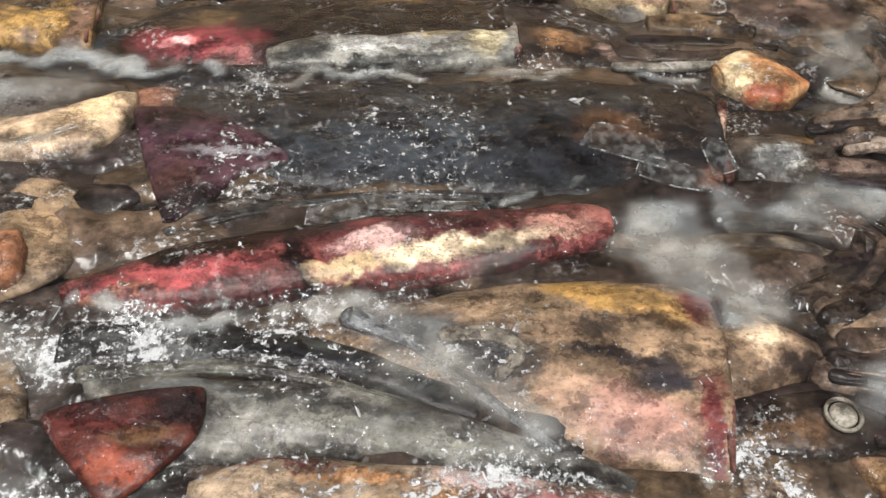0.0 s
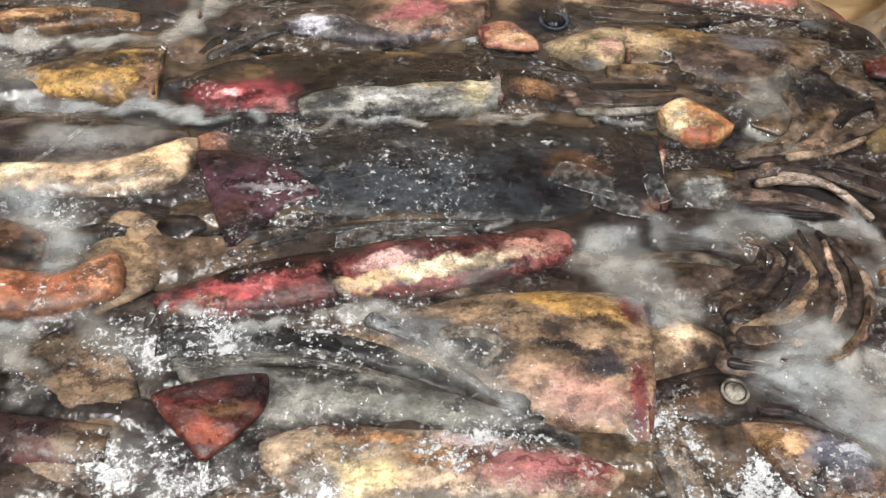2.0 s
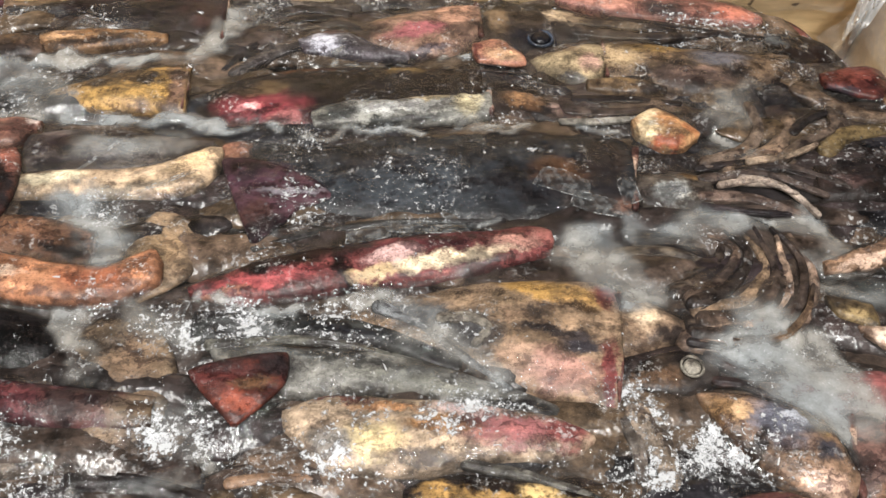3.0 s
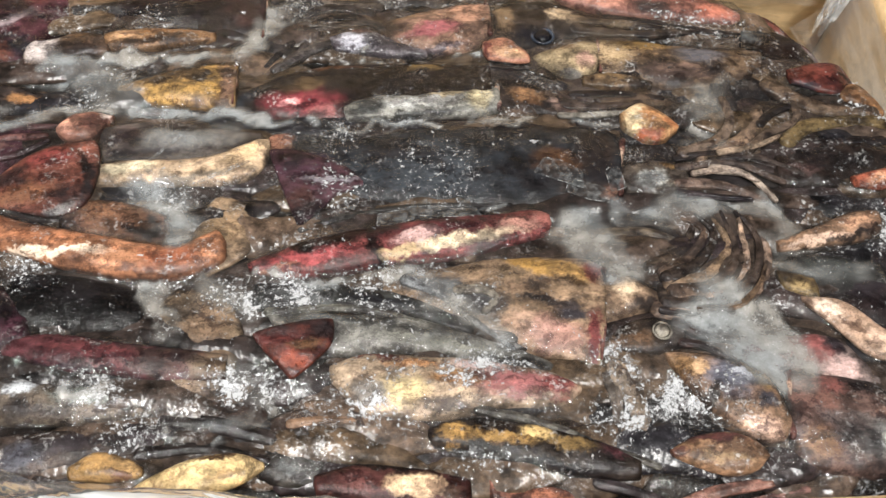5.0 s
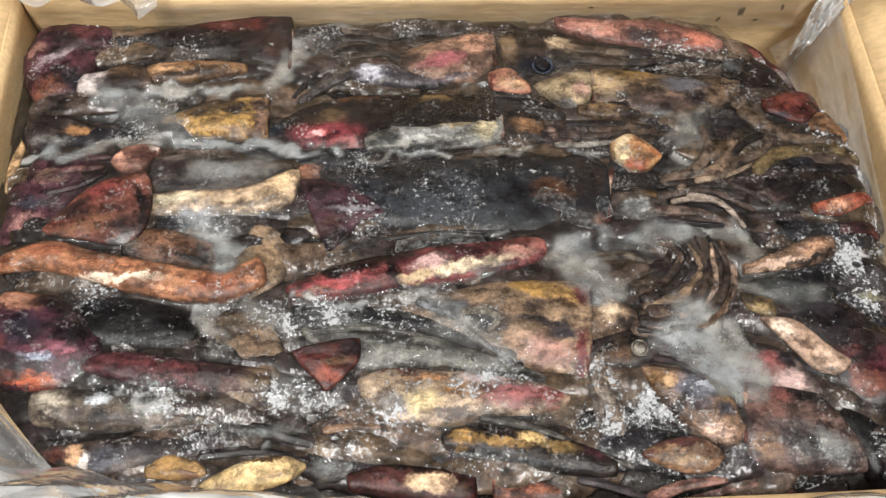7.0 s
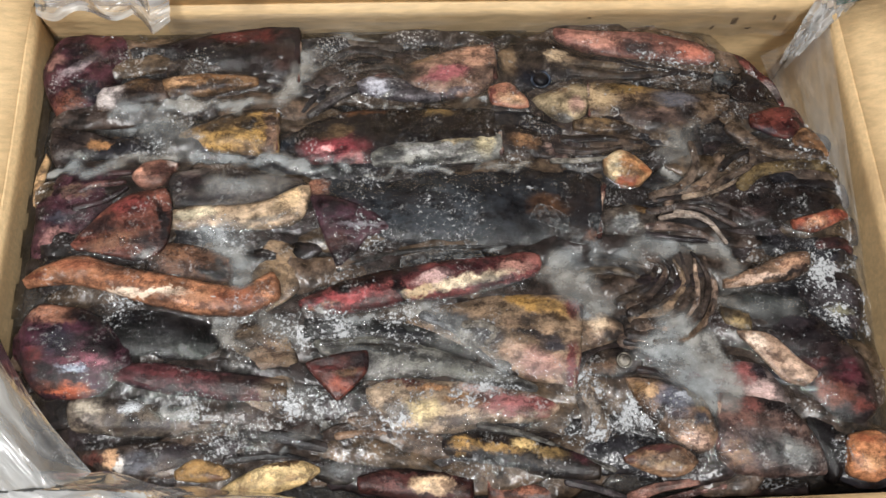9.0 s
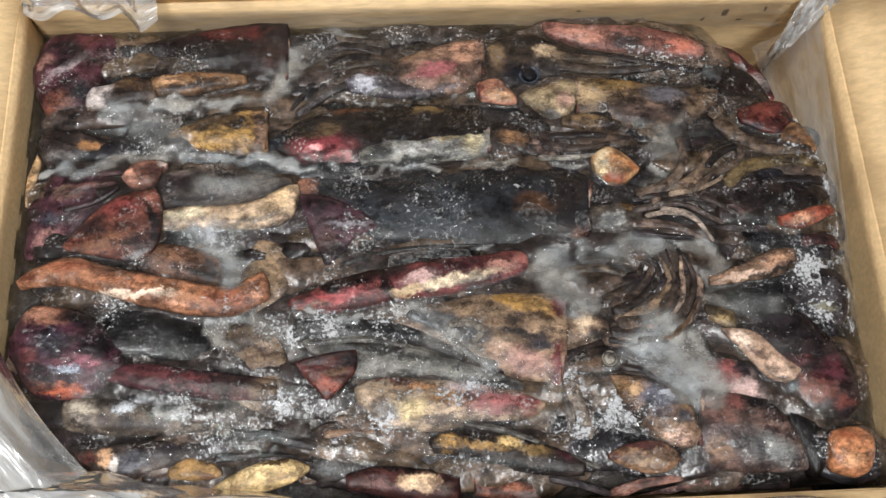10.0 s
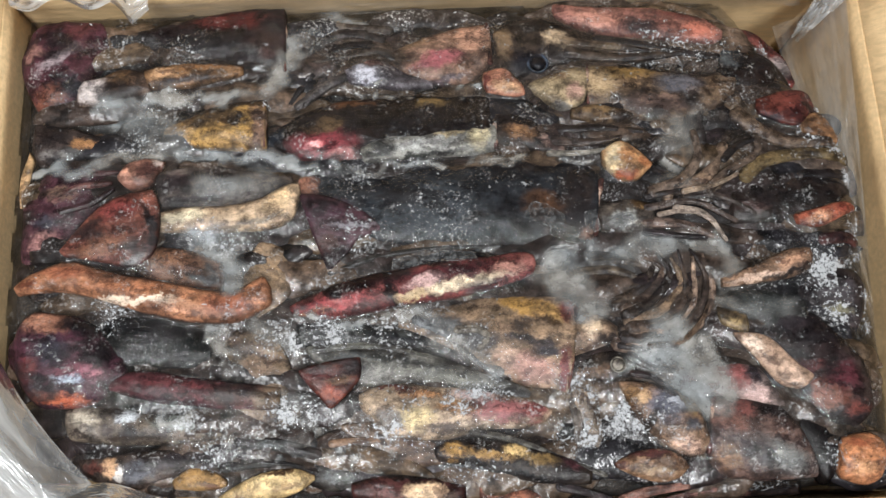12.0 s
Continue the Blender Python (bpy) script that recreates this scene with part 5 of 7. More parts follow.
body(q, "head", [(-257.2, 54.9, -212.2, 55.5), (-267.7, 37.0, -212.4, 34.8), (-267.6, 16.8, -225.0, 14.9), (-266.7, -0.9, -235.3, -2.2), (-256.8, -11.6, -241.4, -11.3)], 0, "54303a",
     [(-261.9, 43.0, 5.1, 7.1, "120e0d"), (-248.7, 8.4, 10.8, 8.8, "b88078"), (-235.1, 22.0, 12.3, 7.3, "683644"), (-249.8, 24.4, 9.1, 4.9, "403c4c"), (-241.0, 42.5, 11.0, 4.6, "80604e"), (-223.3, 48.2, 8.9, 4.2, "3a2a30")])
arm(q, [(-244.2, 38.4), (-230.5, 46.3), (-210.4, 48.8)], 6.2, 3.9, 2, "6a4440")
arm(q, [(-239.7, 30.2), (-222.0, 35.0), (-208.1, 43.7)], 5.4, 3.1, 2, "3a2428")
arm(q, [(-234.8, 52.7), (-220.3, 55.7), (-203.7, 56.1)], 5.5, 3.2, 1, "5a3c3c")
body(q, "arm", [(-204.7, 54.5, -192.5, 42.5), (-197.2, 62.8, -187.4, 42.4), (-185.3, 64.6, -181.7, 46.4), (-175.4, 62.3, -177.9, 54.7)], 4, "8e5e4c",
     [(-199.6, 51.8, 5.9, 5.9, "b07c66"), (-185.0, 55.7, 7.5, 5.1, "6a4038"), (-179.8, 60.7, 3.8, 2.6, "c0aaa0")])
body(q, "fin", [(-266.9, 73.8, -263.2, 67.7), (-272.4, 53.6, -265.3, 52.6), (-271.3, 37.1, -266.6, 37.0)], -4, "ae8858",
     [])
q = squid("reddish brown squid fin folded over its neighbour", -208.3, 10.7)
body(q, "fin", [(-238.2, 4.2, -231.8, -1.5), (-221.0, 25.6, -210.0, -6.0), (-205.4, 37.4, -194.0, -9.6), (-183.6, 41.9, -182.3, -4.5)], 5, "744032",
     [(-202.4, 28.8, 13.9, 7.4, "8c3a34"), (-211.7, 4.2, 19.4, 7.1, "805236"), (-180.3, 16.5, 3.3, 20.2, "1f1818"), (-191.1, -5.8, 7.9, 2.7, "8e8886")])
q = squid("orange-brown squid lying across with a pale fin", -165.0, -21.1)
body(q, "mantle", [(-266.6, -17.4, -263.2, -24.3), (-252.9, -9.4, -249.1, -23.3), (-232.3, -3.4, -226.5, -25.1), (-203.0, -12.4, -199.3, -33.8), (-174.1, -18.6, -172.4, -42.1), (-145.2, -25.6, -144.0, -47.5), (-127.3, -26.2, -121.5, -46.7), (-110.4, -18.2, -104.8, -37.5)], 5, "9c6440",
     [(-195.2, -20.3, 24.8, 4.6, "bc7446"), (-231.5, -11.6, 18.4, 5.4, "a85f3a"), (-190.7, -31.8, 31.7, 2.3, "d0b69c"), (-130.4, -36.7, 15.6, 6.8, "a25a36"), (-158.8, -35.8, 15.6, 3.8, "b87a50"), (-258.8, -18.4, 8.4, 3.1, "6e3822")])
body(q, "fin", [(-189.5, 4.8, -187.8, -15.9), (-161.1, 2.0, -159.6, -22.1), (-138.3, -6.5, -137.3, -26.6)], 1, "74503a",
     [(-148.4, -17.9, 9.3, 3.9, "2a201a"), (-175.2, -3.5, 12.2, 4.7, "8e6040")])
body(q, "fin", [(-124.2, -33.9, -111.0, -44.0), (-120.1, -7.8, -90.7, -28.0), (-113.9, 3.1, -94.8, -3.8)], 0, "8c7256",
     [(-106.1, -15.2, 10.8, 9.3, "a4845e")])
q = squid("red squid with a dark band and a cream belly", -8.4, -28.3)
body(q, "mantle", [(-91.3, -37.9, -89.0, -44.7), (-73.5, -29.3, -69.8, -48.0), (-48.1, -21.6, -46.2, -46.1), (-22.4, -16.9, -21.0, -41.2), (7.2, -12.3, 10.3, -38.4), (33.2, -11.4, 36.2, -33.4), (55.8, -8.9, 56.5, -27.4), (63.8, -10.7, 63.4, -24.1)], 4, "7e3c39",
     [(-61.9, -38.4, 23.7, 4.5, "be4c4e"), (-55.4, -27.6, 32.6, 4.6, "151113"), (-29.9, -20.6, 21.9, 3.5, "2a1416"), (-28.0, -32.2, 4.0, 16.9, "121012"), (6.8, -20.1, 33.1, 4.7, "5a242c"), (19.6, -28.3, 30.8, 3.9, "d4bc98"), (-15.0, -35.7, 11.6, 3.1, "b2966a"), (48.2, -19.8, 11.1, 5.1, "b47c6c"), (-80.5, -45.4, 15.7, 1.9, "aa6c50"), (-6.7, -26.7, 11.7, 4.3, "be9690"), (62.6, -16.2, 4.5, 6.3, "9c5a50")])
q = squid("yellow and pink mottled squid mantle with a red rim", 34.1, -63.6)
body(q, "mantle", [(-23.3, -46.4, -23.6, -56.5), (5.8, -41.7, 4.3, -72.1), (35.2, -36.5, 35.3, -87.6), (64.7, -35.4, 60.9, -99.2), (82.9, -37.9, 75.0, -103.2), (90.5, -42.8, 79.9, -103.4)], 3, "907458",
     [(58.4, -44.8, 21.2, 5.7, "be8e38"), (72.6, -49.8, 10.9, 6.4, "b88c46"), (41.6, -50.3, 10.9, 5.3, "78624a"), (59.2, -65.9, 19.4, 2.6, "383030"), (58.7, -84.1, 15.6, 9.4, "b08070"), (70.8, -72.9, 9.3, 4.4, "3e3a42"), (52.0, -56.7, 7.2, 3.0, "4a3e36"), (71.9, -57.0, 8.0, 2.3, "5a4228"), (78.6, -88.4, 4.3, 16.6, "70262c"), (84.1, -47.9, 4.4, 7.6, "8a3c38"), (22.6, -64.7, 15.0, 9.6, "58585a"), (0.2, -53.5, 19.4, 7.5, "50545a"), (43.2, -76.3, 8.5, 5.8, "b08c72")], rim=-1)
arm(q, [(13.6, -58.4), (25.8, -58.8), (31.9, -64.2), (26.5, -70.7)], 5.5, 3.7, 4, "7c7468")
q = squid("curled brown squid arms and head in the ice", 143.3, -47.2)
body(q, "head", [(89.3, -53.7, 87.8, -78.6), (100.0, -50.3, 97.9, -75.2), (111.0, -56.3, 110.8, -70.5), (118.4, -62.2, 117.6, -68.5)], 2, "8e7258",
     [(98.8, -60.4, 5.8, 5.6, "c8ac8a"), (109.0, -67.5, 7.2, 3.0, "463830")])
body(q, "web", [(118.5, -55.0, 117.0, -72.9), (145.2, -43.7, 142.3, -74.5), (171.2, -29.7, 163.9, -67.0)], 0, "54453a",
     [(146.9, -57.5, 18.4, 6.1, "44382f")])
arm(q, [(115.8, -71.4), (141.0, -73.0), (165.2, -63.3), (179.4, -40.1), (175.6, -16.3)], 12.5, 2.2, 2, "8e725e")
arm(q, [(119.1, -67.8), (145.4, -67.9), (167.4, -54.3), (175.5, -31.4), (167.8, -12.9)], 9.6, 1.8, 3, "4a3c34")
arm(q, [(125.5, -66.5), (149.8, -62.8), (165.7, -45.8), (168.6, -17.7)], 10.3, 2.2, 2.5, "9a7e68")
arm(q, [(124.2, -62.0), (146.9, -57.5), (161.5, -39.5), (159.3, -13.4)], 9.6, 1.9, 3, "54443a")
arm(q, [(123.0, -57.5), (144.8, -51.3), (158.8, -32.4), (152.5, -13.2)], 9.7, 2.2, 2, "846a50")
arm(q, [(122.4, -53.7), (140.7, -43.5), (152.7, -27.5), (145.5, -14.6)], 9.0, 1.9, 2.5, "3c322c")
arm(q, [(121.4, -49.8), (136.7, -40.3), (147.8, -25.0), (137.6, -16.8)], 7.5, 1.9, 2, "665244")
arm(q, [(133.7, -73.5), (152.8, -72.6), (167.9, -60.4), (175.2, -46.9)], 5.1, 1.8, 4, "6e5640")
arm(q, [(115.2, -45.8), (135.2, -34.8), (142.2, -21.7)], 8.3, 3.8, 1, "54463a")
q = squid("faint tan squid arms under milky ice", 118.0, -26.4)
arm(q, [(94.6, -25.0), (114.2, -23.3), (132.8, -30.1)], 8.4, 5.4, 0, "6e6050")
arm(q, [(97.4, -33.7), (120.2, -35.9), (136.3, -32.2)], 6.8, 4.6, 0, "826a50")
arm(q, [(103.7, -17.4), (122.5, -17.2), (140.6, -22.5)], 6.2, 3.1, -1, "5a4e44")
q = squid("dark striped squid arms fanning out from a grey head", 165.7, 10.8)
body(q, "head", [(114.2, 25.5, 112.6, 1.6), (127.7, 25.2, 125.4, 0.5), (144.4, 22.3, 143.0, 0.8)], 1, "5e5349",
     [(126.6, 9.4, 9.2, 5.0, "a4a6a2"), (139.4, 19.9, 6.2, 5.0, "926e3a"), (119.6, 22.1, 7.7, 3.4, "262120")])
arm(q, [(143.3, 25.2), (171.0, 28.3), (197.5, 18.4)], 5.7, 3.2, 2, "362c29")
arm(q, [(142.1, 16.5), (173.6, 19.8), (199.3, 5.8)], 5.6, 3.2, 3, "574840")
arm(q, [(161.2, 15.1), (179.9, 10.5), (190.9, -7.1)], 5.6, 2.4, 4, "8c7c6e")
arm(q, [(140.9, 7.4), (163.6, 5.1), (186.0, -4.5)], 8.0, 4.0, 2, "6c574b")
arm(q, [(140.0, 0.9), (158.7, -2.1), (178.3, -4.3)], 5.1, 3.2, 1, "40373a")
arm(q, [(162.3, 22.6), (189.8, 23.6), (212.7, 11.3)], 4.9, 3.2, 2, "453a35")
arm(q, [(149.1, 11.3), (168.7, 13.3), (183.7, 5.4)], 3.6, 2.0, 5, "a08c7c")
q = squid("grey-brown squid arms curling up through the ice", 190.2, 53.6)
arm(q, [(147.5, 28.1), (168.2, 36.0), (179.6, 51.3), (179.0, 68.1)], 8.9, 4.9, 3, "6c5a4c")
arm(q, [(158.2, 26.1), (184.2, 37.4), (197.8, 57.9)], 12.2, 8.1, 2, "7c6450")
arm(q, [(182.6, 27.2), (200.6, 41.3), (219.1, 51.3), (220.7, 64.5)], 6.9, 4.1, 3, "5c4c40")
arm(q, [(184.3, 63.5), (184.9, 82.4), (200.0, 95.8)], 7.6, 5.1, 1, "443e3b")
arm(q, [(197.2, 49.2), (208.4, 58.6), (217.8, 61.9)], 6.3, 3.8, 2, "302a28")
arm(q, [(167.6, 26.7), (187.8, 30.4), (203.8, 36.9)], 4.1, 2.4, 4, "8c7660")
body(q, "head", [(178.5, 93.9, 175.6, 63.7), (197.7, 96.7, 195.0, 67.7), (213.3, 87.2, 210.4, 70.1)], -1, "302b2b",
     [(197.3, 79.4, 8.9, 6.4, "5a5048")])
q = squid("dark brown squid mantle reaching to the frosted edge", 242.6, 20.7)
body(q, "mantle", [(203.0, 31.8, 200.0, 3.3), (232.1, 39.6, 229.0, 2.5), (259.6, 37.2, 255.0, 6.0), (282.7, 29.8, 279.7, 16.2)], 1, "2d231f",
     [(230.8, 32.8, 23.7, 3.5, "4a3a30"), (211.9, 15.5, 13.2, 4.2, "54403c"), (240.2, 19.8, 15.7, 6.0, "1c1817")])
q = squid("small orange squid tip at the frosted edge", 265.2, 0.8)
body(q, "fin", [(239.5, 8.5, 241.1, 1.0), (254.3, 11.8, 254.0, -1.0), (270.9, 15.6, 271.1, 6.0), (281.1, 13.6, 280.2, 9.5)], 4, "a05034",
     [(252.8, 4.4, 8.6, 3.8, "e09c70"), (271.9, 11.4, 6.3, 2.6, "8c3c28")])
arm(q, [(257.0, -8.9), (271.6, -7.7), (281.6, -10.4)], 8.8, 6.4, 1, "5c302e")
q = squid("pinkish tan squid tail with a dark fold", 216.5, -28.0)
body(q, "mantle", [(186.4, -31.7, 187.2, -38.0), (204.6, -25.1, 206.3, -36.6), (230.2, -15.0, 230.3, -34.2), (244.4, -13.4, 242.7, -29.4)], 3, "7e6049",
     [(232.5, -23.1, 11.4, 5.3, "c08e6a"), (206.8, -33.9, 20.4, 2.0, "bc9a82"), (204.5, -25.9, 12.9, 2.8, "2e2420"), (226.1, -32.1, 11.4, 2.0, "2e2622")])
q = squid("dark frosted squid tail at the carton wall", 232.6, -51.2)
body(q, "mantle", [(241.9, -29.4, 235.4, -61.0), (262.5, -22.8, 253.2, -65.4), (279.3, -30.5, 270.1, -70.5)], -2, "3c3436",
     [(258.4, -41.7, 12.9, 8.7, "565054"), (259.2, -55.3, 10.5, 3.5, "827c60")])
body(q, "mantle", [(183.4, -42.5, 180.6, -59.3), (209.9, -37.9, 207.4, -71.4), (236.5, -44.9, 231.6, -76.0)], 0, "383836",
     [(208.0, -47.9, 18.7, 7.0, "4e5250"), (223.0, -67.5, 11.1, 5.3, "332a2c")])
q = squid("purple squid with a torn head and an orange flap", -187.6, -73.5)
# patch 9298aa is a painted bluish highlight on the wet head
body(q, "head", [(-266.8, -51.6, -263.8, -73.8), (-256.5, -35.8, -249.1, -93.8), (-235.6, -37.2, -228.8, -96.6), (-213.9, -45.2, -209.0, -93.8), (-199.3, -61.0, -197.1, -85.2)], 5, "4e2836",
     [(-244.8, -41.3, 16.7, 8.2, "b07456"), (-222.5, -45.7, 18.7, 5.9, "1a171b"), (-221.2, -74.6, 15.0, 5.7, "904a5c"), (-226.6, -80.0, 10.2, 3.2, "9298aa"), (-232.7, -91.6, 20.1, 3.8, "bc5a2e"), (-252.4, -73.5, 6.1, 10.0, "6c2a2a"), (-239.8, -60.4, 11.7, 8.0, "30283a"), (-208.6, -64.3, 8.2, 8.7, "1e191d")])
body(q, "mantle", [(-207.2, -78.6, -204.7, -87.1), (-183.7, -75.1, -182.1, -94.1), (-156.0, -79.6, -154.8, -98.5), (-128.3, -84.1, -127.6, -102.3), (-100.7, -88.6, -100.3, -103.9)], 2.5, "582c31",
     [(-162.5, -85.4, 23.9, 2.8, "74383a"), (-127.9, -93.6, 13.7, 7.0, "6c463c"), (-175.4, -93.6, 27.1, 2.1, "36202a"), (-103.9, -96.2, 12.3, 10.5, "78644e")])
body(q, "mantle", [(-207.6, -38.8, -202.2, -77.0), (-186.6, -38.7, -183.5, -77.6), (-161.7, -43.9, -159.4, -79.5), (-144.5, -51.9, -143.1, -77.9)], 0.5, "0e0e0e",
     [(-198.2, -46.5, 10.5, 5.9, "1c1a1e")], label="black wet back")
q = squid("translucent brown squid fin frozen in grey ice", -112.1, -85.5)
body(q, "fin", [(-122.9, -47.4, -104.4, -53.9), (-134.8, -63.9, -93.5, -71.8), (-121.4, -85.1, -92.5, -86.8), (-128.1, -105.7, -98.2, -108.8), (-120.3, -115.5, -104.8, -116.0)], 0, "74604a",
     [(-111.3, -78.3, 13.8, 17.8, "8a6e54"), (-122.3, -63.6, 8.4, 7.3, "5c4c3c"), (-110.5, -104.6, 10.2, 7.6, "947c64")])
q = squid("red-brown triangular squid fin on frosty skin", -35.2, -80.2)
body(q, "fin", [(-87.1, -80.6, -48.0, -74.0), (-82.1, -87.8, -48.8, -86.2), (-75.1, -95.8, -57.9, -96.4), (-68.9, -103.0, -65.5, -103.1)], 4, "58281f",
     [(-66.2, -97.5, 8.3, 7.0, "9c462a"), (-73.2, -83.2, 13.9, 4.3, "642c28"), (-52.3, -80.3, 7.0, 5.0, "38201f"), (-61.0, -87.2, 8.3, 2.8, "6e4a2c")], cap=0.05)
body(q, "mantle", [(-80.3, -64.2, -76.7, -75.2), (-48.6, -67.5, -48.9, -90.4), (-9.8, -70.9, -8.8, -90.4), (25.0, -83.0, 24.0, -100.0), (56.5, -96.9, 55.7, -106.0)], 1, "74716a",
     [(-31.1, -74.6, 31.7, 2.5, "4a4a46"), (-59.2, -76.5, 10.5, 5.8, "767672"), (3.6, -87.6, 28.1, 3.2, "8a887c"), (38.1, -97.7, 21.0, 2.8, "34322f")], label="grey-green mantle under ice")
body(q, "mantle", [(-85.8, -48.6, -85.5, -65.5), (-52.0, -51.1, -52.1, -66.6), (-16.4, -56.7, -16.8, -69.2), (19.3, -72.6, 18.6, -83.5)], 0, "383a38",
     [(-66.2, -58.1, 17.7, 4.4, "5a5c5c"), (-23.7, -63.1, 21.3, 3.7, "22242a")], label="dark frosted skin between two bodies")
q = squid("frost covered tan squid with a pink tail", -3.4, -113.5)
body(q, "mantle", [(-48.9, -94.6, -47.3, -107.2), (-31.5, -89.6, -30.6, -123.5), (-3.6, -92.0, -3.4, -126.6), (24.3, -95.1, 24.3, -122.2), (48.6, -99.5, 48.5, -122.1), (64.2, -105.7, 63.0, -119.2), (69.1, -110.0, 67.9, -114.8)], 3, "a0886e",
     [(-16.2, -111.8, 12.4, 7.6, "c8b07a"), (-31.5, -92.1, 18.8, 1.8, "763a30"), (-10.8, -97.4, 15.3, 2.5, "b07c4c"), (38.0, -108.9, 23.7, 7.7, "9a5658"), (58.8, -111.0, 8.7, 6.3, "8e4644"), (20.5, -99.9, 14.7, 3.9, "c0a4a0"), (10.3, -106.5, 14.6, 3.1, "8e6438"), (-32.0, -113.3, 11.0, 6.9, "7c746c"), (2.1, -119.0, 17.2, 3.1, "5a4a3c")])
arm(q, [(-66.8, -124.9), (-52.6, -123.7), (-36.4, -124.7)], 5.1, 3.0, 1, "7c5e46")
q = squid("squid head with a pale ringed eye", 103.4, -86.3)
body(q, "head", [(83.1, -85.7, 84.8, -90.8), (97.0, -77.4, 96.3, -95.8), (111.8, -74.2, 109.1, -96.3), (123.7, -77.6, 121.8, -92.0)], 1, "40342b",
     [(100.8, -87.7, 7.9, 4.3, "705238"), (88.5, -88.7, 5.7, 2.9, "846448"), (113.0, -79.4, 10.8, 3.7, "241f1e")])
eye(q, 112.6, -84.9, 3.6, 4, "948c7e", "7a7468")
q = squid("tan squid head with blue-grey blotches", 137.9, -116.3)
body(q, "head", [(113.6, -94.6, 115.9, -104.7), (127.1, -95.1, 119.3, -116.7), (144.5, -99.3, 130.0, -130.9), (159.8, -109.1, 145.9, -141.7), (165.7, -127.4, 157.7, -142.1)], 5.5, "80624a",
     [(139.3, -110.4, 12.4, 10.6, "686a7a"), (155.1, -122.9, 4.9, 5.6, "3a3a44"), (150.2, -136.4, 10.4, 6.1, "c09a82"), (118.2, -103.3, 6.4, 6.4, "946e42"), (153.5, -110.3, 8.9, 4.3, "7c643a"), (128.8, -121.9, 3.2, 13.9, "241c17"), (144.9, -108.5, 4.3, 3.5, "b0b2bc"), (125.9, -104.3, 4.3, 5.7, "c0986a")])
q = squid("big pinkish brown squid mantle with a glassy grey end", 198.6, -137.8)
body(q, "mantle", [(170.8, -105.2, 162.9, -144.3), (187.1, -106.5, 168.2, -154.6), (207.9, -110.8, 188.3, -158.7), (223.6, -126.1, 212.5, -159.6), (234.7, -150.5, 230.8, -159.0)], 3, "644c44",
     [(176.9, -120.2, 12.7, 10.5, "8e6052"), (206.9, -116.4, 19.3, 7.1, "2a2324"), (207.6, -145.4, 21.7, 10.3, "7a7a77"), (175.4, -144.8, 9.0, 6.8, "825a34"), (188.4, -115.4, 7.1, 5.7, "90524a"), (188.6, -133.8, 15.5, 5.5, "685854")], rim=0)
q = squid("pink squid under a pane of grey ice", 186.2, -102.8)
body(q, "mantle", [(153.6, -91.0, 152.4, -108.1), (179.0, -86.8, 175.5, -107.5), (201.2, -89.0, 200.0, -114.7), (214.4, -107.5, 213.9, -117.3)], 1, "84706a",
     [(185.0, -93.9, 13.0, 7.3, "a05450"), (197.9, -106.9, 9.3, 5.8, "c09c94"), (198.5, -91.8, 4.0, 9.2, "3a333a"), (156.7, -94.7, 7.9, 3.3, "82484e")])
q = squid("cream squid tail strip lying on dark skin", 203.2, -76.9)
body(q, "fin", [(188.8, -67.8, 191.4, -74.3), (208.2, -70.7, 199.2, -83.8), (223.7, -86.1, 212.7, -101.0), (234.6, -95.6, 222.8, -104.9)], 4, "a4836a",
     [(199.1, -76.0, 8.8, 3.8, "d0b49c"), (221.2, -95.1, 10.9, 5.1, "d4ae92"), (208.4, -85.6, 7.3, 2.2, "7a5c48")])
body(q, "fin", [(181.3, -50.9, 183.0, -63.1), (196.4, -54.5, 195.9, -69.6)], 2, "76603c",
     [(190.5, -62.6, 5.9, 3.8, "9a8050")])
q = squid("dark purple and red squid mantle with orange patches", 239.3, -107.6)
body(q, "mantle", [(208.1, -51.8, 197.0, -67.4), (240.5, -54.7, 219.2, -90.3), (259.9, -72.4, 226.4, -108.6), (272.7, -91.4, 237.4, -125.2), (274.1, -113.1, 254.4, -129.3)], 2, "382a2a",
     [(240.1, -109.1, 16.6, 8.0, "844632"), (254.2, -98.1, 10.9, 8.9, "642a34"), (260.5, -118.3, 9.0, 4.7, "8a4236"), (224.5, -59.9, 20.1, 8.5, "3a3238"), (240.5, -72.5, 16.3, 6.8, "221c20"), (233.2, -90.1, 8.8, 5.2, "6c3434")])
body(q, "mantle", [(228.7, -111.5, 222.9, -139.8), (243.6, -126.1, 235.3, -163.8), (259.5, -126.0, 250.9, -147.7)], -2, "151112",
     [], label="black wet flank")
q = squid("smooth orange squid end in the carton corner", 258.7, -148.9)
body(q, "mantle", [(250.3, -134.7, 245.8, -160.9), (263.6, -133.1, 257.9, -164.7), (270.9, -135.5, 264.1, -163.6)], 5, "b67240",
     [(256.9, -138.7, 10.6, 3.1, "a0542c"), (256.9, -154.0, 7.7, 4.8, "c88c56")])
q = squid("grey-tan squid head with wet folds", -161.2, -122.7)
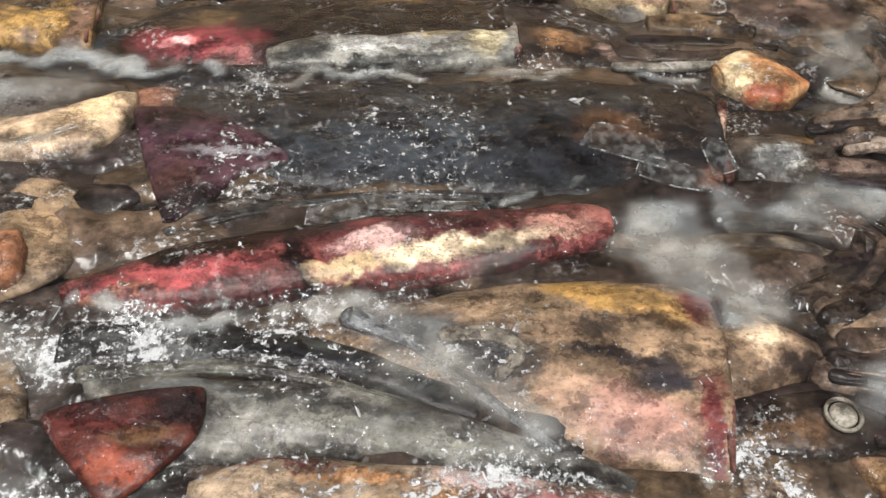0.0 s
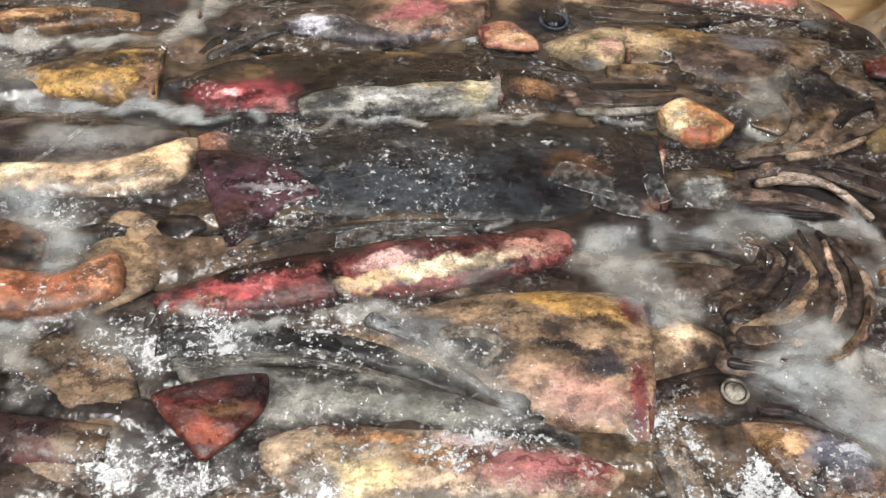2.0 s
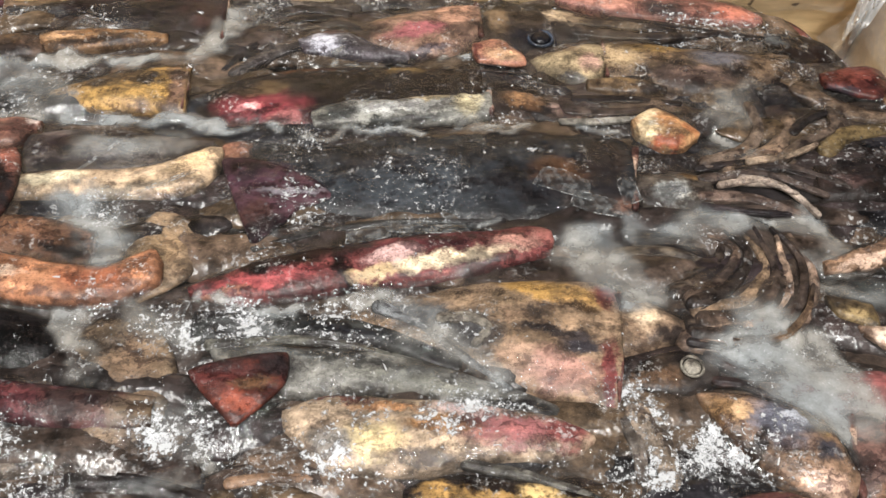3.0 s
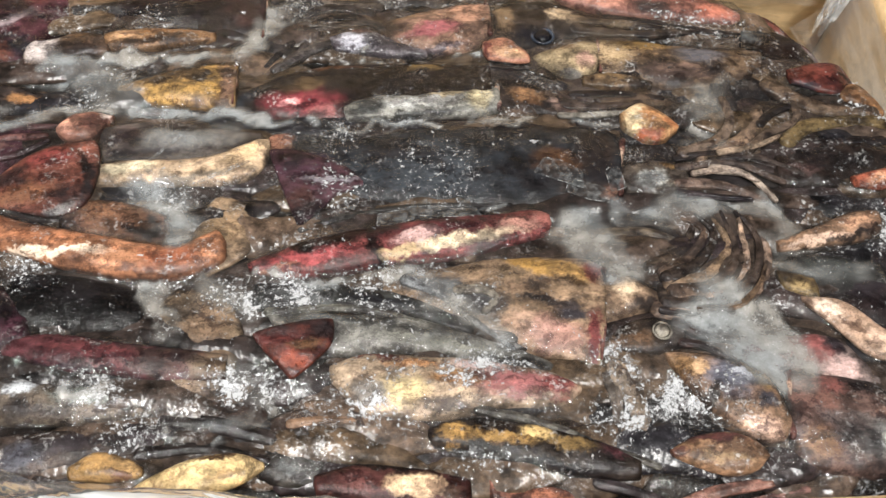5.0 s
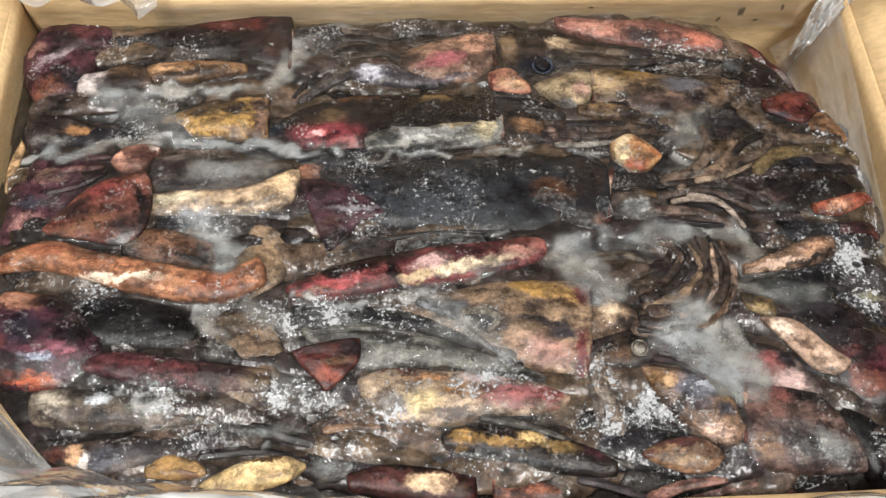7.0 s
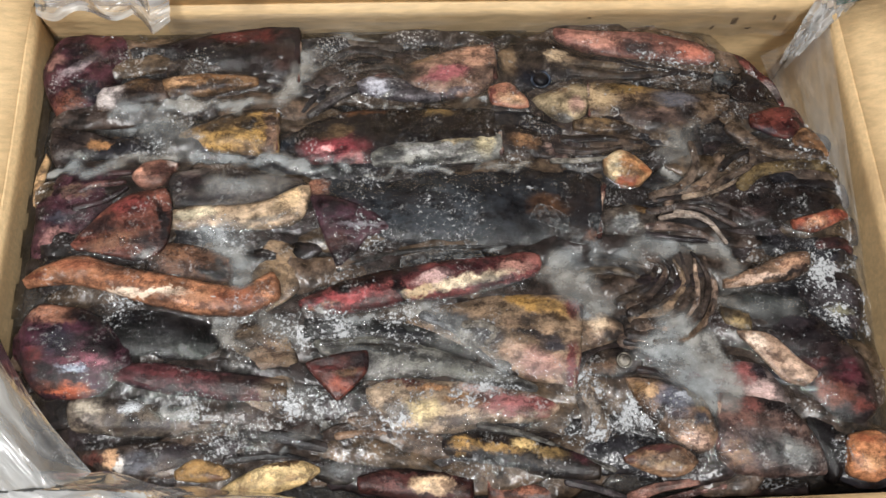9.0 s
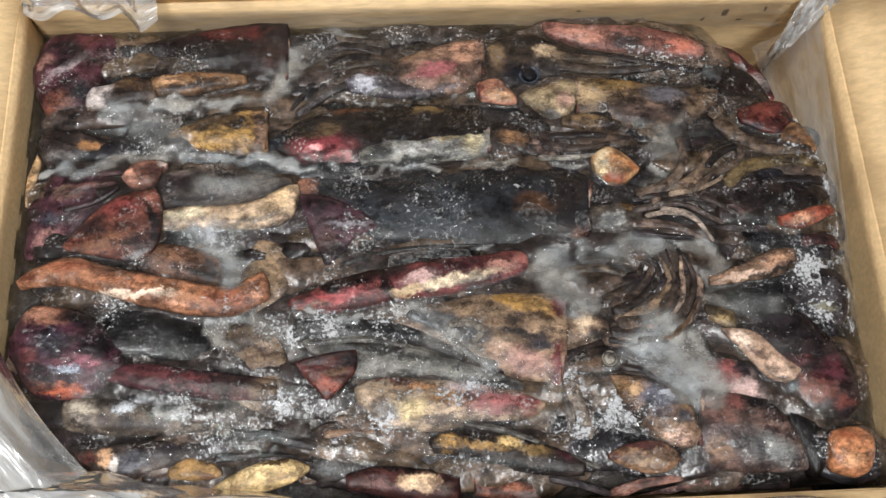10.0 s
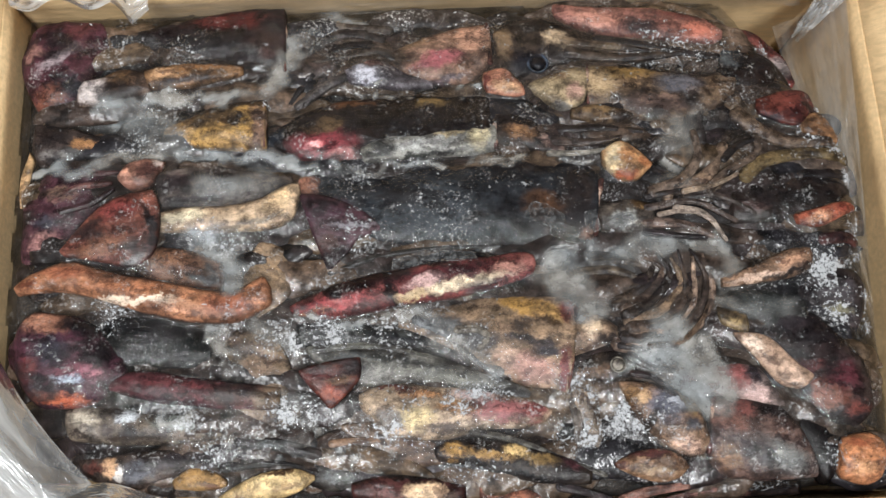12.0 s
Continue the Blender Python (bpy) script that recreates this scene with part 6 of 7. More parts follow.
body(q, "mantle", [(-228.8, -96.6, -224.9, -116.3), (-215.6, -95.0, -213.2, -118.1), (-192.0, -96.5, -189.8, -120.9), (-157.9, -102.5, -156.7, -120.8), (-125.8, -110.5, -125.4, -120.0)], 1, "62564a",
     [(-218.2, -102.4, 8.7, 7.5, "b0a28e"), (-191.4, -103.4, 7.4, 3.8, "b4b8bc"), (-154.2, -108.8, 21.5, 3.8, "98a29a"), (-190.3, -115.6, 18.0, 2.4, "44362c"), (-204.1, -109.7, 6.7, 3.4, "4a3e36")])
body(q, "head", [(-222.2, -125.6, -214.2, -139.6), (-202.6, -125.7, -198.9, -146.6), (-183.0, -123.8, -181.0, -147.3), (-156.6, -122.8, -155.4, -141.9), (-125.2, -126.0, -124.7, -137.9)], 0, "4c3f38",
     [(-201.7, -134.3, 4.6, 5.6, "c8986a"), (-196.4, -135.1, 2.9, 4.3, "bcb4ac"), (-184.0, -135.3, 9.8, 6.6, "5c5c66"), (-166.0, -131.1, 14.5, 4.6, "4a4246"), (-212.2, -133.2, 7.2, 3.3, "6c3a30"), (-142.8, -132.0, 13.3, 2.6, "2c2426")])
arm(q, [(-123.4, -121.4), (-99.8, -124.3), (-75.6, -131.2)], 10.1, 7.4, 0, "342d2b")
q = squid("ochre and brown squid arms by the plastic liner", -150.0, -142.3)
body(q, "head", [(-162.0, -141.0, -160.9, -147.5), (-151.9, -135.2, -149.7, -148.9), (-138.5, -138.4, -138.0, -148.7), (-131.7, -142.2, -131.5, -147.4)], 2, "a27c46",
     [(-150.5, -141.5, 7.9, 3.9, "b88a46"), (-139.4, -146.7, 6.6, 2.3, "74503c")])
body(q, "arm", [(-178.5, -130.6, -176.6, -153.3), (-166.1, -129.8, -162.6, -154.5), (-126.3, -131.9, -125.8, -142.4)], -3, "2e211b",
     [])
q = squid("pale cream spindle-shaped squid mantle", -105.7, -144.9)
body(q, "mantle", [(-138.9, -155.4, -137.5, -158.0), (-122.4, -145.2, -118.6, -158.4), (-106.1, -139.6, -102.3, -156.9), (-88.8, -138.6, -87.0, -152.4), (-78.8, -142.6, -78.8, -146.9)], 4, "b89a62",
     [(-106.0, -143.8, 14.6, 2.0, "d4b87c"), (-96.1, -139.7, 14.6, 1.6, "684a2c"), (-125.3, -154.7, 9.8, 2.2, "9c7a4c"), (-92.6, -149.6, 11.2, 1.9, "8e7044")])
arm(q, [(-132.7, -136.3), (-106.2, -134.7), (-77.5, -141.0)], 7.3, 4.0, 0, "2a201d")
q = squid("brown-red squid with a cream flank", -22.6, -156.0)
body(q, "mantle", [(-54.5, -148.5, -52.9, -158.8), (-36.1, -144.9, -33.2, -163.5), (-12.7, -146.5, -13.4, -166.8), (11.3, -151.1, 10.4, -167.8)], 2, "502b28",
     [(-11.1, -156.7, 12.0, 4.8, "d8b286"), (-36.3, -155.7, 14.0, 2.9, "703e38"), (-19.4, -146.9, 22.1, 2.0, "1e1614"), (4.2, -159.9, 6.7, 3.9, "5a4234")])
q = squid("dark squid with an ochre streak", 50.3, -138.4)
body(q, "mantle", [(-3.5, -128.9, -2.2, -138.0), (15.6, -124.2, 17.8, -143.7), (42.8, -128.6, 42.7, -151.3), (69.7, -136.4, 69.5, -155.6), (90.0, -145.5, 88.8, -156.4)], 2, "332a24",
     [(6.9, -132.7, 8.9, 4.4, "b88a3e"), (29.3, -135.5, 14.3, 3.0, "a47c3a"), (44.4, -134.1, 6.8, 3.0, "c8a460"), (59.7, -139.7, 10.9, 3.0, "8c6e3a"), (80.2, -141.2, 8.6, 5.7, "6e3840"), (51.4, -149.7, 21.7, 2.6, "17191d"), (17.8, -144.1, 14.9, 2.3, "5c5e62")])
arm(q, [(19.2, -121.3), (46.3, -128.4), (72.7, -140.2), (99.0, -151.2)], 4.8, 3.4, 1, "5c5850")
q = squid("wrinkled brown skin folds beside the ringed eye", 132.6, -86.5)
arm(q, [(122.0, -79.7), (133.7, -86.7), (147.6, -90.0)], 6.5, 3.6, 2, "3e302c")
arm(q, [(122.3, -90.6), (134.5, -93.9), (149.0, -105.1)], 5.0, 2.9, 2, "5c4038")
arm(q, [(115.6, -72.9), (129.6, -76.3), (138.9, -83.2)], 4.4, 2.2, 3, "2a2220")
q = squid("thin pale tentacles across the yellow and grey squid", -7.0, -51.4)
arm(q, [(-80.3, -67.1), (-38.0, -66.3), (0.5, -77.8), (27.9, -93.1)], 5.4, 2.1, 1.5, "66645a")
arm(q, [(-12.6, -50.9), (4.9, -60.4), (21.9, -76.3), (38.7, -90.6)], 5.9, 2.2, 2, "646668")
arm(q, [(-66.3, -17.2), (-33.2, -7.9), (7.6, -4.3), (44.9, -4.6)], 5.3, 1.9, 0.5, "3a3836")
q = squid("tan oval squid tail", 130.6, -147.3)
body(q, "mantle", [(105.7, -144.1, 106.3, -147.5), (117.9, -138.2, 117.6, -153.2), (135.4, -137.2, 132.5, -157.1), (147.1, -142.7, 143.9, -154.9), (150.3, -147.2, 149.1, -150.5)], 4, "9a7250",
     [(125.4, -139.2, 18.7, 3.0, "6a3a38"), (130.0, -150.8, 13.7, 2.7, "c09a6c"), (108.3, -145.6, 4.1, 3.0, "684238")], cap=0.1)
q = squid("small orange-pink squid tail at the front edge", 100.7, -163.6)
body(q, "mantle", [(23.4, -152.8, 23.9, -165.1), (40.7, -155.1, 41.5, -167.8), (61.9, -160.2, 61.1, -169.2)], 1, "784c3e",
     [(43.7, -160.1, 12.8, 3.6, "b06a4a"), (53.4, -165.7, 8.0, 2.6, "8c7874")])
arm(q, [(109.9, -168.0), (124.9, -162.7), (150.0, -159.8)], 8.6, 4.6, 1, "966656")
arm(q, [(120.2, -172.2), (144.8, -166.8), (166.7, -163.1)], 5.3, 3.3, 1, "6e4e48")
arm(q, [(71.1, -156.7), (87.6, -161.2), (107.2, -167.9)], 6.0, 4.0, 0, "504648")
q = squid("tan squid arm between frost crumbs", 88.9, -122.1)
arm(q, [(89.1, -103.0), (94.9, -120.7), (97.6, -145.2)], 15.5, 7.1, 1, "82705e")
arm(q, [(83.1, -106.3), (85.2, -120.3), (83.4, -137.3)], 7.0, 4.2, 0, "6e6258")
q = squid("dark brown squid seen at the front edge of the block", 62.5, -155.8)
body(q, "mantle", [(163.3, -159.0, 160.8, -173.9), (190.8, -160.1, 187.8, -176.3), (222.9, -160.0, 219.4, -176.3)], -2, "443430",
     [(179.6, -164.2, 11.7, 4.0, "6e4840")])
body(q, "mantle", [(-79.6, -134.4, -79.4, -150.7), (-66.2, -133.2, -64.5, -154.5), (-52.8, -138.7, -52.9, -151.8)], -2, "3c3834",
     [(-66.2, -144.8, 8.0, 3.9, "6a6c6c")])

# ---- squid lying deeper in the ice, seen in the gaps ----
rnd = random.Random(5)
uv, uf = [], []
y = -0.166
while y < 0.17:
    x = -0.27 + rnd.uniform(0, 0.03)
    while x < 0.275:
        ln, w = rnd.uniform(35, 95), rnd.uniform(13, 24)
        mx, my = x * 1000 + ln / 2, y * 1000 + rnd.uniform(-5, 5)
        a = rnd.uniform(-0.3, 0.3)
        if shape_edge(mx / 1000, my / 1000) > 0.012:
            dx, dy = ln / 2 * math.cos(a), ln / 2 * math.sin(a)
            bm = tube((mx - dx, my - dy), (mx + rnd.uniform(-9, 9), my + rnd.uniform(-12, 12)), (mx + dx, my + dy), (w * rnd.uniform(0.4, 1), w, w * rnd.uniform(0.3, 1)),
                      rnd.uniform(-8, -2), 0.25, rnd.choice((3, 5, 7)), 1.3, rnd.uniform(0, 90), 26, 14)
            bm.verts.index_update()
            HEAPS.append(([v.co.copy() for v in bm.verts], [[v.index for v in f.verts] for f in bm.faces]))
            n0 = len(uv)
            uv.extend(HEAPS[-1][0])
            uf.extend([[i + n0 for i in f] for f in HEAPS[-1][1]])
            bm.free()
        x += ln / 1000 * rnd.uniform(0.55, 0.9)
    y += rnd.uniform(0.010, 0.015)
um = bpy.data.meshes.new("frozen_squid_pieces")
um.from_pydata(uv, [], uf)
um.materials.append(deep_skin())
for poly in um.polygons:
    poly.use_smooth = True
tagged(new("frozen_squid_pieces", um), "dark brown squid bodies and arms lying deeper in the ice", "squid", kind="stuff")

# ---- ice over and between the squid ----
from mathutils.bvhtree import BVHTree
verts, faces = [], []
for vs, fs in HEAPS:
    n0 = len(verts)
    verts.extend(vs)
    faces.extend([[i + n0 for i in f] for f in fs])
tree = BVHTree.FromPolygons(verts, faces)
STEP = 0.002
NX, NY = int(0.60 / STEP), int(0.37 / STEP)
top = np.zeros((NY + 1, NX + 1))
deep = np.zeros((NY + 1, NX + 1))
down = Vector((0, 0, -1))
for j in range(NY + 1):
    for i in range(NX + 1):
        x, y = -0.295 + i * STEP, -0.185 + j * STEP
        lowest = LEVEL - 0.014 + sink(x, y)
        hit = tree.ray_cast(Vector((x, y, 0.3)), down)[0]
        top[j, i] = max(hit.z if hit else 0, lowest)
        deep[j, i] = sink(x, y)


def blurred(a, sigma):
    n = int(3 * sigma)
    k = np.exp(-0.5 * (np.arange(-n, n + 1) / sigma) ** 2)
    k /= k.sum()
    a = np.apply_along_axis(lambda r: np.convolve(np.pad(r, n, mode="edge"), k, "valid"), 1, a)
    return np.apply_along_axis(lambda r: np.convolve(np.pad(r, n, mode="edge"), k, "valid"), 0, a)


milk = np.zeros_like(top)
gx, gy = np.meshgrid(-0.295 + STEP * np.arange(NX + 1), -0.185 + STEP * np.arange(NY + 1))

drift = [np.array([[0.009 * noise.fractal(Vector((x * 45, y * 60, z)), 1.0, 2.0, 3) for x in gx[0]] for y in gy[:, 0]]) for z in (2.5, 9.5)]


def cloud(x0, y0, x1, y1, w, amount):
    """A band of trapped air in the ice, from one place to another (mm)."""
    global milk
    x0, y0, x1, y1, w = (v / 1000 for v in (x0, y0, x1, y1, w))
    dx, dy = x1 - x0, y1 - y0
    u = np.clip(((gx - x0) * dx + (gy - y0) * dy) / (dx * dx + dy * dy), 0, 1)
    r = np.hypot(gx + drift[0] - x0 - u * dx, gy + drift[1] - y0 - u * dy) / (w / 2)
    milk = np.maximum(milk, 1.05 * amount * np.exp(-r ** 2 * 0.8))


cloud(-224.7, 99.9, -105.7, 111.9, 9.1, 0.8)
cloud(-105.7, 111.9, -85.7, 148.0, 15.3, 0.5)
cloud(-215.3, 101.9, -169.6, 76.8, 20.8, 0.5)
cloud(-257.5, 57.4, -169.1, 69.0, 9.5, 0.6)
cloud(-169.2, 70.3, -89.2, 61.1, 8.9, 0.6)
cloud(-112.1, 64.2, -66.3, 52.9, 7.3, 0.8)
cloud(-66.3, 52.0, -5.2, 51.4, 4.8, 0.5)
cloud(-5.0, 55.7, 107.5, 52.2, 4.9, 0.5)
cloud(-30.9, 105.9, 37.4, 103.6, 3.8, 0.6)
cloud(-148.8, 42.2, -111.5, 45.5, 18.2, 0.45)
cloud(-145.2, 9.5, -129.4, -18.4, 21.4, 0.6)
cloud(-137.4, -53.9, -130.4, -77.7, 10.8, 0.95)
cloud(80.5, -24.6, 100.2, -48.4, 21.4, 0.75)
cloud(104.3, -11.5, 130.9, -10.2, 14.0, 0.5)
cloud(138.5, -10.4, 188.8, -5.8, 11.0, 0.5)
cloud(144.1, -76.8, 165.6, -102.2, 31.5, 0.85)
cloud(173.3, -77.0, 177.5, -95.4, 13.3, 0.6)
cloud(187.8, -11.8, 192.7, -27.9, 14.2, 0.6)
cloud(185.7, -47.2, 226.0, -52.3, 17.5, 0.35)
cloud(170.1, 75.9, 158.8, 38.8, 19.6, 0.35)
cloud(187.6, 84.6, 164.5, 64.9, 15.5, 0.35)
cloud(-84.7, -46.7, -9.0, -49.5, 4.4, 0.75)
cloud(-9.0, -49.5, 32.1, -83.2, 13.2, 0.5)
cloud(-59.2, -71.1, 38.3, -94.9, 7.8, 0.3)
cloud(-106.7, -120.0, -32.5, -133.5, 6.1, 0.3)
cloud(-139.9, -123.8, -86.2, -134.8, 3.7, 0.6)
cloud(-167.7, -106.3, -133.8, -112.9, 7.5, 0.7)
cloud(-82.5, 148.0, -64.4, 167.1, 20.3, 0.4)
cloud(-98.9, 162.7, -1.0, 161.2, 9.8, 0.4)
cloud(207.6, -145.4, 223.6, -153.4, 12.4, 0.4)
cloud(-66.3, -5.4, 0.3, -0.9, 4.2, 0.4)
cloud(18.8, -3.0, 67.4, -4.4, 3.5, 0.4)
cloud(-112.2, -52.9, -87.3, -64.7, 14.4, 0.4)
cloud(-100.4, -99.8, -83.2, -114.1, 13.8, 0.4)
surface = np.maximum(0.45 * blurred(top, 1.2) + 0.55 * blurred(top, 3.5), LEVEL - 0.007 + deep) + 0.0004 + 0.0026 * milk
depth = np.maximum(surface - top, 0)
PATCHES = []    # frosted places: x, y, radius in mm, how many crumbs
rime = np.zeros_like(top)


def frost(x, y, r, count):
    global rime
    PATCHES.append((x, y, r, count))
    rime = np.maximum(rime, min(1.0, count / 230) * np.exp(-((gx - x / 1000) ** 2 + (gy - y / 1000) ** 2) / (r / 1000 * 0.75) ** 2))


frost(115.0, -114.0, 9.0, 330)
frost(109.0, -123.0, 9.0, 330)
frost(122.0, -122.0, 8.0, 300)
frost(84.2, -95.8, 7.0, 260)
frost(91.0, -104.0, 8.0, 220)
frost(-93.5, -106.9, 10.0, 300)
frost(-100.0, -100.0, 9.0, 200)
frost(-66.2, -58.1, 11.0, 240)
frost(-88.0, -62.0, 10.0, 240)
frost(23.9, -100.7, 10.0, 280)
frost(10.0, -106.0, 12.0, 220)
frost(-32.1, -116.0, 14.0, 200)
frost(91.4, -127.4, 12.0, 220)
frost(-154.2, -108.1, 13.0, 160)
frost(275.0, 53.5, 7.0, 340)
frost(283.0, 35.8, 6.0, 340)
frost(281.6, 1.9, 7.0, 340)
frost(257.0, 114.0, 7.0, 340)
frost(241.0, 134.0, 7.0, 200)
frost(256.3, 120.5, 9.5, 220)
frost(261.9, 105.4, 7.7, 160)
frost(268.5, 84.1, 5.9, 100)
frost(280.1, 58.9, 6.6, 160)
frost(284.6, 34.6, 5.6, 140)
frost(287.4, 10.7, 5.5, 180)
frost(285.1, -16.3, 6.2, 220)
frost(281.5, -46.3, 6.0, 220)
frost(281.4, -68.4, 5.9, 160)
frost(-100.9, -58.7, 16.1, 110)
frost(-68.8, -54.7, 21.6, 120)
frost(-29.5, -58.3, 25.2, 120)
frost(-76.5, -105.5, 17.2, 120)
frost(-27.7, -111.2, 30.9, 100)
frost(-49.0, -123.8, 20.3, 60)
frost(94.3, -123.6, 20.6, 150)
frost(130.1, -118.4, 19.0, 170)
frost(90.0, -92.2, 10.6, 80)
frost(-45.1, 40.2, 23.5, 50)
frost(-45.8, 9.2, 22.9, 90)
frost(6.1, 14.7, 42.4, 60)
frost(-0.3, 38.4, 23.6, 25)
frost(-133.7, 5.4, 19.0, 70)
frost(-205.6, 153.1, 25.7, 90)
frost(-162.9, 147.2, 25.6, 60)
frost(-204.3, -37.9, 18.2, 120)
frost(258.1, -30.3, 22.8, 340)
frost(265.6, -53.0, 18.6, 320)
frost(285.5, -0.9, 9.8, 180)
frost(261.9, 118.1, 15.1, 320)
frost(244.6, 136.0, 17.4, 110)
frost(279.4, 54.9, 10.2, 140)
frost(261.4, 63.8, 16.4, 120)
frost(177.8, 142.9, 39.2, 110)
frost(208.4, 133.1, 17.3, 60)
frost(-14.2, 66.8, 36.2, 40)
frost(-190.9, 73.9, 24.1, 60)
frost(-108.6, 99.0, 12.3, 40)
frost(-138.6, -126.4, 20.2, 90)
frost(-190.9, -103.7, 13.7, 60)
frost(23.0, -144.0, 26.7, 70)
frost(243.5, -144.2, 12.0, 90)
frost(195.1, -162.1, 26.7, 90)
frost(76.2, -129.6, 17.0, 80)
frost(36.1, -100.2, 17.4, 80)
frost(15.1, -95.8, 14.0, 80)
frost(-61.1, -24.0, 25.9, 50)
frost(-246.2, 125.1, 16.7, 40)
frost(-222.9, -85.0, 10.5, 20)
frost(39.5, 76.8, 16.3, 50)
frost(99.2, 58.2, 20.1, 50)
frost(147.9, 122.5, 25.6, 50)
frost(-58.5, 130.5, 21.2, 50)
frost(-153.0, -98.5, 24.1, 60)
frost(-125.9, -43.2, 21.8, 40)
frost(63.4, 35.7, 23.6, 25)
frost(-74.9, 45.4, 11.8, 60)
frost(-173.0, 97.5, 32.8, 50)
frost(24.0, -64.3, 21.6, 60)
frost(-4.0, -48.5, 21.8, 60)
# the depth term thickens that dark tint in crevices, painting soft shaded edges
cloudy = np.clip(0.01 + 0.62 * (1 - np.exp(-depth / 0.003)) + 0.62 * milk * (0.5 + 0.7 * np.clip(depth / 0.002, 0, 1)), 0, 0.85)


def at_grid(a, x, y):
    return float(a[min(NY, max(0, round((y + 0.185) / STEP))), min(NX, max(0, round((x + 0.295) / STEP)))])


bm = grid_sheet(STEP, lambda x, y: at_grid(surface, x, y) + 0.0007 * noise.fractal(Vector((x * 160, y * 220, 3)), 1.0, 2.0, 3), lambda x, y: shape_edge(x, y) > -0.001, None)
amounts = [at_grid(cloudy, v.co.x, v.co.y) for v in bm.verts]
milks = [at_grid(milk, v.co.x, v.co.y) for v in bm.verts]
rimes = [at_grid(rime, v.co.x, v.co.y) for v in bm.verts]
glaze = part("ice_glaze", bm, glaze_material(), block, "thin clear to milky wet ice glaze with painted shade in the gaps")
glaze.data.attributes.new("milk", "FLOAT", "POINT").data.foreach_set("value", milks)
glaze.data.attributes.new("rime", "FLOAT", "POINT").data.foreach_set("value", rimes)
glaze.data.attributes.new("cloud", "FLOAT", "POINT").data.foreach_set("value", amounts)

# frost crumbs
rnd = random.Random(11)
cv, cf = [], []


def crumb(x, y, size):
    """A small flat broken flake, standing at a chance angle in the surface."""
    z = max(at_grid(surface, x, y), at_grid(top, x, y)) + size * 0.12
    turn = Euler((rnd.uniform(-0.9, 0.9), rnd.uniform(-0.9, 0.9), rnd.uniform(0, 6.28))).to_matrix()
    n0, n = len(cv), rnd.choice((4, 5, 5, 6))
    long = rnd.choice((1, 1.2, 1.6, 2.6))
    for h in (-0.13, 0.13):
        for i in range(n):
            a = 6.283 * i / n
            r = size * rnd.uniform(0.3, 0.6)
            cv.append(Vector((x, y, z)) + turn @ Vector((r * math.cos(a) * long, r * math.sin(a) / long ** 0.5, h * size)))
    cf.append([n0 + n - 1 - i for i in range(n)])
    cf.append([n0 + n + i for i in range(n)])
    for i in range(n):
        cf.append([n0 + i, n0 + (i + 1) % n, n0 + n + (i + 1) % n, n0 + n + i])


def clump(x, y, count, reach, mean):
    """A few flakes that grew together."""
    for _ in range(count):
        px, py = x + rnd.gauss(0, reach), y + rnd.gauss(0, reach)
        if shape_edge(px, py) > 0.001:
            crumb(px, py, min(0.0030, 0.0003 + rnd.expovariate(1 / mean)))


for x, y, r, count in PATCHES:
    for _ in range(int(count * 0.5)):
        a, d = rnd.uniform(0, 6.283), abs(rnd.gauss(0, 0.62)) * r / 1000
        px, py = x / 1000 + d * math.cos(a), y / 1000 + d * math.sin(a)
        if noise.noise(Vector((px * 150, py * 150, 5))) > -0.15:
            clump(px, py, rnd.choice((1, 1, 2, 3, 5)), 0.0009, 0.00026)
for _ in range(800):
    clump(rnd.uniform(-0.27, 0.28), rnd.uniform(-0.165, 0.17), rnd.choice((1, 1, 1, 2, 5)), 0.0006, 0.00028)
fm = bpy.data.meshes.new("frost")
fm.from_pydata(cv, [], cf)
fm.materials.append(frost_material())
tagged(new("frost", fm), "white frost crumbs and ice flakes scattered over the frozen squid", "frost", kind="stuff")


# ---- the polythene liner ----
def sheet(name, nu, nv, size, place, material, parent, label=""):
    bm = bmesh.new()
    vs = [[bm.verts.new(place(i / nu, j / nv)) for i in range(nu + 1)] for j in range(nv + 1)]
    for j in range(nv):
        for i in range(nu):
            bm.faces.new((vs[j][i], vs[j][i + 1], vs[j + 1][i + 1], vs[j + 1][i]))
    ob = part(name, bm, material, parent, label)
    fold_at = ob.data.attributes.new("fold", "FLOAT_VECTOR", "POINT")
    fold_at.data.foreach_set("vector", [c for j in range(nv + 1) for i in range(nu + 1) for c in (i * size[0] / nu, j * size[1] / nv, 0.1 * size[0])])
    return ob


def ridge(p, f, s=0.0):
    """Sharp crumple lines, 0 to 1."""
    return 1 - min(1, abs(noise.noise(Vector((p[0] * f[0], p[1] * f[1], s)))) * 3.2)


liner = thing("plastic_liner", "crumpled clear polythene liner bag tucked round the block", "plastic liner", (0, 0, 0.0))
milky = film_material("polythene", 0.36, 0.9)
thin = film_material("polythene_thin", 0.13, 0.6)
bunched = film_material("polythene_bunched", 0.75, 0.6)


def front_edge(x):
    return -0.1435 - 0.036 * (1 - math.exp(-max(0, x + 0.2) / 0.15)) + 0.004 * noise.noise(Vector((x * 22, 0, 4)))


def over_wall(gone, room):
    """Height of a film that lies on the ice and climbs over the carton wall."""
    k = max(0.0, min(1.0, gone / max(0.003, room)))
    return LEVEL + 0.008 + (RIM + 0.003 - LEVEL) * (1 - (1 - k) ** 2)


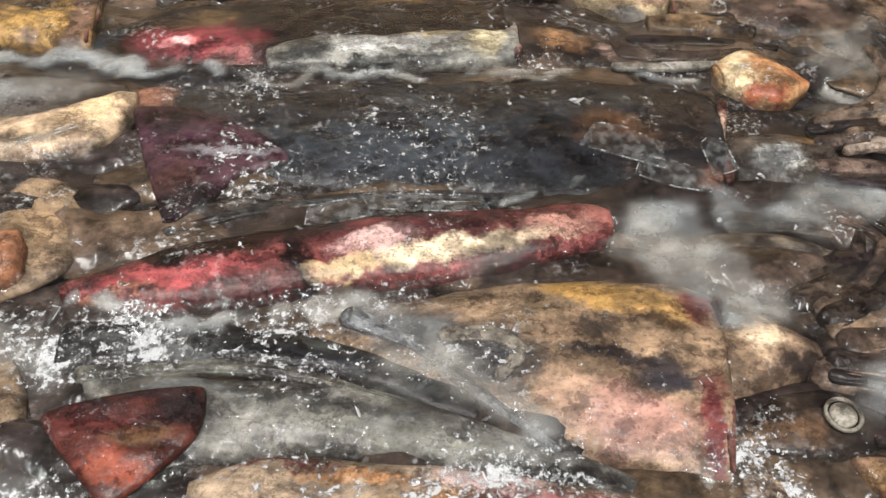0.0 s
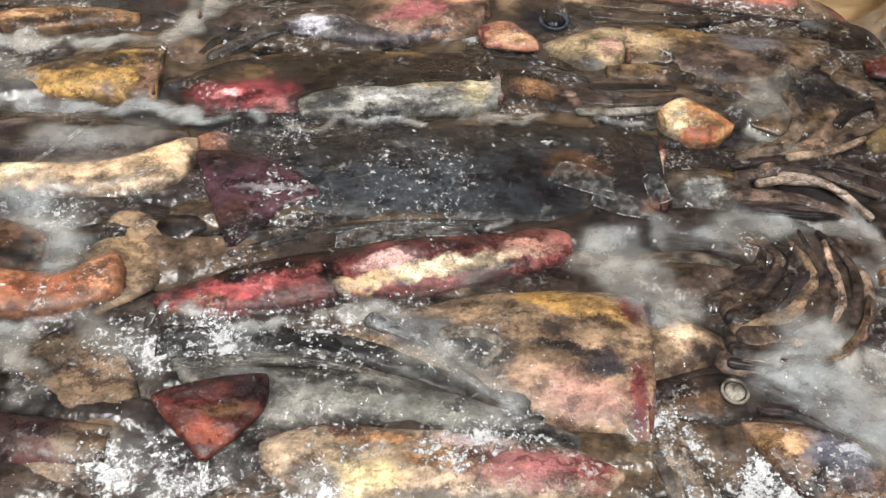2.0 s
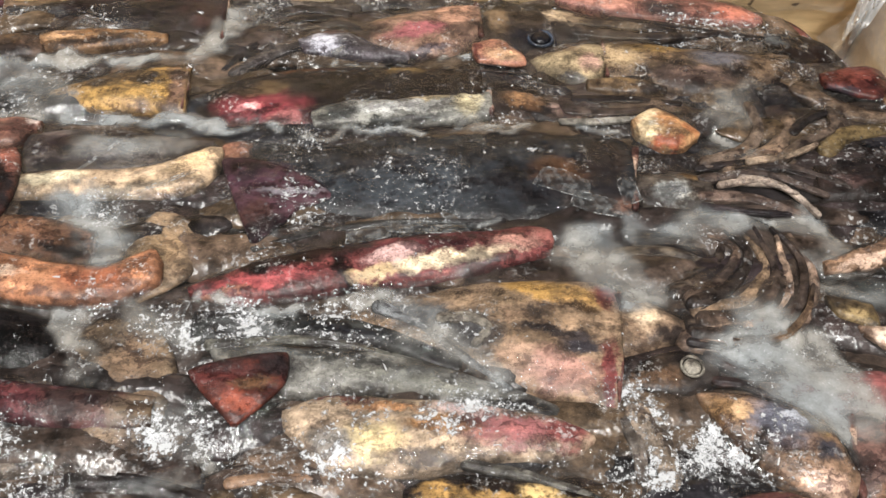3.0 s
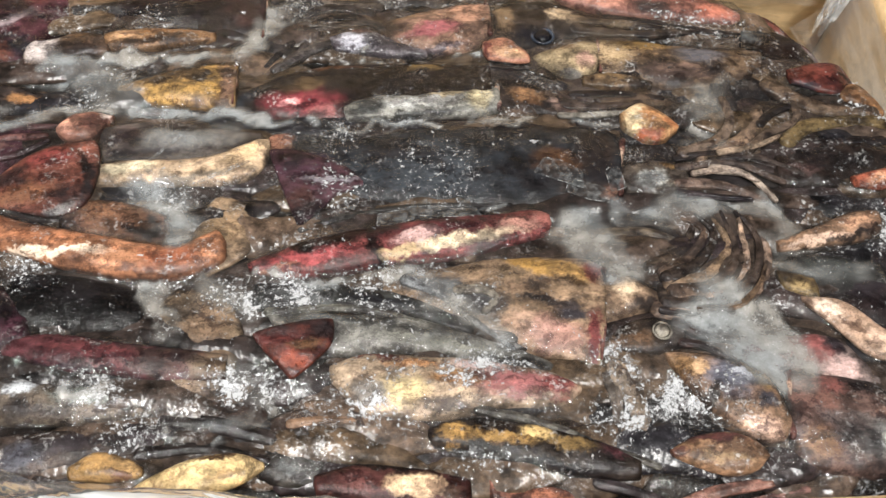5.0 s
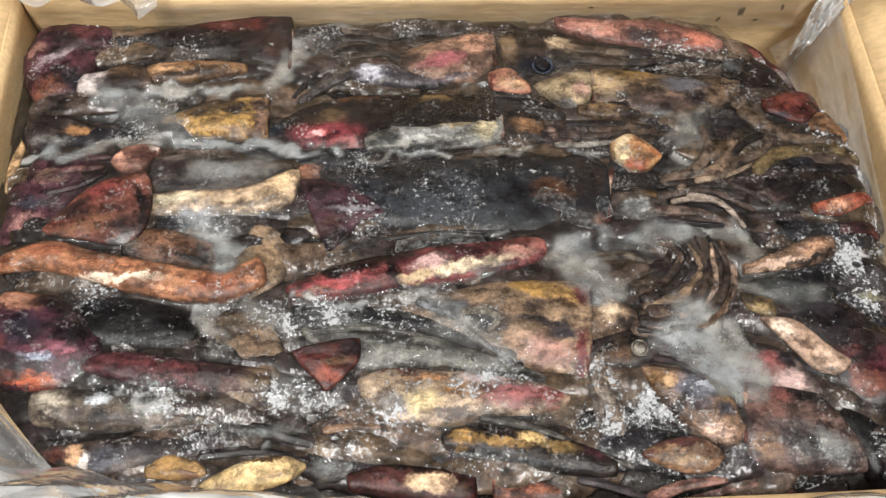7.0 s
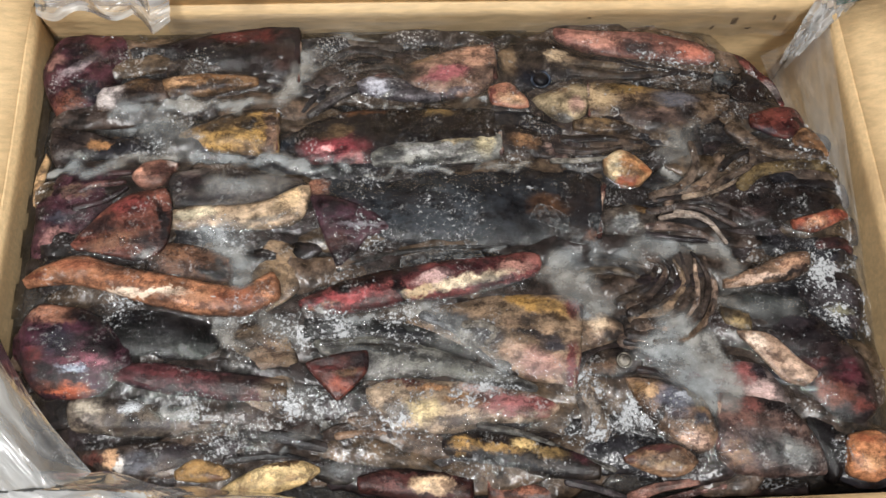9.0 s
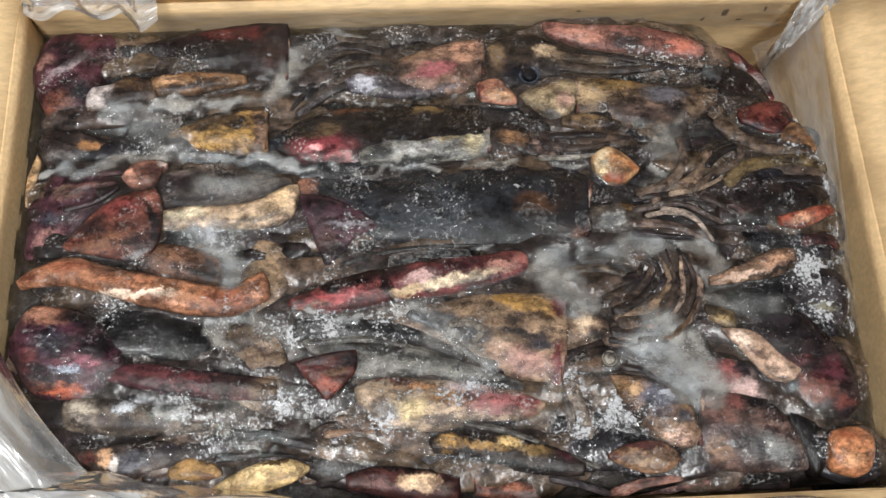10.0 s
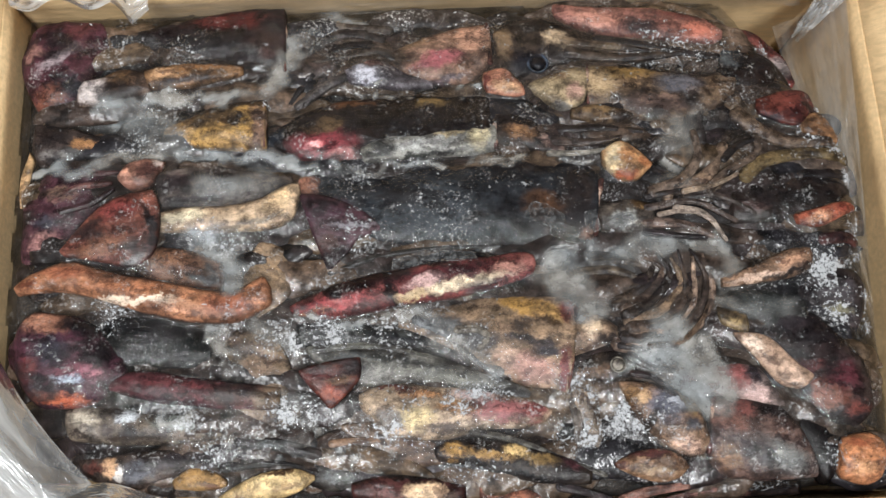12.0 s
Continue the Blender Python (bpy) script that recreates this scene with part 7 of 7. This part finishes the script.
def front_roll(u, v):
    x = -0.262 + u * 0.545
    y0 = front_edge(x)
    y = y0 - v * 0.065
    r = ridge((x, y), (10, 90), 2)
    return (x, y + 0.003 * r, over_wall(y0 - y, y0 - F - 0.007) + 0.004 * r * min(1, v * 4) + 0.001 * noise.noise(Vector((x * 90, y * 90, 0))))


def corner_roll(u, v):
    p0 = Vector((-0.280, -0.045)).lerp(Vector((-0.203, -0.147)), u) + Vector((-0.90, -0.42)) * (0.006 * math.sin(u * math.pi))
    p = p0 + Vector((-0.90, -0.42)) * (v * 0.085 * min(1, 0.25 + u * 1.6))
    r = ridge((u * 0.16, v * 0.1), (12, 70), 7)
    z = over_wall((p0 - p).length, max(0.003, p0.x - L - 0.007) / 0.9)
    return (p.x, p.y, z + 0.003 * r * min(1, v * 4) + max(0, L - p.x) * 0.16)


def tuft_left(u, v):
    x = -0.274 + u * 0.092
    tip = max(0, 1 - abs(u - 0.86) / 0.16)
    r = ridge((x, v * 0.05), (45, 45), 5)
    y = 0.200 - v * (0.030 + 0.004 * math.sin(u * 14) + 0.018 * tip)
    return (x, y - 0.002 * r, LEVEL + 0.050 - v * 0.034 + 0.005 * r)


def tuft_right(u, v):
    a, b = Vector((0.268, 0.146)), Vector((0.318, 0.196))
    side = Vector((0.7, -0.7))
    p = a.lerp(b, v) + side * ((u - 0.5) * (0.007 + 0.03 * v))
    r = ridge((p.x, p.y), (170, 170), 9)
    return (p.x, p.y, LEVEL - 0.022 + v * 0.062 + 0.010 * r)


def right_film(u, v):
    y = 0.160 - u * 0.250
    x = 0.258 + 0.036 * min(1, u * 1.1) + (R_ - 0.003 - 0.258 - 0.036 * min(1, u * 1.1)) * v
    r = ridge((v * 0.06, y), (50, 30), 3)
    return (min(x - 0.001 * r, R_ - 0.002), y, LEVEL - 0.030 + 0.040 * v * (1 - u) + 0.001 * r)


def back_film(u, v):
    x = -0.19 + u * 0.465
    r = ridge((x, v * 0.05), (26, 40), 6)
    return (x, K - 0.0045 - 0.0025 * r * (1 - v), LEVEL - 0.02 + v * 0.032 + 0.002 * noise.noise(Vector((x * 30, 2, 0))))


sheet("back_film", 120, 14, (0.465, 0.05), back_film, film_material("polythene_clear", 0.10, 0.5), liner, "clear film against the back of the carton")
sheet("front_fold", 130, 34, (0.545, 0.09), front_roll, film_material("polythene_folded", 0.9, 0.8), liner)
sheet("corner_fold", 70, 34, (0.16, 0.1), corner_roll, milky, liner)
sheet("gathered_end", 60, 26, (0.09, 0.06), tuft_left, bunched, liner, "torn crumpled end of the liner")
sheet("gathered_end", 26, 40, (0.03, 0.08), tuft_right, milky, liner, "twisted shiny end of the liner")
sheet("side_film", 90, 20, (0.29, 0.05), right_film, thin, liner, "clear film against the carton wall")


# ---- loose plates of clear ice ----
def plate_material():
    m = Nodes("ice_plate")
    p = m.coords()
    edge = m.ramp(m.noise(p, 300, 4, 0.65), 0.45, 0.65, 0.01, 0.12)
    body = m.principled(Base_Color=(0.42, 0.43, 0.43), Roughness=0.25)
    clear = m.add("ShaderNodeBsdfTransparent").outputs[0]
    gloss = m.add("ShaderNodeBsdfGlossy")
    gloss.inputs["Roughness"].default_value = 0.1
    return m.done(m.blend(0.06, m.blend(edge, clear, body), gloss.outputs[0]))


def rim_material():
    m = Nodes("ice_plate_rim")
    body = m.principled(Base_Color=(0.55, 0.56, 0.56), Roughness=0.3)
    clear = m.add("ShaderNodeBsdfTransparent").outputs[0]
    return m.done(m.blend(m.ramp(m.noise(m.coords(), 420, 3, 0.6), 0.45, 0.62, 0.0, 0.45), clear, body))


plate_ice, rim_ice = plate_material(), rim_material()


def ice_plate(x, y, long, wide, turn, tilt):
    """A thin broken plate of ice (mm, degrees) with a frosted rim, lying in the glaze."""
    x, y, long, wide = (v / 1000 for v in (x, y, long, wide))
    z = max(at_grid(surface, x, y), at_grid(top, x, y)) + 0.0009
    it = thing("ice_plate", "thin broken plate of clear ice lying on the glaze", "ice", (x, y, z), "loose ice plates")
    it.rotation_euler = (radians(tilt), 0, radians(turn))
    r = random.Random(int(x * 1e5))
    corners = [Vector((a * long / 2 * r.uniform(0.75, 1.1), b * wide / 2 * r.uniform(0.75, 1.1), 0)) for a, b in ((-1, -1), (0.1, -1.1), (1, -0.8), (0.9, 0.9), (-0.2, 1.1), (-1, 0.7))]
    bm = bmesh.new()
    low = [bm.verts.new(c) for c in corners]
    face = bm.faces.new(low)
    up = bmesh.ops.extrude_face_region(bm, geom=[face])["geom"]
    for v in up:
        if isinstance(v, bmesh.types.BMVert):
            v.co.z += 0.0007
    ob = part("plate", bm, plate_ice, it)
    for poly in ob.data.polygons:
        poly.use_smooth = False
    bm = bmesh.new()
    for a, b in zip(corners, corners[1:] + corners[:1]):
        d = (b - a).normalized() * 0.0001
        s = Vector((-d.y, d.x, 0)) * 1.5
        lo = [bm.verts.new(c + Vector((0, 0, 0.0006))) for c in (a + s, a - s, b - s, b + s)]
        hi = [bm.verts.new(c.co + Vector((0, 0, 0.0004))) for c in lo]
        bm.faces.new(hi)
        for i in range(4):
            bm.faces.new((lo[i], lo[(i + 1) % 4], hi[(i + 1) % 4], hi[i]))
    part("rim", bm, rim_ice, it, "white frosted edge")


ice_plate(74.9, 13.8, 30.9, 13.2, -28, 3)
ice_plate(88.8, 1.6, 23.0, 10.0, -25, 4)
ice_plate(8.6, -10.2, 41.5, 6.8, -4, 6)
ice_plate(-17.1, -12.8, 18.8, 7.5, 8, 8)
ice_plate(-93.0, -50.1, 8.0, 2.9, 70, 20)
ice_plate(104.3, 8.7, 9.3, 15.4, 10, 10)
ice_plate(-108.3, 17.6, 34.5, 1.5, 28, 5)
ice_plate(-139.8, 38.3, 35.1, 1.2, 50, 5)
ice_plate(125.0, 9.7, 15.5, 7.7, 5, 8)
